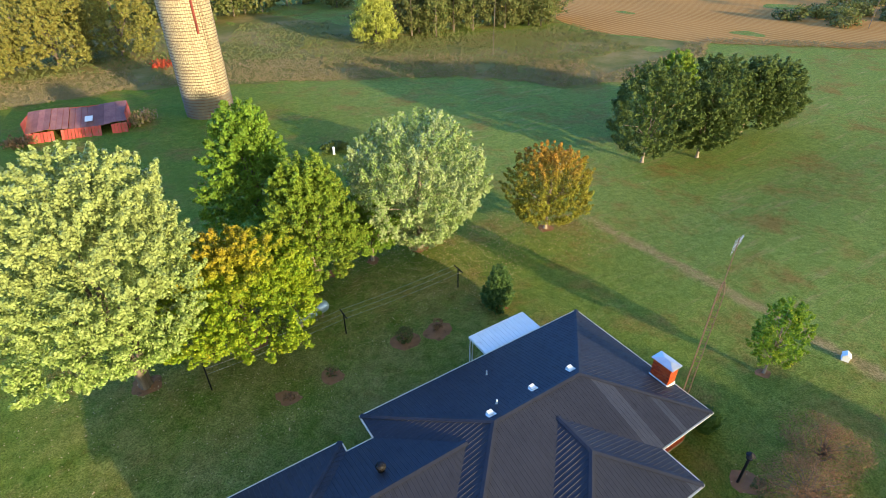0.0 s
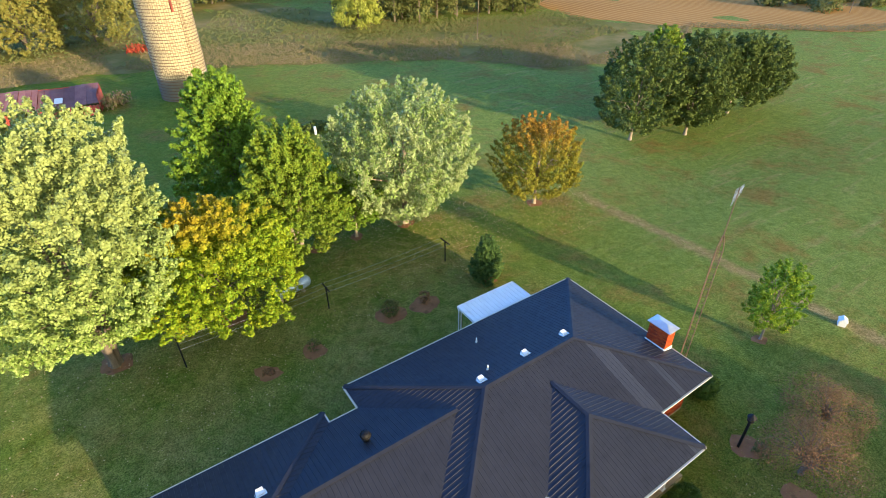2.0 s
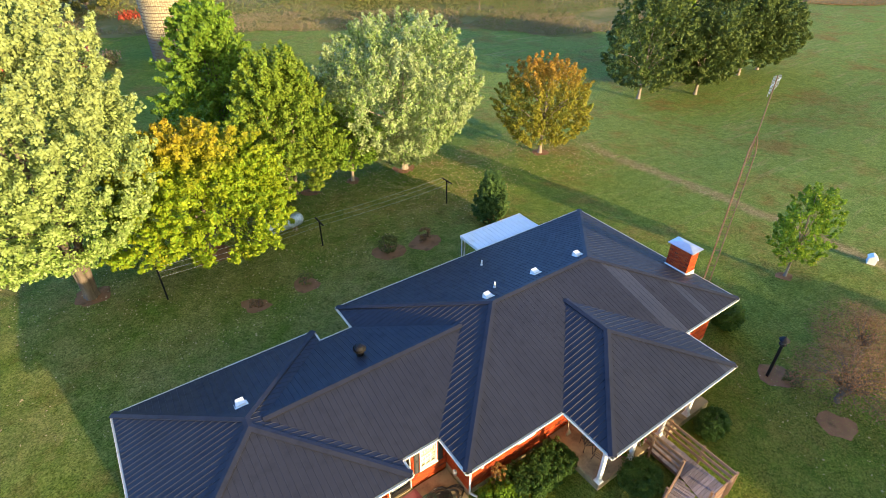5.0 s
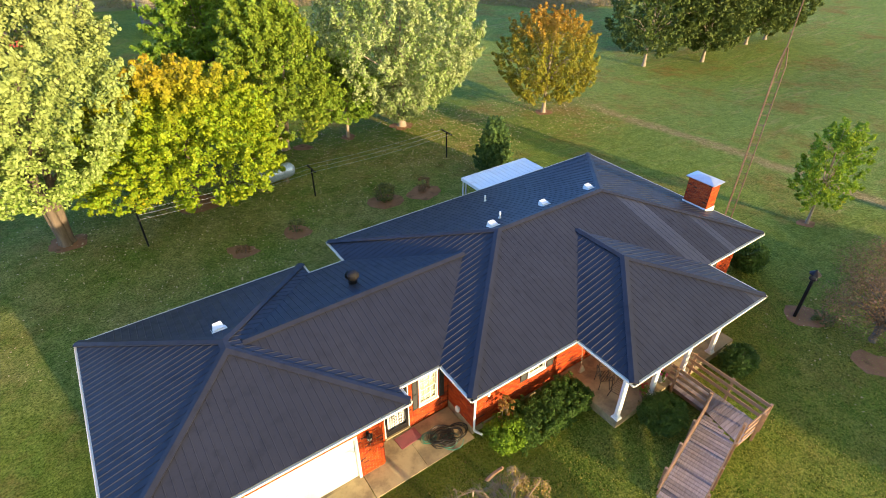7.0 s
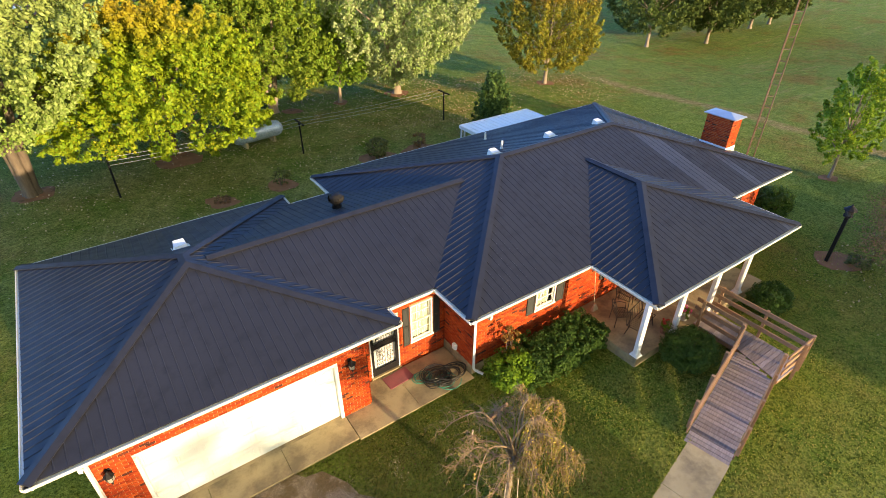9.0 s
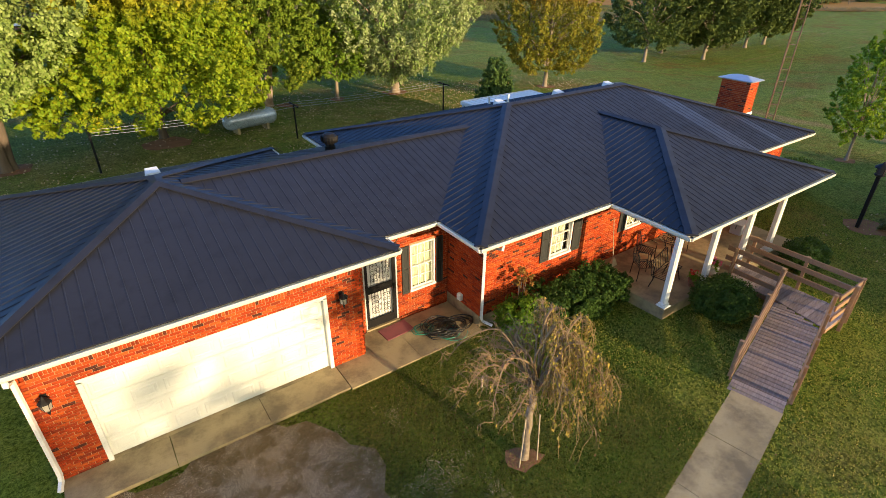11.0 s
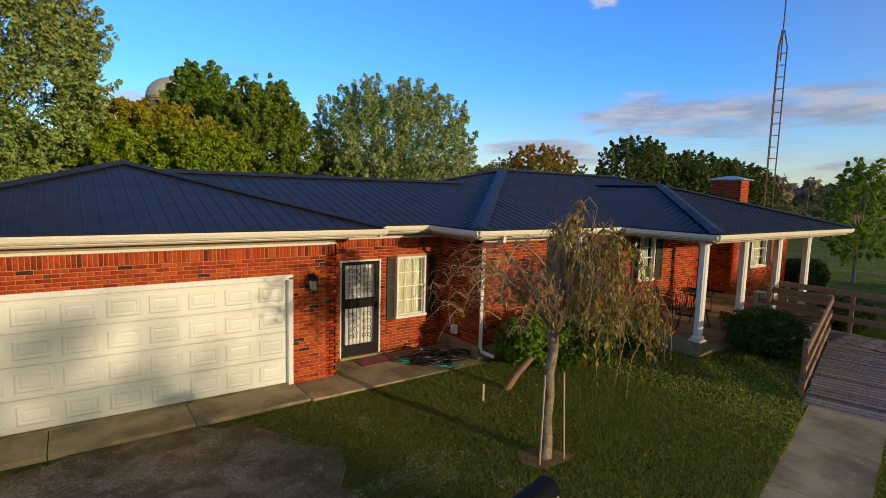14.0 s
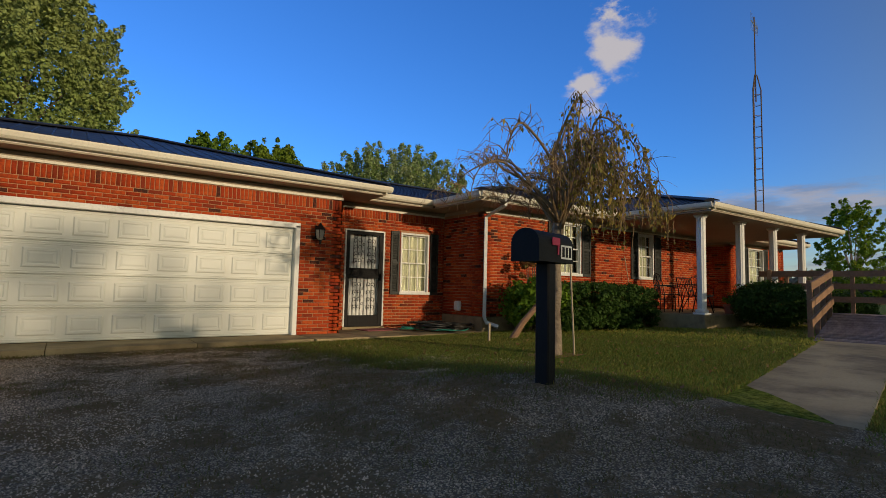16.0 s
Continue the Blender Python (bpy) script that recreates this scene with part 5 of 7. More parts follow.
# big trees past the silo
for k, (x, y, h, r, m) in enumerate(((-19, 132, 15, 8.0, OLIVE), (-6, 134, 16, 8.5, OLIVE), (6, 138, 17, 9.0, OLIVE), (-30, 140, 15, 8.0, OLIVE))):
    tree(x, y, h, r, m, "large olive-brown tree past the silo", base=0.8, shape="dome", per=10, size=0.42, trunk=0.4, seed=50 + k, spray=(150, 12, 2.6, 0.9, 0.4), group="large trees past the silo")
tree(57, 117, 11, 6.5, leafy("willow_leaves", [(0.26, 0.30, 0.05), (0.34, 0.36, 0.07), (0.20, 0.25, 0.04)], patch=0.2), "pale yellow-green willow at the meadow's edge", base=0.8, shape="dome", clumps=220, per=50, size=0.45, trunk=0.3, seed=60, clump_r=1.2, droop=1.2)
# trees behind the road, whose shade falls across the drive
SHADE = DARK
for k, (x, y, h, r, b) in enumerate(((10.3, -30.0, 7.0, 2.1, 0.8), (8.3, -30.0, 7.1, 1.7, 0.8), (6.0, -30.6, 7.35, 2.3, 0.8), (3.0, -30.0, 7.6, 3.2, 0.8), (-1.5, -31.0, 7.8, 3.6, 0.8), (13.0, -30.0, 5.5, 2.2, 0.5), (27.6, -30.0, 8.2, 3.7, 5.3), (32.2, -30.6, 7.9, 3.4, 5.4), (35.6, -30.2, 7.5, 2.8, 4.6), (39.4, -31.0, 7.6, 3.0, 4.4))):
    tree(x, y, h, r, SHADE, "dark green roadside tree facing the house", base=b, clumps=170 if k < 6 else 380, per=30, size=0.34, trunk=0.22, seed=70 + k, shape="dome" if k in (2, 6, 7) else "round", group="roadside trees", clump_r=0.85)
for k, (x, y, h, r, b, n) in enumerate(((8.2, -28.5, 9.0, 1.7, 6.3, 9), (10.2, -28.8, 8.3, 1.5, 6.2, 5), (6.4, -29.0, 8.9, 1.8, 6.2, 9))):
    tree(x, y, h, r, SHADE, "thin-crowned roadside tree facing the house", base=b, shape="round", per=16, size=0.2, trunk=0.13, seed=90 + k, group="roadside trees", spray=(n, 9, 1.7, 0.3, 0.55), limbs=6)


def woods(name, spots, leaves, label, seed, size, clump_r, per=22, clumps=46):
    """A far wood: many crowns in one mesh, with their trunks."""
    rng = np.random.default_rng(seed)
    out = []
    g = Geo()
    for x, y, h, r in spots:
        z = gz(x, y)
        cen = crown_clumps(rng, clumps, r, 0.12 * h, h, ("round", "dome", "egg")[rng.integers(3)], 0.2) + np.array([x, y, z])
        out.append(leaf_cloud(rng, cen, clump_r * rng.uniform(0.7, 1.3, len(cen)), per, size))
        g.tube([(x, y, z - 0.2), (x, y, z + h * 0.6)], [0.25, 0.08], 5)
    v = np.concatenate(out)
    ob = new(name, quads(name, v))
    ob.data.materials.append(leaves)
    tagged(ob, label, "woods", kind="stuff")
    trunks = new("wood_trunk", g.mesh("wood_trunk"))
    trunks.data.materials.append(BARK)
    trunks.parent = ob


WOOD = leafy("wood_leaves", [(0.09, 0.13, 0.035), (0.13, 0.165, 0.045), (0.17, 0.165, 0.055), (0.08, 0.11, 0.032), (0.21, 0.18, 0.06)], patch=0.06)
# paler and greyer than WOOD: distance haze put into the leaf colour
HAZE_WOOD = leafy("hazy_wood_leaves", [(0.19, 0.20, 0.13), (0.23, 0.225, 0.14), (0.27, 0.22, 0.15), (0.17, 0.185, 0.12)], patch=0.02)
rng = np.random.default_rng(5)
spots = []
for k in range(42):
    t = k / 41
    x = 62 + 50 * t + rng.uniform(-3, 3)
    spots.append((x, 117 - 8 * t + rng.uniform(0, 16), rng.uniform(9, 14.5), rng.uniform(3.2, 5.5)))
woods("woods", spots, WOOD, "dense green wood edge past the meadow", 6, 0.55, 1.3, 26, 60)
spots = [(rng.uniform(-60, 60) + 20, rng.uniform(165, 210), rng.uniform(9, 14), rng.uniform(4, 6)) for k in range(46)]
woods("woods", spots, WOOD, "green woods far past the silo", 7, 1.0, 1.9, 14)
spots = []
for k in range(150):
    a = radians(-12 + 125 * k / 149 + rng.uniform(-0.8, 0.8))
    d = rng.uniform(300, 420)
    spots.append((d * math.cos(a), d * math.sin(a), rng.uniform(9, 15), rng.uniform(6, 10)))
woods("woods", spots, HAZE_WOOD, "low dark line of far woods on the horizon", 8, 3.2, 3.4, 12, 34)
spots = []
for k in range(90):
    a = radians(115 + 232 * k / 89 + rng.uniform(-1, 1))
    d = rng.uniform(330, 420)
    spots.append((d * math.cos(a), d * math.sin(a), rng.uniform(8, 12), rng.uniform(8, 12)))
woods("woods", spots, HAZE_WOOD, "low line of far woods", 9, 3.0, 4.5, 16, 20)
spots = [(rng.uniform(150, 215), rng.uniform(62, 84) - 0.1 * k, rng.uniform(1.5, 3.5), rng.uniform(2.5, 4)) for k in range(26)] + [(198, 70, 9, 5.5), (182, 74, 7, 4)]
woods("thicket", spots, WOOD, "strip of bushes in the stubble field", 10, 0.6, 1.2, 20, 26)


# ---- fields ----
def stubble_material():
    m, n, l, bsdf = nodes_of("stubble")
    tc = n.new("ShaderNodeTexCoord")
    wv = n.new("ShaderNodeTexWave")
    wv.inputs["Scale"].default_value, wv.inputs["Distortion"].default_value, wv.inputs["Detail"].default_value, wv.inputs["Detail Scale"].default_value = 0.16, 14.0, 2.0, 0.12
    l.new(tc.outputs["Object"], wv.inputs[0])
    col = mix_colour(n, l, spread(n, l, noise_node(n, l, 0.03, 5), 0.35, 0.65), (0.40, 0.20, 0.06), (0.30, 0.145, 0.04))
    col = mix_colour(n, l, spread(n, l, wv.outputs[1], 0.3, 0.9), col, (0.44, 0.25, 0.085))
    col = mix_colour(n, l, spread(n, l, noise_node(n, l, 1.5, 5, 0.7), 0.5, 0.8), col, (0.30, 0.16, 0.06))
    l.new(col, bsdf.inputs["Base Color"])
    bsdf.inputs["Roughness"].default_value = 0.95
    bsdf.inputs["Specular IOR Level"].default_value = 0.02
    return m


ROUGH = surface("rough_meadow", (0.16, 0.15, 0.042), (0.11, 0.125, 0.03), 0.12, 1.2, 0.95, bump=0.9, dist=0.3, stain=(0.25, 0.19, 0.075), stain_scale=0.06, stain_at=(0.45, 0.6), spec=0.02)
patch("stubble_field", [(107, 100), (119, 74), (142, 47), (200, 28), (330, 10), (420, 60), (400, 240), (280, 260), (170, 190), (118, 130)], stubble_material(), 0.05, 4, 1.0, 8, "tan stubble field with curved harvest rows", "field")
patch("meadow", [(-60, 112), (5, 109), (38, 94), (60, 81), (68, 67), (79, 63), (107, 66), (119, 73), (106, 100), (70, 118), (40, 190), (-60, 200)], ROUGH, 0.03, 3, 1.5, 9, "rough uncut meadow of weeds and tall grass", "meadow")
BRUSH = leafy("brush_leaves", [(0.19, 0.17, 0.075), (0.25, 0.17, 0.10), (0.17, 0.175, 0.06), (0.29, 0.19, 0.125), (0.18, 0.17, 0.07), (0.24, 0.155, 0.09)], patch=0.12, through=0.2, vary=0.15)
MEADOW_GREEN = leafy("meadow_leaves", [(0.13, 0.16, 0.05), (0.19, 0.17, 0.065), (0.12, 0.17, 0.045), (0.20, 0.15, 0.075), (0.14, 0.165, 0.05)], patch=0.09, through=0.2, vary=0.15)


def brush(name, edge, depth, n, label, seed, height=1.0, size=0.27, leaves=None, per=7):
    """A belt of weeds along an edge line."""
    rng = np.random.default_rng(seed)
    edge = np.array(edge, dtype=float)
    seg = np.hypot(*np.diff(edge, axis=0).T)
    cum = np.concatenate([[0], np.cumsum(seg)])
    s = rng.uniform(0, cum[-1], n)
    x, y = np.interp(s, cum, edge[:, 0]), np.interp(s, cum, edge[:, 1])
    k = np.clip(np.searchsorted(cum, s) - 1, 0, len(seg) - 1)
    d = np.diff(edge, axis=0)[k] / seg[k][:, None]
    off = rng.uniform(0, 1, n) ** 1.3 * depth
    x, y = x - d[:, 1] * off, y + d[:, 0] * off
    cen = np.stack([x, y, gh(x, y) + height * rng.uniform(0.25, 0.8, n)], 1)
    v = leaf_cloud(rng, cen, rng.uniform(0.45, 0.95, n) * height, per, size, squash=0.7, droop=1.5)
    ob = new(name, quads(name, v))
    ob.data.materials.append(leaves or BRUSH)
    return tagged(ob, label, "weeds", kind="stuff")


brush("weeds", [(-60, 113), (-16, 108), (6, 109), (22, 101), (38, 94), (60, 81), (68, 67), (79, 63)], 17, 7500, "belt of tall brown and pinkish weeds along the mown lawn", 21, 0.7, 0.18, per=10)
brush("weeds", [(79, 63), (107, 66), (119, 73), (142, 48), (210, 26)], 5, 2600, "belt of dry weeds along the stubble field", 22, 0.6, 0.2, per=9)
brush("weeds", [(38, 104), (62, 92), (78, 78), (105, 80)], 26, 5200, "rough green and brown meadow growth", 23, 0.45, 0.2, MEADOW_GREEN, 9)
brush("weeds", [(-60, 130), (-20, 126), (20, 122), (42, 112)], 42, 5200, "olive-brown rough growth past the silo", 25, 0.45, 0.24, MEADOW_GREEN, 8)
brush("weeds", [(40, 122), (62, 110), (82, 96), (108, 92)], 16, 2800, "olive-brown rough growth before the woods", 26, 0.5, 0.24, MEADOW_GREEN, 8)
brush("sumac", [(9.5, 121), (17, 119)], 2, 60, "row of bright red sumac", 24, 1.6, 0.5, leafy("sumac_leaves", [(0.5, 0.05, 0.03), (0.42, 0.08, 0.04), (0.3, 0.05, 0.03)], patch=0.3))

# ---- paving ----
def slab(name, corners, z0, z1, label, joints=0):
    """A concrete slab over a quadrangle, cut by joints along its length."""
    a, b, c, d = (Vector((*p, 0)) for p in corners)
    ob = thing(name, *((a + b + c + d) / 4).xy, 0, 0, label, "pavement", kind="structure")
    n = joints + 1
    mid = Vector((ob.location.x, ob.location.y, 0))
    for k in range(n):
        t0, t1 = k / n, (k + 1) / n
        e = 0.006 / max(0.1, (b - a).length)
        q = [a.lerp(b, t0 + e), a.lerp(b, t1 - e), d.lerp(c, t1 - e), d.lerp(c, t0 + e)]
        zz = lambda t: z0 + (z1 - z0) * t
        g = Geo()
        g.hexa([(v.x - mid.x, v.y - mid.y, -0.15) for v in q] + [(v.x - mid.x, v.y - mid.y, zz(t)) for v, t in zip(q, (t0, t1, t1, t0))])
        part("paving_slab", g, CONCRETE, ob)
    return ob


slab("door_threshold", [(GD[0] + 0.02, GW - 0.012), (GD[1] - 0.02, GW - 0.012), (GD[1] - 0.02, GW + 0.13), (GD[0] + 0.02, GW + 0.13)], 0.094, 0.097, "concrete threshold under the garage door")
slab("apron", [(-2.15, 8.72), (3.42, 8.72), (3.42, GW - 0.014), (-2.15, GW - 0.014)], 0.095, 0.098, "concrete apron in front of the garage door", 2)
slab("side_step", [(3.43, 8.66), (7.25, 8.66), (7.25, MW - 0.065), (3.43, MW - 0.065)], 0.10, 0.11, "concrete step slab before the side door", 1)
slab("walkway", [(4.27, 1.27), (10.62, 2.57), (10.40, 3.60), (4.2, 2.27)], 0.095, 0.275, "narrow concrete walk leading to the ramp", 3)

# ---- wooden ramp ----
RA = math.degrees(math.atan2(0.88, 3.73))
ramp = thing("wheelchair_ramp", 10.34, 3.70, 0, RA, "weathered grey wooden ramp with stained plank rails", "ramp")
RL, RW, R0, R1, RT, TOP_U = 3.75, 1.14, 0.265, 0.64, 3.46, 4.03


def deck_z(u):
    return R0 + (R1 - R0) * min(max(u / RL, 0), 1)


def board(name, p, q, w, t, material, parent, flat=True):
    """A plank from p to q, w wide and t thick; flat: lying, else on edge."""
    p, q = Vector(p), Vector(q)
    d = (q - p).normalized()
    side = Vector((-d.y, d.x, 0)).normalized()
    up = d.cross(side) * -1 if d.cross(side).z < 0 else d.cross(side)
    a, b = (side * w / 2, up * t / 2) if flat else (side * t / 2, up * w / 2)
    g = Geo()
    g.hexa([p - a - b, q - a - b, q + a - b, p + a - b, p - a + b, q - a + b, q + a + b, p + a + b])
    return part(name, g, material, parent)


n = 25
jig = random.Random(4)
for k in range(n):
    u = RT * (k + 0.5) / n
    board("deck_board", (u, -0.01 + jig.uniform(-0.015, 0.01), deck_z(u) - 0.016), (u, -RW + jig.uniform(-0.01, 0.015), deck_z(u) - 0.016), RT / n - 0.008, 0.032, DECK, ramp)
# the boards that fill the skewed end, where the ramp meets the landing
for k in range(n):
    u = RT + (TOP_U - RT) * (k + 0.5) / 5
    if k < 4:
        board("deck_board", (u, -0.01, deck_z(u) - 0.016), (u, -2 * (TOP_U - u) + 0.03, deck_z(u) - 0.016), (TOP_U - RT) / 5 - 0.008, 0.032, DECK, ramp)


def loc(x, y):
    """A place on the plan in the ramp's own directions."""
    c, e, dx, dy = math.cos(math.radians(RA)), math.sin(math.radians(RA)), x - 10.34, y - 3.70
    return dx * c + dy * e, dy * c - dx * e


LX0, LX1, LY0, LY1 = 14.28, 15.33, 3.24, 6.12
n = 22
for k in range(n):
    y = LY0 + (LY1 - LY0) * (k + 0.5) / n
    x = min(LX0, 13.99 + (y - 3.26) * 0.215) + 0.01
    z = R1 - 0.016 + 0.002 * (k % 2)
    board("deck_board", (*loc(x, y), z), (*loc(LX1 + jig.uniform(-0.02, 0.01), y), z), (LY1 - LY0) / n - 0.008, 0.032, DECK, ramp)
for v in (-0.03, -RW / 2, -RW + 0.03):
    board("joist", (0.05, v, deck_z(0) - 0.10), (RT, v, deck_z(RT) - 0.10), 0.13, 0.04, RAIL, ramp, False)
for x in (LX0 + 0.03, LX1 - 0.03):
    board("joist", (*loc(x, 4.55), R1 - 0.10), (*loc(x, LY1), R1 - 0.10), 0.13, 0.04, RAIL, ramp, False)
board("joist", (*loc(14.02, LY0 + 0.03), R1 - 0.10), (*loc(LX1, LY0 + 0.03), R1 - 0.10), 0.13, 0.04, RAIL, ramp, False)


def post(u, v, top, foot=-0.1):
    part("post", Geo().cbox(u - 0.045, v - 0.045, foot, u + 0.045, v + 0.045, top, 0.006), RAIL, ramp)


def rail(p, q, z0, z1, heights=(0.30, 0.62, 0.93), out=(0, 0)):
    for h in heights:
        board("rail", (p[0] + out[0], p[1] + out[1], z0 + h), (q[0] + out[0], q[1] + out[1], z1 + h), 0.14, 0.035, RAIL, ramp, False)


for u in (0.5, 1.55, 2.6):
    post(u, 0.06, deck_z(u) + 1.0)
    post(u, -RW - 0.06, deck_z(u) + 1.0)
post(3.95, 0.06, R1 + 1.03)
post(3.42, -RW - 0.06, R1 + 1.03)
rail((0.05, 0.0), (4.0, 0.0), R0, R1)
rail((0.05, -RW - 0.02), (3.5, -RW - 0.02), R0, R1)
for x, y in ((LX1 + 0.06, LY0), (LX1 + 0.06, 4.58), (LX1 + 0.06, 6.02), (LX0 - 0.06, 5.95), (LX1 - 0.5, LY0 - 0.06)):
    post(*loc(x, y), R1 + 1.03)
rail(loc(LX1, LY0 - 0.05), loc(LX1, LY1 + 0.1), R1 + 0.03, R1 + 0.03)
rail(loc(LX0, 4.62), loc(LX0, LY1 + 0.1), R1, R1)
rail(loc(14.0, LY0), loc(LX1 + 0.02, LY0), R1, R1)

# ---- shrubs by the house ----
def shrub(name, x, y, rx, ry, h, leaves, label, seed, n=160, per=60, size=0.07, box=False, z0=0.05, category="shrub", stems=True, group="", spread_r=0.26):
    rng = np.random.default_rng(seed)
    t = thing(name, x, y, gz(x, y), 0, label, category, group)
    u = rng.uniform(size=(n, 3)) * 2 - 1
    if box:
        k = np.argmax(np.abs(u), 1)
        pick = rng.uniform(size=n) < 0.8
        u[np.arange(n)[pick], k[pick]] = np.sign(u[np.arange(n)[pick], k[pick]])
    else:
        u /= np.linalg.norm(u, axis=1)[:, None] / rng.uniform(0.55, 1.0, n)[:, None] ** 0.4
    cen = np.stack([u[:, 0] * rx * 0.86, u[:, 1] * ry * 0.86, z0 + h * 0.5 + u[:, 2] * h * 0.42], 1)
    cen += rng.normal(0, 0.03, cen.shape)
    v = leaf_cloud(rng, cen, min(rx, ry, h) * spread_r * rng.uniform(0.7, 1.25, n), per, size)
    part("foliage", quads("foliage", v), leaves, t)
    if stems:
        for k in range(5):
            a = rng.uniform(0, 6.28)
            part("stem", Geo().tube([(0.06 * math.cos(a), 0.06 * math.sin(a), -0.08), (rx * 0.5 * math.cos(a), ry * 0.5 * math.sin(a), h * 0.75)], [0.018, 0.008], 5), BARK, t)
    return t


shrub("hedge", 9.75, 7.78, 1.85, 0.76, 1.0, HEDGE, "clipped dark green hedge along the brick wall", 81, 900, 42, 0.062, True, spread_r=0.15)
LIME = leafy("lime_leaves", [(0.10, 0.19, 0.014), (0.15, 0.25, 0.018), (0.06, 0.13, 0.014)], patch=1.5)
shrub("bush", 7.95, 7.85, 0.75, 0.75, 1.15, LIME, "loose lime-green bush at the end of the hedge", 82, 130, 55, 0.085)
shrub("bush", 12.85, 5.35, 1.0, 0.85, 1.05, HEDGE, "round dark green bush before the porch", 83, 420, 60, 0.05, spread_r=0.2)
shrub("bush", 17.45, 5.3, 1.0, 0.7, 0.95, HEDGE, "dark green bush beside the ramp", 84, 320, 60, 0.055, spread_r=0.2)
shrub("bush", 24.3, 8.9, 0.95, 0.9, 1.5, HEDGE, "dark bush at the corner of the house", 85, 200, 60, 0.09)
VINE = leafy("turning_vine", [(0.20, 0.15, 0.035), (0.28, 0.13, 0.04), (0.13, 0.16, 0.03)], patch=2)
shrub("bush", 8.25, 8.35, 0.42, 0.28, 2.0, VINE, "thin reddish shrub climbing the brick wall", 86, 40, 22, 0.07)

# conifer and back-yard beds
CONIFER = leafy("conifer_leaves", [(0.06, 0.12, 0.035), (0.09, 0.16, 0.045), (0.14, 0.22, 0.045)], patch=0.8)
tree(21.2, 24.9, 3.9, 1.4, CONIFER, "small pointed evergreen in a mulch bed", base=0.15, shape="egg", per=18, size=0.13, trunk=0.07, seed=90, spray=(110, 12, 0.9, 0.28, 0.6))
DUSK = leafy("bed_shrub_leaves", [(0.10, 0.12, 0.035), (0.14, 0.15, 0.045), (0.20, 0.14, 0.06)], patch=1)
def ring(x, y, r, name="mulch_bed", label="round bed of brown mulch in the lawn", seed=1):
    patch(name, [(x + r * math.cos(a * 0.5236), y + r * 0.9 * math.sin(a * 0.5236)) for a in range(12)], MULCH, 0.02, 0.25, 0.24, seed, label, "flower bed")
for k, (x, y, r) in enumerate(((4.25, 24.9, 0.9), (7.35, 25.2, 0.9), (13.1, 25.35, 0.95), (15.75, 25.0, 1.1), (21.2, 24.9, 0.8), (-3.4, 31.3, 1.1), (20.4, 35.8, 1.0), (12.0, 36.2, 0.75), (15.9, 36.2, 0.7), (33.0, 32.3, 0.7), (31.9, 9.4, 0.4), (23.2, 5.2, 0.9), (22.5, 2.3, 0.8), (5.35, 4.98, 0.5), (3.6, 31.6, 1.2))):
    ring(x, y, r, seed=40 + k)
shrub("shrub", 7.35, 25.2, 0.5, 0.45, 0.9, DUSK, "sparse dark shrub in a mulch bed", 91, 34, 14, 0.08)
shrub("shrub", 13.1, 25.35, 0.75, 0.7, 1.3, DUSK, "upright dark shrub in a mulch bed", 92, 80, 22, 0.09)
shrub("shrub", 15.75, 25.1, 0.45, 0.45, 1.2, BROWN, "thin brown shrub in a dry bed", 93, 40, 22, 0.08)
shrub("shrub", 4.25, 24.9, 0.5, 0.45, 0.3, BROWN, "withered brown plant in a mulch bed", 94, 26, 20, 0.07)
shrub("shrub", 23.4, 4.7, 0.7, 0.5, 0.35, DUSK, "low plants round the lamp post", 95, 40, 25, 0.08)
shrub("shrub", 23.0, 62.0, 2.3, 1.2, 1.2, DARK, "low dark scrub on the pasture", 96, 60, 30, 0.25)

# brown small trees to the east
tree(23.9, 3.0, 3.0, 2.9, BROWN, "small tree with thin brown autumn leaves", base=0.8, shape="dome", clumps=240, per=46, size=0.066, trunk=0.1, seed=97, clump_r=0.6, limbs=60, stems=2)
tree(27.8, 3.9, 2.7, 2.7, BROWN, "spreading bush with rusty brown leaves", base=0.4, shape="dome", clumps=200, per=46, size=0.07, trunk=0.06, seed=98, clump_r=0.5, limbs=44, stems=2)
tree(33.2, 2.6, 3.8, 1.6, BROWN, "almost leafless small tree", base=0.9, shape="egg", clumps=60, per=3, size=0.12, trunk=0.06, seed=99, clump_r=0.4, limbs=34)


# ---- weeping tree on the front lawn ----
def arc(pts, n):
    """A smooth curve through points."""
    out = []
    for k in range(len(pts) - 1):
        a, b, c, d = pts[max(k - 1, 0)], pts[k], pts[k + 1], pts[min(k + 2, len(pts) - 1)]
        for j in range(n):
            t = j / n
            out.append(0.5 * (2 * b + (c - a) * t + (2 * a - 5 * b + 4 * c - d) * t * t + (3 * b - a - 3 * c + d) * t ** 3))
    return out + [pts[-1]]


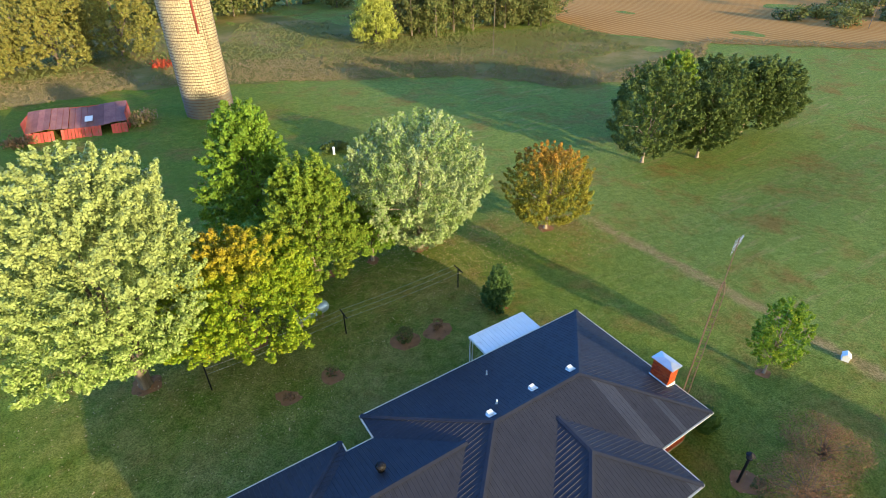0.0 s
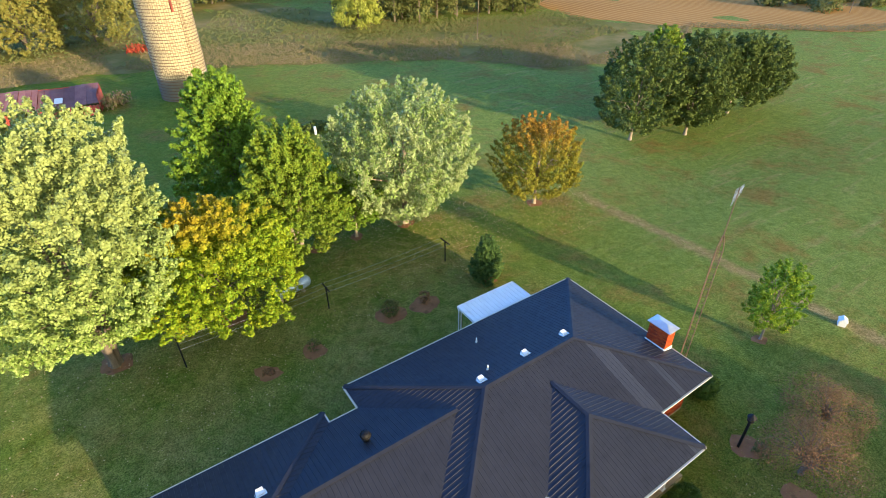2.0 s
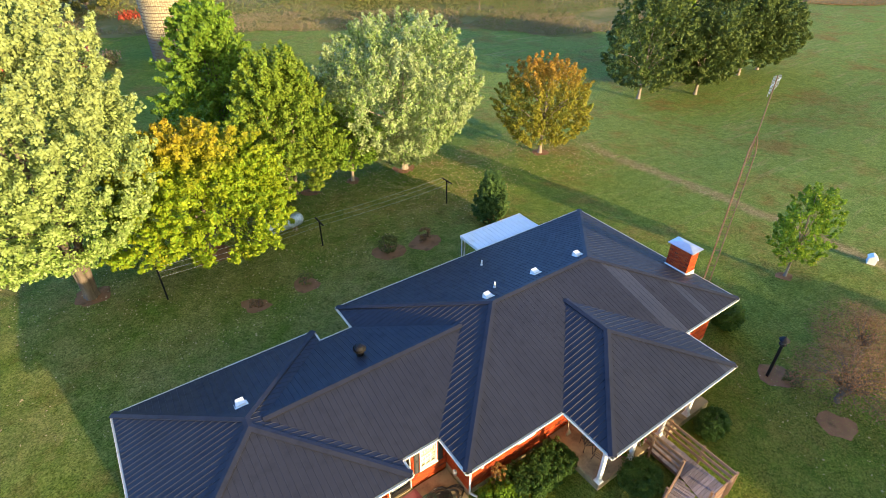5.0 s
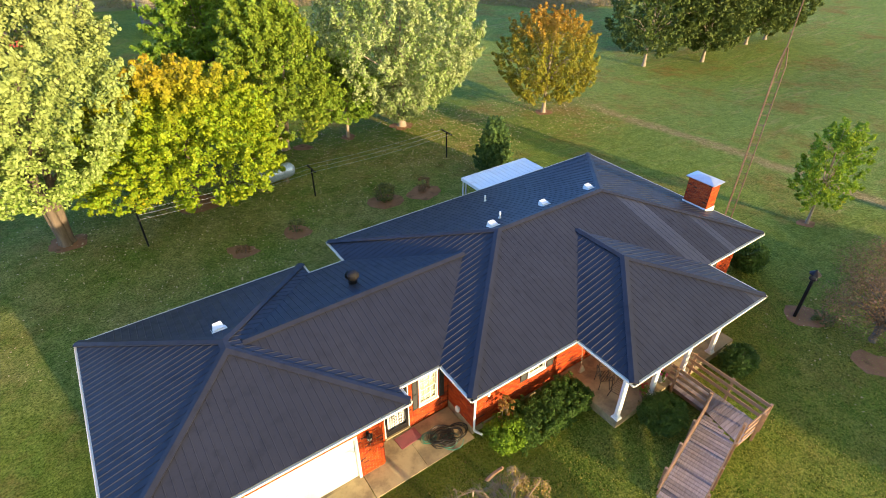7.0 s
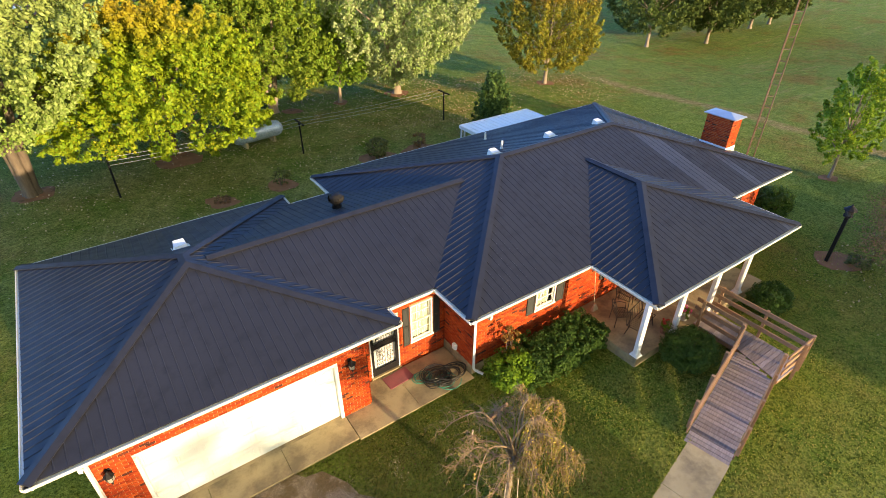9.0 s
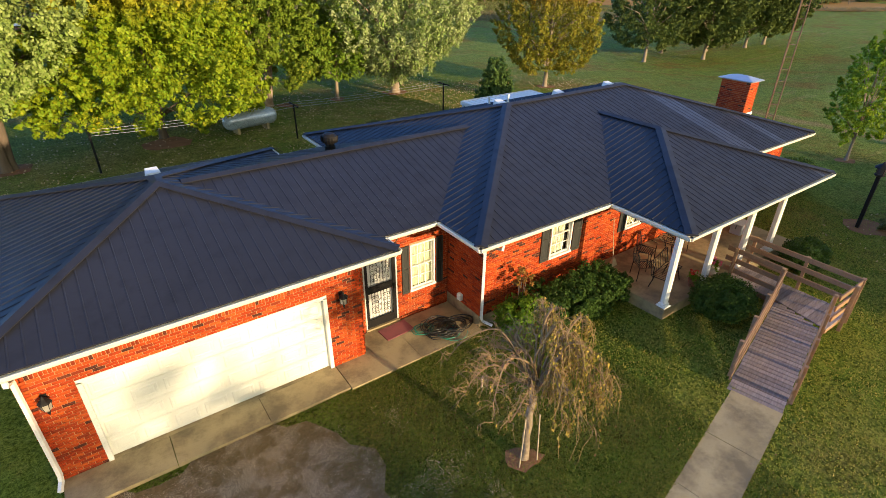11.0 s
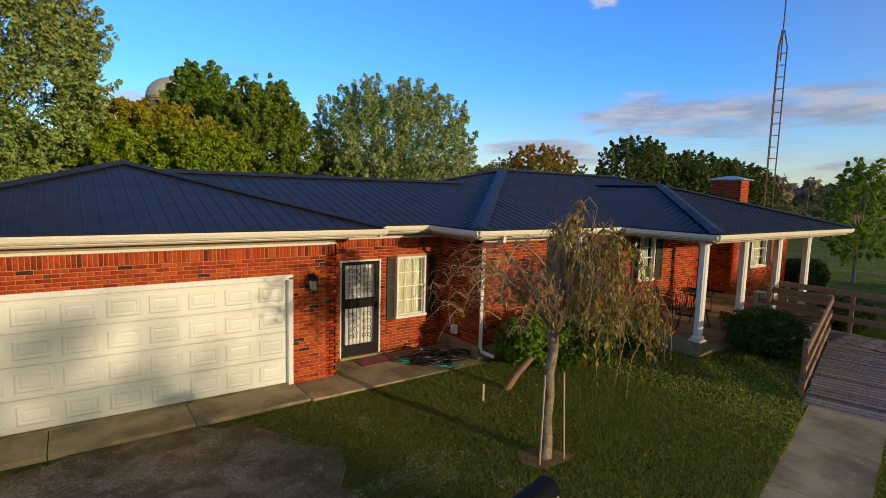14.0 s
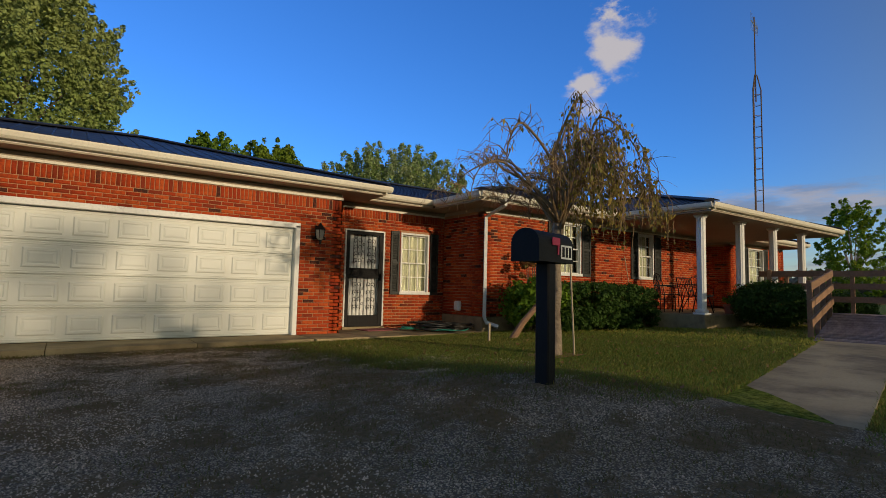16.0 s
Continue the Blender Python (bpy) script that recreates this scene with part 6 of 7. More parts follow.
def weeping_tree(x, y):
    rng = np.random.default_rng(7)
    t = thing("weeping_tree", x, y, gz(x, y), 0, "small staked weeping tree with thin brown hanging twigs", "tree")
    g = Geo()
    g.smooth = True
    g.tube([(0, 0, -0.1), (0.0, 0, 0.05), (0.02, 0, 0.3), (-0.01, 0.01, 0.6), (0.03, 0.0, 0.9), (0.01, 0.02, 1.2), (0.05, 0.0, 1.5), (0.05, 0.02, 1.75), (0.08, 0.02, 2.0)], [0.12, 0.09, 0.07, 0.075, 0.062, 0.07, 0.066, 0.078, 0.05], 12)
    part("trunk", g, MOTTLED, t)
    leaves, twigs = [], Geo()
    for k in range(23):
        a = 2 * math.pi * k / 23 + rng.uniform(-0.2, 0.2)
        leafy_side = math.cos(a + 0.55) > 0.1
        reach = rng.uniform(0.5, 1.2) if leafy_side else rng.uniform(0.7, 1.35)
        rise = rng.uniform(0.8, 1.42) if leafy_side else rng.uniform(0.5, 1.22)
        c, s = math.cos(a), math.sin(a)
        p0 = Vector((0.06 + 0.05 * c, 0.05 * s, rng.uniform(1.75, 2.1)))
        pts = [p0, p0 + Vector((c * reach * 0.3, s * reach * 0.3, rise * 0.6)), p0 + Vector((c * reach * 0.62, s * reach * 0.62, rise * 0.95)), p0 + Vector((c * reach * 0.95, s * reach * 0.95, rise * 0.7)),
               p0 + Vector((c * reach * 1.1, s * reach * 1.1, rise * 0.2))]
        pts = [pts[0]] + [q + Vector(rng.normal(0, 0.09, 3)) for q in pts[1:]]
        g = Geo()
        g.smooth = True
        pts = arc(pts, 4)
        g.tube(pts, list(np.linspace(0.028, 0.003, len(pts))), 6)
        part("limb", g, TWIG, t)
        for j in range(40 if leafy_side else 30):
            f = rng.uniform(0.25, 1.0) * (len(pts) - 1.001)
            i = int(f)
            p = pts[i].lerp(pts[i + 1], f - i)
            b = a + rng.normal(0, 0.9)
            d = Vector((math.cos(b), math.sin(b), 0))
            ln = rng.uniform(0.4, 1.0) * rng.uniform(0.5, 1.15) if leafy_side else rng.uniform(0.2, 0.75)
            q1 = p + d * 0.14 * ln + Vector((0, 0, 0.10 * ln))
            q2 = q1 + d * 0.16 * ln + Vector((0, 0, -0.28 * ln))
            q3 = q2 + d * 0.05 * ln + Vector((0, 0, -0.55 * ln))
            if not leafy_side:
                q1 = p + d * 0.22 * ln + Vector((0, 0, 0.20 * ln))
                q2 = q1 + d * 0.26 * ln + Vector((0, 0, 0.02 * ln))
                q3 = q2 + d * 0.14 * ln + Vector((0, 0, -0.26 * ln))
            q1, q2, q3 = (q + Vector(rng.normal(0, 0.05 * ln, 3)) for q in (q1, q2, q3))
            twigs.tube([p, q1, q2, q3], [0.007, 0.005, 0.004, 0.0025], 3, False)
            if rng.uniform() < 0.6:
                r1 = q1.lerp(q2, rng.uniform())
                r2 = r1 + Vector(rng.normal(0, 0.13, 3)) + Vector((0, 0, -0.12))
                twigs.tube([r1, r1.lerp(r2, 0.5) + Vector((0, 0, 0.03)), r2], [0.004, 0.003, 0.002], 3, False)
            for m in range(int(rng.integers(5, 15)) if leafy_side and rng.uniform() < 0.85 else int(rng.uniform() < 0.4)):
                h = rng.uniform(0, 1)
                w = q2.lerp(q3, h) if rng.uniform() < 0.75 else q1.lerp(q2, h)
                leaves.append((w.x + rng.normal(0, 0.02), w.y + rng.normal(0, 0.02), w.z))
    part("twig", twigs, TWIG, t)
    v = leaf_cloud(rng, np.array(leaves), np.full(len(leaves), 0.03), 1, 0.062, droop=2.0)
    part("foliage", quads("foliage", v), WEEP, t)
    for dx, dy in ((-0.24, -0.12), (0.16, -0.2)):
        part("stake", Geo().tube([(dx, dy, -0.1), (dx * 0.75, dy * 0.75, 1.25)], 0.014, 6), DRYWOOD, t, "thin wooden stake")
    return t


TWIG = surface("brown_twig", (0.30, 0.20, 0.105), (0.21, 0.135, 0.07), 4, 30, 0.9)
MOTTLED = surface("mottled_bark", (0.34, 0.27, 0.19), (0.11, 0.08, 0.055), 9, 30, 0.95, bump=0.9, dist=0.02)
WEEP = leafy("weeping_leaves", [(0.20, 0.16, 0.045), (0.32, 0.22, 0.06), (0.17, 0.16, 0.035), (0.40, 0.29, 0.06), (0.14, 0.16, 0.03)], patch=1.2)
DRYWOOD = surface("pale_wood", (0.50, 0.40, 0.26), (0.40, 0.31, 0.19), 4, 30, 0.8)
weeping_tree(5.35, 4.98)
thing_log = thing("stake", 5.9, 7.0, gz(5.9, 7.0), 0, "short pale marker stake in the grass", "stake")
part("shaft", Geo().cbox(-0.02, -0.015, -0.1, 0.02, 0.015, 0.32, 0.004), DRYWOOD, thing_log)
# a leaning dead trunk beside the bush
lt = thing("dead_trunk", 6.6, 7.2, gz(6.6, 7.2), 0, "bare reddish-brown leaning stump beside the wall", "stump")
part("trunk", Geo().tube([(0, 0, -0.05), (0.2, -0.1, 0.3), (0.42, -0.25, 0.62)], [0.07, 0.06, 0.05], 9), RAIL, lt)

# ---- mailbox ----
mb = thing("mailbox", 2.96, 2.92, gz(2.96, 2.92) - 0.02, -76, "black mailbox on a dark square post", "mailbox")
part("post", Geo().cbox(-0.06, -0.06, -0.1, 0.06, 0.06, 0.97, 0.012), BLACK, mb)
BW, BZ, YF, YB = 0.115, 0.97, -0.30, 0.24
prof = [(-BW, 0), (BW, 0)] + [(BW * math.cos(a), 0.135 + 0.11 * math.sin(a)) for a in np.linspace(0, math.pi, 13)]
g = Geo()
ra, rb = [(u, YF, BZ + h) for u, h in prof], [(u, YB, BZ + h) for u, h in prof]
m = len(prof)
for k in range(m):
    g.poly(ra[k], ra[(k + 1) % m], rb[(k + 1) % m], rb[k])
g.poly(*reversed(ra)).poly(*rb)
part("box", g, BLACK, mb)
g = Geo()
ra, rb = [(u * 1.06, YF - 0.018, BZ - 0.003 + h * 1.03) for u, h in prof], [(u * 1.06, YF - 0.001, BZ - 0.003 + h * 1.03) for u, h in prof]
for k in range(m):
    g.poly(ra[k], ra[(k + 1) % m], rb[(k + 1) % m], rb[k])
g.poly(*reversed(ra)).poly(*rb)
part("door", g, BLACK, mb)
part("flag", Geo().cbox(BW + 0.003, -0.12, BZ + 0.13, BW + 0.011, 0.0, BZ + 0.19, 0.002).box(BW + 0.003, -0.03, BZ + 0.06, BW + 0.009, -0.01, BZ + 0.13), plain("red_flag", (0.45, 0.02, 0.07), 0.5), mb, "red metal flag")
plate = part("number_plate", Geo().box(BW + 0.001, 0.03, BZ + 0.03, BW + 0.005, 0.21, BZ + 0.14), plain("plate_white", (0.75, 0.75, 0.72), 0.5), mb, "white plate with dark bars")
for k in range(3):
    part("bar", Geo().box(BW + 0.0055, 0.045 + 0.055 * k, BZ + 0.045, BW + 0.0075, 0.082 + 0.055 * k, BZ + 0.125), BLACK, plate)

# ---- lamp post with a lantern top ----
lp = thing("lamp_post", 22.72, 5.6, gz(22.72, 5.6) - 0.02, 0, "black lamp post with a lantern in a mulch bed", "lamp post")
part("pole", Geo().cbox(-0.06, -0.06, -0.1, 0.06, 0.06, 2.05, 0.012), BLACK, lp)
g = Geo().lathe([(0.05, 2.03), (0.14, 2.08), (0.18, 2.12), (0.16, 2.16)], 8)
part("cup", g, BLACK, lp)
for k in range(4):
    a = math.pi / 4 + k * math.pi / 2
    part("bar", Geo().tube([(0.14 * math.cos(a), 0.14 * math.sin(a), 2.14), (0.17 * math.cos(a), 0.17 * math.sin(a), 2.38)], 0.012, 4), BLACK, lp)
part("lantern_glass", Geo().lathe([(0.12, 2.15), (0.15, 2.37)], 8), surface("smoked_glass", (0.05, 0.05, 0.05), (0.08, 0.08, 0.08), 4, 30, 0.15), lp)
part("roof", Geo().lathe([(0.24, 2.37), (0.22, 2.41), (0.06, 2.53), (0.02, 2.60)], 8), BLACK, lp)

# ---- aerial mast beside the chimney ----
def mast(x, y):
    t = thing("aerial_mast", x, y, gz(x, y), 20, "tall rusty lattice mast with a television aerial", "mast")
    r, top = 0.19, 10.5
    legs = [(r * math.cos(a), r * math.sin(a)) for a in (0.5, 2.6, 4.7)]
    for lx, ly in legs:
        part("leg", Geo().tube([(lx, ly, -0.1), (lx, ly, top - 0.7), (lx * 0.25, ly * 0.25, top)], 0.025, 6), RUST, t)
    z, k = 0.4, 0
    while z < top - 0.7:
        for i in range(3):
            a, b = legs[i], legs[(i + 1) % 3]
            part("rung", Geo().tube([(a[0], a[1], z), (b[0], b[1], z)], 0.011, 4), RUST, t)
        z += 0.46
        k += 1
    part("pole", Geo().tube([(0, 0, top - 1.2), (0, 0, 13.1)], 0.025, 6), RUST, t)
    aerial = part("aerial", Geo().tube([(-0.55, 0.1, 12.75), (0.75, -0.1, 12.85)], 0.018, 5), GALV, t, "grey metal aerial")
    for k in range(7):
        xx = -0.5 + k * 0.19
        ln = 0.42 - 0.03 * k
        part("element", Geo().tube([(xx, 0.09 - 0.028 * k, 12.76 - ln), (xx, 0.09 - 0.028 * k, 12.76 + ln)], 0.012, 4), GALV, aerial)
    return t


mast(23.5, 10.15)

# ---- patio cover behind the house ----
pc = thing("patio_cover", 17.7, 19.6, gz(17.7, 19.6), 0, "flat white patio cover on thin posts behind the house", "awning")
dz = -gz(17.7, 19.6)
g = Geo()
for k in range(15):
    x = -2.2 + k * 0.3
    part("roof_panel", Geo().cbox(x, -1.05, dz + 2.60, x + 0.294, 1.12, dz + 2.645, 0.008).box(x + 0.28, -1.05, dz + 2.645, x + 0.30, 1.12, dz + 2.665), WHITE, pc)
part("fascia", Geo().cbox(-2.22, 1.12, dz + 2.50, 2.32, 1.16, dz + 2.68, 0.006), WHITE, pc)
part("fascia", Geo().cbox(-2.24, -1.05, dz + 2.50, -2.205, 1.16, dz + 2.68, 0.006), WHITE, pc)
part("fascia", Geo().cbox(2.305, -1.05, dz + 2.50, 2.34, 1.16, dz + 2.68, 0.006), WHITE, pc)
for x in (-2.15, -1.95, 0.1, 2.2):
    part("post", Geo().cbox(x - 0.035, 1.03, -0.2, x + 0.035, 1.10, dz + 2.6, 0.006), WHITE, pc)
patch("patio", [(15.4, 18.1), (20.0, 18.1), (20.0, 20.9), (15.4, 20.9)], CONCRETE, 0.05, 0.5, 0.02, 77, "small concrete patio under the cover", "patio")

# ---- clothes line ----
cl = thing("clothes_line", 10.1, 28.6, gz(10.1, 28.6), 0.7, "clothes line of sagging wires on dark posts", "clothes line")
ends = (-9.9, -0.2, 9.95)
for x in ends:
    zt = gz(10.1 + x, 28.6) - gz(10.1, 28.6)
    post_ob = part("post", Geo().tube([(x, 0, zt - 0.2), (x, 0, zt + 1.95)], 0.05, 8), BLACK, cl)
    part("crossbar", Geo().cbox(x - 0.04, -0.62, zt + 1.86, x + 0.04, 0.62, zt + 1.94, 0.008), BLACK, post_ob)
for v in (-0.55, 0.0, 0.55):
    for a, b in zip(ends, ends[1:]):
        pts = []
        for k in range(9):
            f = k / 8
            x = a + (b - a) * f
            pts.append((x, v, gz(10.1 + x, 28.6) - gz(10.1, 28.6) + 1.93 - 0.5 * f * (1 - f)))
        part("wire", Geo().tube(pts, 0.007, 4), GALV, cl)

# ---- propane tank ----
tk = thing("propane_tank", 8.25, 31.55, gz(8.25, 31.55), 8, "grey horizontal propane tank on low feet", "tank")
prof = [(0.03, -1.62), (0.22, -1.58), (0.38, -1.46), (0.46, -1.28), (0.48, -1.15), (0.48, 1.15), (0.46, 1.28), (0.38, 1.46), (0.22, 1.58), (0.03, 1.62)]
g = Geo().lathe(prof, 22)
g.smooth = True
g.v = [(z, x, y + 0.72) for x, y, z in g.v]
TANK = surface("tank_paint", (0.42, 0.52, 0.66), (0.36, 0.46, 0.58), 1, 20, 0.28, 0.35, stain=(0.40, 0.38, 0.34), stain_scale=1.5, stain_at=(0.6, 0.8))
part("tank", g, TANK, tk)
for x in (-0.9, 0.9):
    part("foot", Geo().cbox(x - 0.08, -0.36, -0.1, x + 0.08, 0.36, 0.36, 0.02), CONCRETE, tk)
part("valve_dome", Geo().lathe([(0.15, 1.16), (0.15, 1.30), (0.10, 1.37), (0.02, 1.39)], 14), TANK, tk)

# ---- silo ----
def stave_material():
    m, n, l, bsdf = nodes_of("silo_staves")
    tc = n.new("ShaderNodeTexCoord")
    sep = n.new("ShaderNodeSeparateXYZ")
    l.new(tc.outputs["Object"], sep.inputs[0])
    col = mix_colour(n, l, spread(n, l, noise_node(n, l, 0.5, 5), 0.35, 0.7), (0.46, 0.38, 0.235), (0.37, 0.305, 0.185))
    col = mix_colour(n, l, spread(n, l, noise_node(n, l, 1.2, 5, 0.6, stretch=(2, 2, 0.12)), 0.5, 0.75), col, (0.33, 0.25, 0.16))
    zz = n.new("ShaderNodeMath")
    zz.operation = "MULTIPLY_ADD"
    l.new(noise_node(n, l, 0.6, 4), zz.inputs[0])
    zz.inputs[1].default_value = 0.6
    l.new(sep.outputs[2], zz.inputs[2])
    col = mix_colour(n, l, spread(n, l, zz.outputs[0], 3.55, 3.45), col, (0.15, 0.135, 0.115))
    rnd = n.new("ShaderNodeNewGeometry").outputs["Random Per Island"]
    col = mix_colour(n, l, spread(n, l, rnd, 0.5, 1.6), col, (0.20, 0.18, 0.13))
    l.new(col, bsdf.inputs["Base Color"])
    bsdf.inputs["Roughness"].default_value = 0.9
    return m


SX, SY = 13.3, 88.2
silo = thing("silo", SX, SY, gz(SX, SY), 0, "tall pale concrete stave silo with a domed cap", "silo")
R, SH = 3.55, 17.0
g = Geo()
NS = 72
row, k = -0.5, 0
while row < SH:
    hgt = min(0.76, SH - row)
    for j in range(NS):
        a0, a1 = 2 * math.pi * (j + 0.11) / NS, 2 * math.pi * (j + 0.89) / NS
        b = row + (0.38 if j % 2 else 0)
        t = min(b + 0.68, SH)
        if b < SH - 0.05:
            g.poly((R * math.cos(a0), R * math.sin(a0), b), (R * math.cos(a1), R * math.sin(a1), b), (R * math.cos(a1), R * math.sin(a1), t), (R * math.cos(a0), R * math.sin(a0), t))
    row += 0.77
tagged(part("stave_wall", g, stave_material(), silo), kind="stuff")
part("core", Geo().lathe([(R - 0.03, -0.5), (R - 0.03, SH)], 48), surface("silo_joint", (0.20, 0.16, 0.10), (0.15, 0.12, 0.08), 1, 10, 0.95), silo)
HOOP = Geo().tube([(R * math.cos(a) * 1.003, R * math.sin(a) * 1.003, 0) for a in np.linspace(0, 2 * math.pi, 49)], 0.055, 4).mesh("hoop")
HOOP.materials.append(RUST)
for k in range(38):
    h = part("hoop", HOOP, None, silo)
    h.location = (0, 0, 0.3 + k * 0.44)
prof = [(R * 1.01 * math.cos(a), SH + R * 0.85 * math.sin(a)) for a in np.linspace(0, 1.5, 9)]
g = Geo().lathe(prof, 32)
part("dome", g, surface("dome_metal", (0.50, 0.46, 0.36), (0.42, 0.38, 0.30), 1, 10, 0.6, 0.2), silo, "weathered metal dome")
ca = math.atan2(-1, -0.15) + 0.55
lx, ly = math.cos(ca), math.sin(ca)
sx, sy = -ly, lx
for s in (-0.2, 0.2):
    part("ladder_rail", Geo().tube([(lx * (R + 0.12) + sx * s, ly * (R + 0.12) + sy * s, 1.6), (lx * (R + 0.12) + sx * s, ly * (R + 0.12) + sy * s, SH)], 0.03, 4), RUST, silo)
for k in range(45):
    z = 1.7 + k * 0.34
    part("ladder_rung", Geo().tube([(lx * (R + 0.12) + sx * -0.2, ly * (R + 0.12) + sy * -0.2, z), (lx * (R + 0.12) + sx * 0.2, ly * (R + 0.12) + sy * 0.2, z)], 0.02, 4), RUST, silo)
ca2 = ca - 0.28
g = Geo()
for k in range(2):
    a, b = ca2 - 0.035, ca2 + 0.035
    z0, z1 = 12.2, SH
    g.hexa([(r * math.cos(q), r * math.sin(q), z) for z in (z0, z1) for r, q in ((R, a), (R + 0.25, a), (R + 0.25, b), (R, b))])
part("chute", g, surface("red_chute", (0.34, 0.05, 0.03), (0.26, 0.05, 0.04), 1, 10, 0.7), silo, "faded red metal chute")

# ---- collapsed red shed ----
shed = thing("shed", -4.3, 90.5, gz(-4.3, 90.5), -11, "collapsed red wooden shed with a rusty metal roof", "shed")
REDWOOD = surface("faded_red_wood", (0.48, 0.075, 0.045), (0.36, 0.06, 0.04), 1.5, 8, 0.85, stain=(0.28, 0.16, 0.12), stain_scale=0.8, stain_at=(0.55, 0.75), vary=0.35)
RUSTROOF = surface("rusty_roof", (0.17, 0.065, 0.058), (0.25, 0.115, 0.095), 0.8, 6, 0.7, 0.1, stain=(0.14, 0.09, 0.085), stain_scale=0.6, vary=0.3)
jig = random.Random(9)
for k in range(17):
    x = -6.3 + k * 0.75
    sag = 0.25 * math.sin(k * 0.5) + jig.uniform(-0.05, 0.05)
    zt, zb = 2.75 + sag * 0.5, 1.15 + sag
    g = Geo()
    g.hexa([(x, -2.3, zb), (x + 0.73, -2.3, zb), (x + 0.73, 2.6, zt), (x, 2.6, zt), (x, -2.3, zb + 0.04), (x + 0.73, -2.3, zb + 0.04), (x + 0.73, 2.6, zt + 0.04), (x, 2.6, zt + 0.04)])
    part("roof_sheet", g, RUSTROOF, shed)
for k in range(30):
    x = -6.2 + k * 0.42
    if 21 < k < 25 or k in (8, 9):
        continue
    lean = jig.uniform(0.7, 1.1)
    g = Geo()
    g.hexa([(x, -2.4 - lean, 0.02), (x + 0.38, -2.4 - lean, 0.02), (x + 0.38, -2.36 - lean, 0.06), (x, -2.36 - lean, 0.06), (x, -2.34, 1.1), (x + 0.38, -2.34, 1.1), (x + 0.38, -2.3, 1.14), (x, -2.3, 1.14)])
    part("plank", g, REDWOOD, shed)
for k in range(9):
    z = 0.1 + k * 0.28
    part("plank", Geo().box(-6.33, -2.2, z, -6.28, 2.5, z + 0.25), REDWOOD, shed)
    part("plank", Geo().box(6.43, -2.2, z, 6.48, 2.5, z + 0.25), REDWOOD, shed)
for k in range(10):
    z = 0.05 + k * 0.27
    part("plank", Geo().box(-6.28, 2.5, z, 6.43, 2.55, z + 0.25), REDWOOD, shed)
part("patch_sheet", Geo().hexa([(1.0, -1.3, 1.60), (2.0, -1.3, 1.60), (2.0, -0.1, 1.99), (1.0, -0.1, 1.99), (1.0, -1.3, 1.63), (2.0, -1.3, 1.63), (2.0, -0.1, 2.02), (1.0, -0.1, 2.02)]), WHITE, shed, "white patch sheet on the roof")
brush("weeds", [(-13.5, 88.5), (-11.5, 86.5)], 3, 60, "brown weeds beside the collapsed shed", 25, 1.1, 0.4, BROWN)
brush("weeds", [(3, 87), (5.5, 90)], 3, 90, "green and brown weeds beside the collapsed shed", 26, 1.5, 0.4)

# ---- small things on the grass ----
wb = thing("well_house", 37.85, 7.05, gz(37.85, 7.05), 25, "small white gabled box on the lawn", "box")
part("body", Geo().cbox(-0.25, -0.23, -0.05, 0.25, 0.23, 0.42, 0.01), WHITE, wb)
part("roof", Geo().hexa([(-0.29, -0.28, 0.40), (0.29, -0.28, 0.40), (0.29, 0.28, 0.40), (-0.29, 0.28, 0.40), (-0.27, -0.02, 0.62), (0.27, -0.02, 0.62), (0.27, 0.02, 0.62), (-0.27, 0.02, 0.62)]), WHITE, wb)
ms = thing("marker_post", 22.6, 60.9, gz(22.6, 60.9), 0, "short white marker post in the pasture", "post")
part("shaft", Geo().cbox(-0.14, -0.14, -0.1, 0.14, 0.14, 1.0, 0.02), WHITE, ms)
for k, (x, y, h) in enumerate(((72.0, 92.0, 13.5), (165.0, 60.0, 10.0), (215.0, 78.0, 10.0))):
    up = thing("utility_pole", x, y, gz(x, y), 20 * k, "thin wooden utility pole far off", "pole", "utility poles")
    part("pole", Geo().tube([(0, 0, -0.3), (0, 0, h)], [0.10, 0.06], 6), BARK, up)
    part("crossbar", Geo().cbox(-1.1, -0.06, h - 0.9, 1.1, 0.06, h - 0.75, 0.01), BARK, up)

# ---- lamps on the garage wall ----
def wall_lantern(x, z):
    t = thing("wall_lantern", x, GW - 0.014, z, 0, "black wall lantern with clear glass on the brick", "lamp", "garage wall lanterns")
    part("backplate", Geo().cbox(-0.05, -0.02, -0.14, 0.05, 0.0, 0.12, 0.006), BLACK, t)
    part("arm", Geo().tube([(0, -0.02, 0.06), (0, -0.09, 0.12), (0, -0.14, 0.10)], 0.011, 6), BLACK, t)
    g = Geo().lathe([(0.035, -0.16), (0.075, -0.12), (0.095, 0.03)], 6, 0, -0.14, False)
    part("glass", g, surface("lantern_glass", (0.35, 0.33, 0.28), (0.28, 0.26, 0.22), 4, 30, 0.12), t)
    part("roof", Geo().lathe([(0.115, 0.03), (0.10, 0.06), (0.04, 0.12), (0.012, 0.17)], 6, 0, -0.14), BLACK, t)
    part("finial", Geo().lathe([(0.006, -0.26), (0.022, -0.22), (0.036, -0.16)], 6, 0, -0.14), BLACK, t)
    for k in range(6):
        a = k * math.pi / 3
        part("bar", Geo().tube([(0.076 * math.cos(a), -0.14 + 0.076 * math.sin(a), -0.12), (0.097 * math.cos(a), -0.14 + 0.097 * math.sin(a), 0.03)], 0.006, 4), BLACK, t)


wall_lantern(3.74, 2.04)
wall_lantern(-1.86, 2.02)

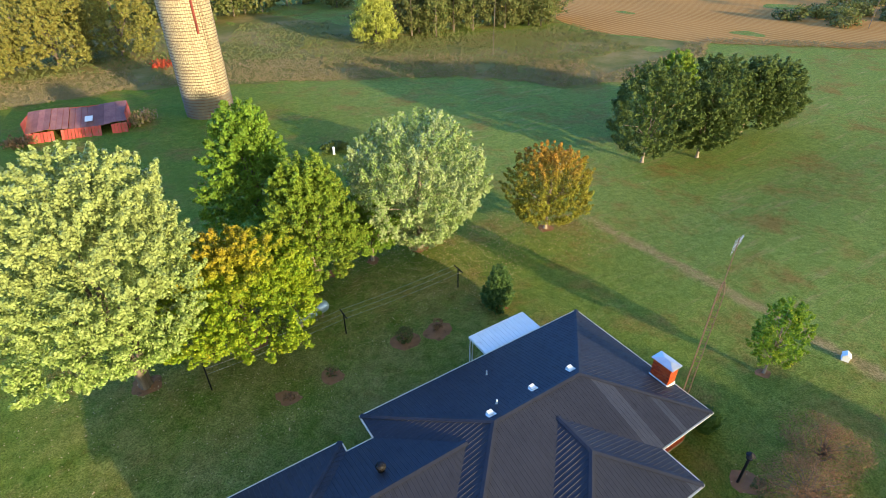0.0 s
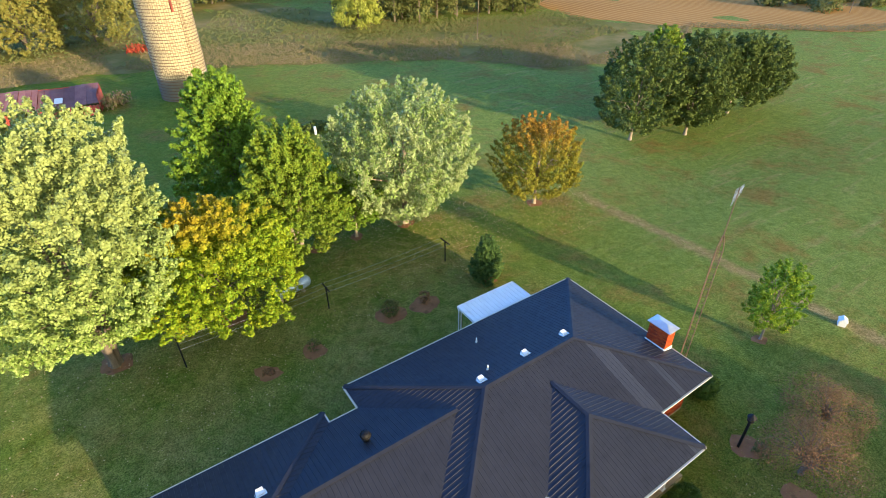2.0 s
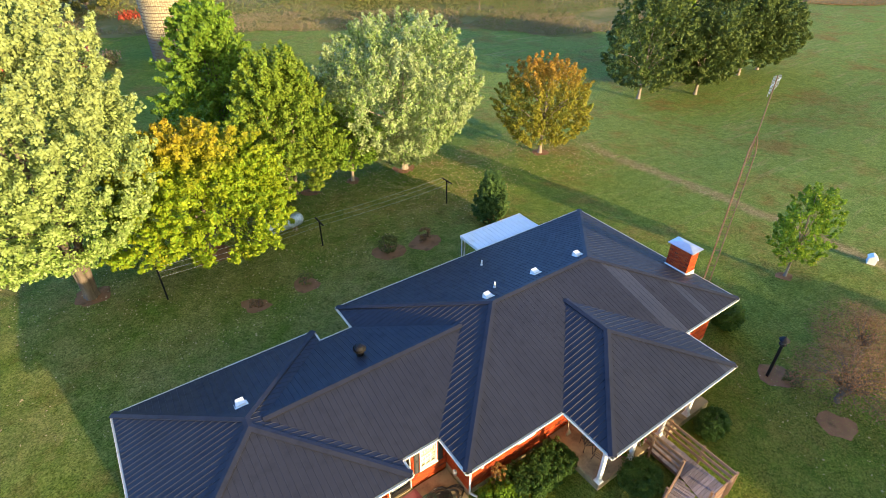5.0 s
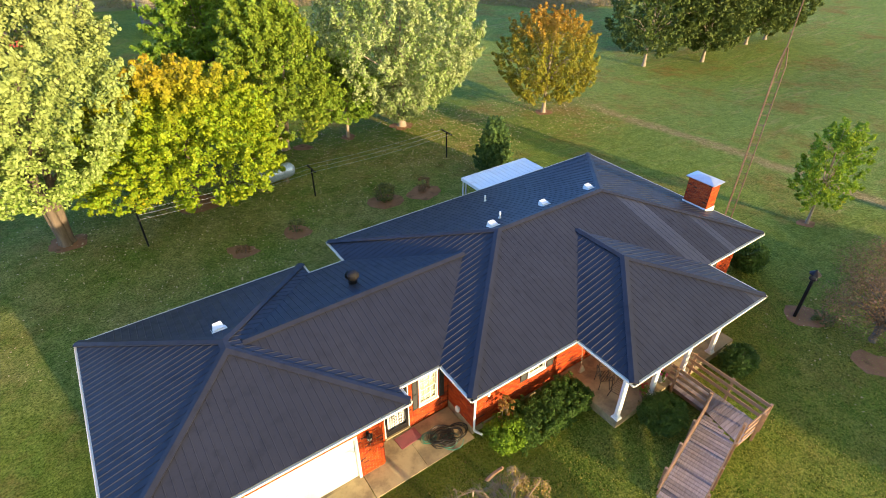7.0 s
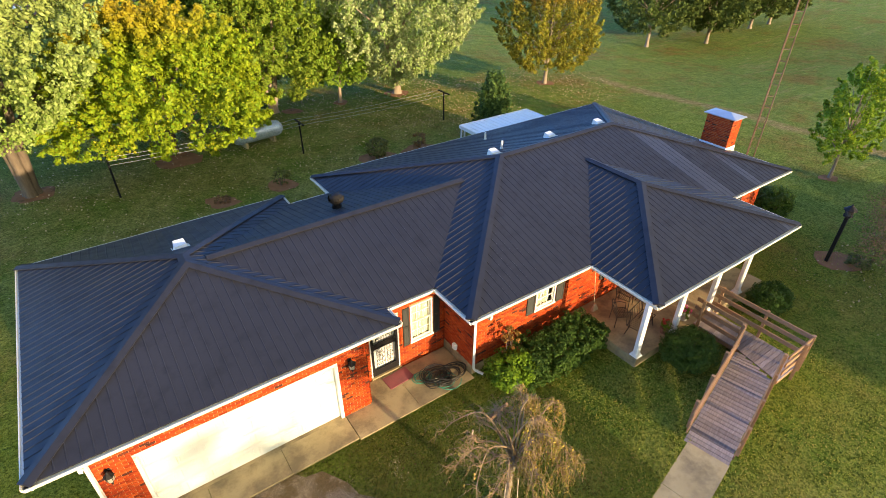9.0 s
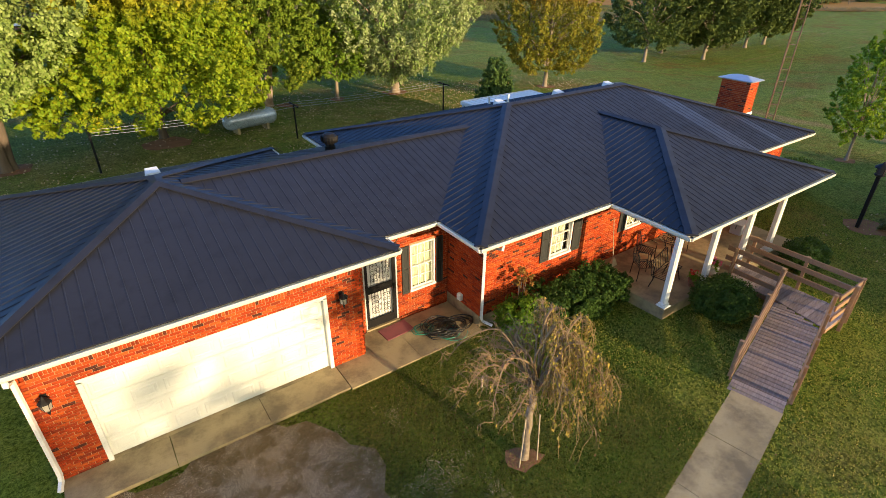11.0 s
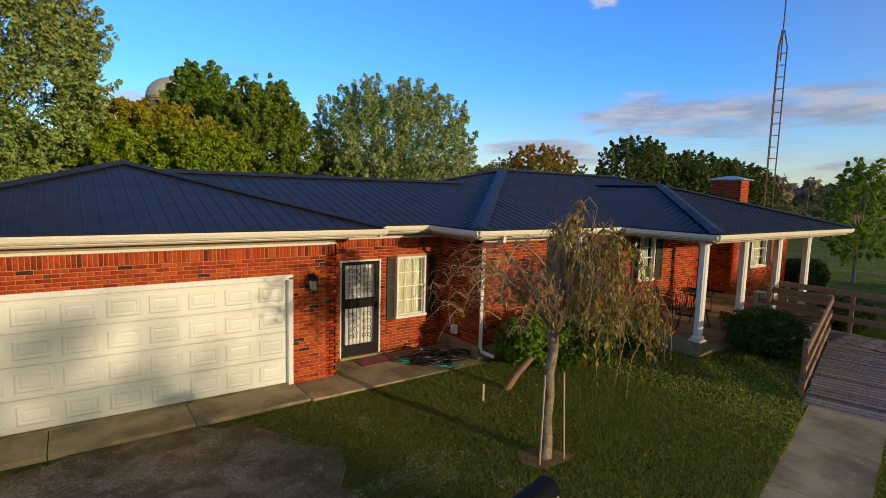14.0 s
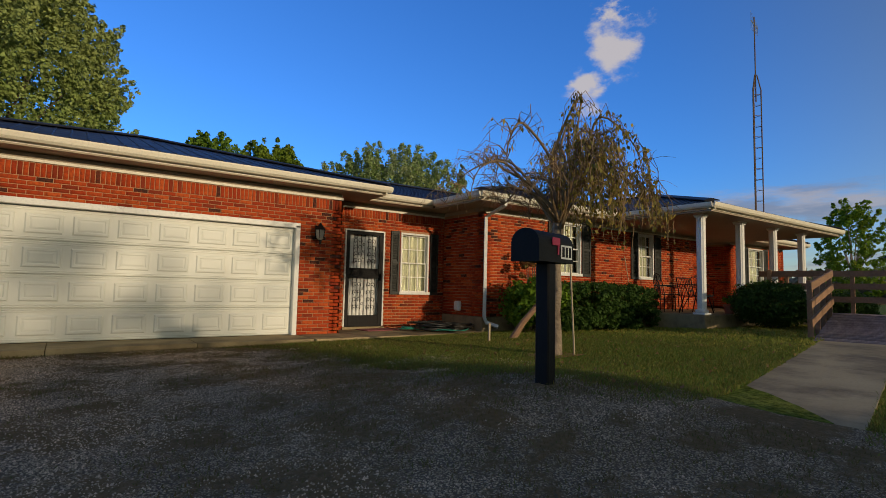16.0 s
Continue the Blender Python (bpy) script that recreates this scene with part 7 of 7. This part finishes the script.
# ---- hoses on the step slab ----
def hose(x, y, r, loops, c, seed, label, zb=0.11):
    rng = np.random.default_rng(seed)
    t = thing("garden_hose", x, y, zb, 0, label, "hose", "coiled garden hoses")
    pts = []
    for k in range(loops * 18):
        a = 2 * math.pi * k / 18
        rr = r * (0.55 + 0.45 * math.sin(k * 0.13 + seed) ** 2) * rng.uniform(0.94, 1.06)
        pts.append((rr * math.cos(a) + 0.08 * math.sin(k * 0.07 + seed), rr * 0.75 * math.sin(a) + 0.06 * math.cos(k * 0.09), 0.02 + 0.018 * (k / 18) + 0.02 * abs(math.sin(k * 0.4))))
    g = Geo()
    g.smooth = True
    g.tube(pts, 0.013, 6)
    part("coil", g, plain("hose_rubber", c, 0.4), t)


hose(6.3, 9.3, 0.5, 9, (0.012, 0.012, 0.012), 1, "black garden hose in loose coils on the step")
hose(6.72, 9.15, 0.5, 8, (0.02, 0.018, 0.015), 2, "black garden hose in loose coils by the wall")
hose(5.95, 9.55, 0.33, 3, (0.02, 0.22, 0.15), 3, "green garden hose in loose coils on the step")
hose(6.55, 8.95, 0.38, 2, (0.03, 0.25, 0.17), 4, "green garden hose in loose coils on the step")
mat_ob = thing("doormat", 5.35, 9.95, 0.106, 4, "faded red doormat before the side door", "doormat")
part("mat", Geo().cbox(-0.42, -0.25, 0, 0.42, 0.25, 0.018, 0.006), surface("red_mat", (0.33, 0.09, 0.10), (0.24, 0.08, 0.085), 3, 60, 0.95, bump=0.6), mat_ob)
ub = thing("hose_bib_cover", 7.29 - 0.012, 9.65, 0.62, 0, "white insulated tap cover on the brick", "tap cover")
part("cover", Geo().cbox(-0.12, -0.09, -0.1, 0.0, 0.09, 0.12, 0.03), WHITE, ub)

# ---- porch furniture ----
def iron_chair(x, y, rz):
    t = thing("patio_chair", x, y, PZ, rz, "black wrought-iron patio chair on the porch", "chair", "iron porch chairs")
    for sx, sy in ((-0.22, -0.22), (0.22, -0.22), (0.22, 0.22), (-0.22, 0.22)):
        part("leg", Geo().tube([(sx * 1.1, sy * 1.1, 0), (sx, sy, 0.43)], 0.012, 6), BLACK, t)
    seat = part("seat", Geo().tube([(-0.24, -0.23, 0.437), (0.24, -0.23, 0.437), (0.24, 0.23, 0.437), (-0.24, 0.23, 0.437), (-0.24, -0.23, 0.437)], 0.011, 5), BLACK, t)
    for k in range(1, 8):
        v = -0.23 + 0.46 * k / 8
        part("slat", Geo().cbox(-0.235, v - 0.011, 0.431, 0.235, v + 0.011, 0.443, 0.003), BLACK, seat)
    g = Geo()
    g.tube([(-0.22, 0.22, 0.43), (-0.21, 0.28, 0.75), (-0.13, 0.31, 0.92), (0, 0.32, 0.97), (0.13, 0.31, 0.92), (0.21, 0.28, 0.75), (0.22, 0.22, 0.43)], 0.012, 6)
    for k in range(1, 6):
        xx = -0.22 + 0.44 * k / 6
        g.tube([(xx, 0.23, 0.44), (xx, 0.30, 0.92 - abs(xx) * 0.4)], 0.006, 4)
    part("backrest", g, BLACK, t)
    for s in (-1, 1):
        part("armrest", Geo().tube([(s * 0.22, 0.27, 0.66), (s * 0.27, 0.0, 0.67), (s * 0.25, -0.22, 0.62), (s * 0.23, -0.23, 0.44)], 0.011, 6), BLACK, t)


iron_chair(13.15, 8.05, 20)
iron_chair(14.75, 8.0, -25)
iron_chair(12.35, 7.55, 60)
tb = thing("patio_table", 13.9, 7.75, PZ, 0, "small round black iron porch table", "table")
g = Geo()
for r in (0.38, 0.26, 0.13):
    g.tube([(r * math.cos(a), r * math.sin(a), 0.715) for a in np.linspace(0, 2 * math.pi, 25)], 0.011, 5)
for k in range(6):
    a = k * math.pi / 6
    g.tube([(-0.38 * math.cos(a), -0.38 * math.sin(a), 0.715), (0.38 * math.cos(a), 0.38 * math.sin(a), 0.715)], 0.007, 4)
part("tabletop", g, BLACK, tb)
for k in range(3):
    a = k * 2.094
    part("leg", Geo().tube([(0.3 * math.cos(a), 0.3 * math.sin(a), 0), (0.1 * math.cos(a), 0.1 * math.sin(a), 0.4), (0.22 * math.cos(a), 0.22 * math.sin(a), 0.7)], 0.012, 6), BLACK, tb)
gl = thing("porch_glider", 12.6, 6.95, PZ, 12, "black metal glider bench on the porch", "bench")
for sx in (-0.5, 0.5):
    for sy in (-0.25, 0.25):
        part("leg", Geo().tube([(sx, sy, 0), (sx * 0.9, sy * 0.6, 0.4)], 0.014, 6), BLACK, gl)
g = Geo().tube([(-0.55, -0.22, 0.41), (0.55, -0.22, 0.41), (0.55, 0.22, 0.41), (-0.55, 0.22, 0.41), (-0.55, -0.22, 0.41)], 0.013, 5)
for k in range(1, 12):
    g.tube([(-0.55 + 1.1 * k / 12, -0.22, 0.41), (-0.55 + 1.1 * k / 12, 0.22, 0.41)], 0.006, 4)
part("seat", g, BLACK, gl)
g = Geo()
g.tube([(-0.55, 0.22, 0.4), (-0.55, 0.3, 0.85), (0.55, 0.3, 0.85), (0.55, 0.22, 0.4)], 0.014, 6)
rest = part("backrest", g, BLACK, gl)
for k in range(1, 9):
    xx = -0.55 + 1.1 * k / 9
    part("slat", Geo().tube([(xx, 0.22, 0.41), (xx, 0.3, 0.85)], 0.007, 4), BLACK, rest)
br = thing("broom", 12.2, 8.62, PZ, 0, "broom leaning on the brick wall", "broom")
part("handle", Geo().tube([(0, -0.12, 0.2), (0.1, 0.18, 1.45)], 0.012, 6), DRYWOOD, br)
part("head", Geo().hexa([(-0.16, -0.22, 0), (0.12, -0.22, 0), (0.12, -0.12, 0), (-0.16, -0.12, 0), (-0.05, -0.17, 0.25), (0.03, -0.17, 0.25), (0.03, -0.12, 0.25), (-0.05, -0.12, 0.25)]), DRYWOOD, br)


def flower_pot(x, y, z, r, c, flowers, label, seed):
    t = thing("flower_pot", x, y, z, 0, label, "plant pot")
    part("pot", Geo().lathe([(r * 0.7, 0), (r * 0.95, r * 1.3), (r * 1.05, r * 1.35), (r * 1.05, r * 1.6), (r * 0.9, r * 1.6)], 16), plain("pot_clay", c, 0.7), t)
    rng = np.random.default_rng(seed)
    cen = rng.normal(0, r * 0.6, (16, 3)) * np.array([1, 1, 0.5]) + np.array([0, 0, r * 2.3])
    part("foliage", quads("foliage", leaf_cloud(rng, cen, np.full(16, r * 0.5), 18, 0.06)), LIME, t)
    cen = rng.normal(0, r * 0.6, (8, 3)) * np.array([1, 1, 0.3]) + np.array([0, 0, r * 3.0])
    tagged(part("blossom", quads("blossom", leaf_cloud(rng, cen, np.full(8, r * 0.3), 14, 0.05)), flowers, t), kind="stuff")


PINK = leafy("pink_petals", [(0.65, 0.08, 0.22), (0.75, 0.15, 0.3), (0.6, 0.05, 0.15)], patch=3)
RED = leafy("red_petals", [(0.55, 0.04, 0.03), (0.6, 0.08, 0.05), (0.4, 0.02, 0.02)], patch=3)
flower_pot(13.15, 6.42, PZ, 0.14, (0.30, 0.12, 0.07), RED, "clay pot with red flowers on the porch edge", 1)
flower_pot(14.25, 6.45, PZ, 0.15, (0.5, 0.48, 0.42), PINK, "pot with bright pink flowers beside the column", 2)
cb = thing("storage_box", 17.6, 7.5, PZ, 8, "small pale plastic cool box on the porch", "box")
part("body", Geo().cbox(-0.30, -0.19, 0, 0.30, 0.19, 0.33, 0.02), COOLBOX, cb)
part("lid", Geo().cbox(-0.315, -0.205, 0.335, 0.315, 0.205, 0.39, 0.015), COOLBOX, cb)
part("handle", Geo().tube([(-0.33, 0, 0.22), (-0.35, 0, 0.30), (-0.33, 0.0, 0.36)], 0.012, 5), BLACK, cb)
hl = thing("porch_light", 16.6, 9.3, 2.74, 0, "black hanging porch light under the ceiling", "lamp")
part("shade", Geo().lathe([(0.07, -0.2), (0.10, -0.02), (0.03, 0.06), (0.02, 0.105)], 10), BLACK, hl)

# ---- grass blades, gravel and fallen leaves ----
def blades(name, n, inside, label, seed, box, tall=0.055, wide=0.006, material=None):
    rng = np.random.default_rng(seed)
    x, y = rng.uniform(box[0], box[2], n), rng.uniform(box[1], box[3], n)
    ok = inside(x, y)
    x, y = x[ok], y[ok]
    n = len(x)
    z = gh(x, y)
    a = rng.uniform(0, 2 * math.pi, n)
    h = tall * rng.uniform(0.5, 1.3, n)
    w = wide * rng.uniform(0.8, 1.7, n)
    lean = rng.normal(0, 0.5, (n, 2)) * h[:, None]
    p0 = np.stack([x - np.cos(a) * w, y - np.sin(a) * w, z - 0.005], 1)
    p1 = np.stack([x + np.cos(a) * w, y + np.sin(a) * w, z - 0.005], 1)
    p2 = np.stack([x + lean[:, 0], y + lean[:, 1], z + h], 1)
    v = np.stack([p0, p1, p2], 1).reshape(-1, 3)
    ob = new(name, fast_mesh(name, v, np.arange(len(v)).reshape(-1, 3)))
    ob.data.materials.append(material or BLADE)
    return tagged(ob, label, "grass", kind="stuff")


BLADE = leafy("grass_blades", [(0.10, 0.19, 0.026), (0.16, 0.22, 0.035), (0.24, 0.22, 0.05), (0.09, 0.17, 0.022), (0.28, 0.22, 0.06), (0.13, 0.21, 0.03)], patch=0.6, through=0.3)


DRY_BLADE = leafy("dry_grass_blades", [(0.17, 0.27, 0.035), (0.34, 0.31, 0.06), (0.23, 0.29, 0.045), (0.40, 0.31, 0.08), (0.20, 0.28, 0.04)], patch=0.5, through=0.4, vary=0.14)


def rect(x, y, x0, y0, x1, y1):
    return (x > x0) & (x < x1) & (y > y0) & (y < y1)


def on_walk(x, y):
    u, v = (x - 4.0) * 0.979 + (y - 1.72) * 0.205, -(x - 4.0) * 0.205 + (y - 1.72) * 0.979
    return (u > -0.15) & (u < 11.5) & (np.abs(v) < 0.50)


def lawn_near(x, y):
    built = rect(x, y, -2.6, 8.68, 7.2, 20) | rect(x, y, 7.0, 8.8, 23, 20) | rect(x, y, 11.4, 6.1, 18.6, 9) | on_walk(x, y)
    edge = 2.9 + 1.3 * ramp01(4.2, 1.6, y) + 0.25 * np.sin(y * 1.7) + 0.2 * np.sin(y * 4.1 + 1) + rng_edge.normal(0, 0.28, len(x))
    return (x > edge) & ~built


rng_edge = np.random.default_rng(9)
blades("grass", 260000, lawn_near, "short green lawn grass", 101, (1.5, -1.5, 9, 9.0), 0.036, 0.007)
blades("grass", 90000, lawn_near, "short dry yellow-green lawn grass", 102, (8, -5, 24, 9.0), 0.04, 0.013, DRY_BLADE)


def bareness(x, y):
    """Where the stones lie thick (below 0) and where earth and weeds show through (above 0)."""
    f = np.array([noise.fractal((a * 1.2, b * 1.5, 4.2), 0.7, 2.2, 6) for a, b in zip(x, y)])
    return f + 0.6 * ramp01(0.4, 2.5, x - 0.12 * (y - 4)) - 0.14


def in_sight(x, y):
    return (x > -0.85 * y - 0.4) & (y > -0.6) & ~on_walk(x, y)


def weeds_in_gravel(x, y):
    return in_sight(x, y) & (bareness(x, y) + 0.7 * ramp01(7.9, 8.6, y) > rng_edge.normal(0.05, 0.16, len(x))) & (y < 8.7)


blades("weeds", 170000, weeds_in_gravel, "low weeds growing through the gravel", 103, (-6, -1.0, 5.0, 8.7), 0.034, 0.005, leafy("weed_blades", [(0.14, 0.12, 0.035), (0.20, 0.135, 0.06), (0.10, 0.11, 0.025), (0.17, 0.11, 0.05)], patch=1.2))
rng = np.random.default_rng(104)
n = 150000
x, y = rng.uniform(-5.5, 4.6, n), rng.uniform(-0.5, 8.6, n)
ok = in_sight(x, y) & (bareness(x, y) + 0.5 * ramp01(7.9, 8.6, y) < rng.normal(0.0, 0.13, n))
x, y = x[ok], y[ok]
n = len(x)
r = rng.uniform(0.003, 0.009, n)
c = np.stack([x, y, gh(x, y) + 0.014 + r * 0.2], 1)
chip = np.array([(1, 0, -0.3), (-1, 0.1, -0.3), (0, 1, -0.3), (0.1, -1, -0.3), (0.1, -0.1, 0.8)])
v = (c[:, None] + chip[None] * r[:, None, None] * rng.uniform(0.6, 1.4, (n, 5, 1))).reshape(-1, 3)
f = np.array([(0, 2, 4), (2, 1, 4), (1, 3, 4), (3, 0, 4)])
f = (f[None] + 5 * np.arange(n)[:, None, None]).reshape(-1, 3)
stones = new("gravel", fast_mesh("gravel", v, f))
stones.data.materials.append(surface("gravel_stone", (0.66, 0.50, 0.33), (0.50, 0.375, 0.25), 5, 60, 0.9, vary=0.35, islands=True))
tagged(stones, "loose pale grey driveway gravel", "gravel", kind="stuff")
rng = np.random.default_rng(105)
spots = []
for tx, ty, tr, m in ((-3.4, 28.5, 9, 600), (3.6, 29.6, 7.5, 600), (12, 33, 7, 900), (20.4, 34, 8, 900), (22.5, 32.5, 6, 1300), (33, 32, 6, 900), (22.5, 2.5, 4, 160)):
    a, d = rng.uniform(0, 6.283, m), tr * np.sqrt(rng.uniform(size=m))
    spots.append(np.stack([tx + d * np.cos(a), ty + d * np.sin(a)], 1))
p = np.concatenate(spots)
cen = np.stack([p[:, 0], p[:, 1], gh(p[:, 0], p[:, 1]) + 0.03], 1)
near = np.stack([rng.uniform(3.6, 9.5, 260), rng.uniform(1.8, 8.2, 260)], 1)
near = near[~on_walk(near[:, 0], near[:, 1])]
litter = new("fallen_leaves", quads("fallen_leaves", leaf_cloud(rng, np.stack([near[:, 0], near[:, 1], gh(near[:, 0], near[:, 1]) + 0.03], 1), np.full(len(near), 0.01), 1, 0.05)))
litter.data.materials.append(BROWN)
tagged(litter, "small fallen brown leaves on the front lawn", "leaves", kind="stuff")
fallen = new("fallen_leaves", quads("fallen_leaves", leaf_cloud(rng, cen, np.full(len(cen), 0.02), 1, 0.10)))
fallen.data.materials.append(LITTER)
tagged(fallen, "scattered fallen brown leaves on the lawn", "leaves", kind="stuff")
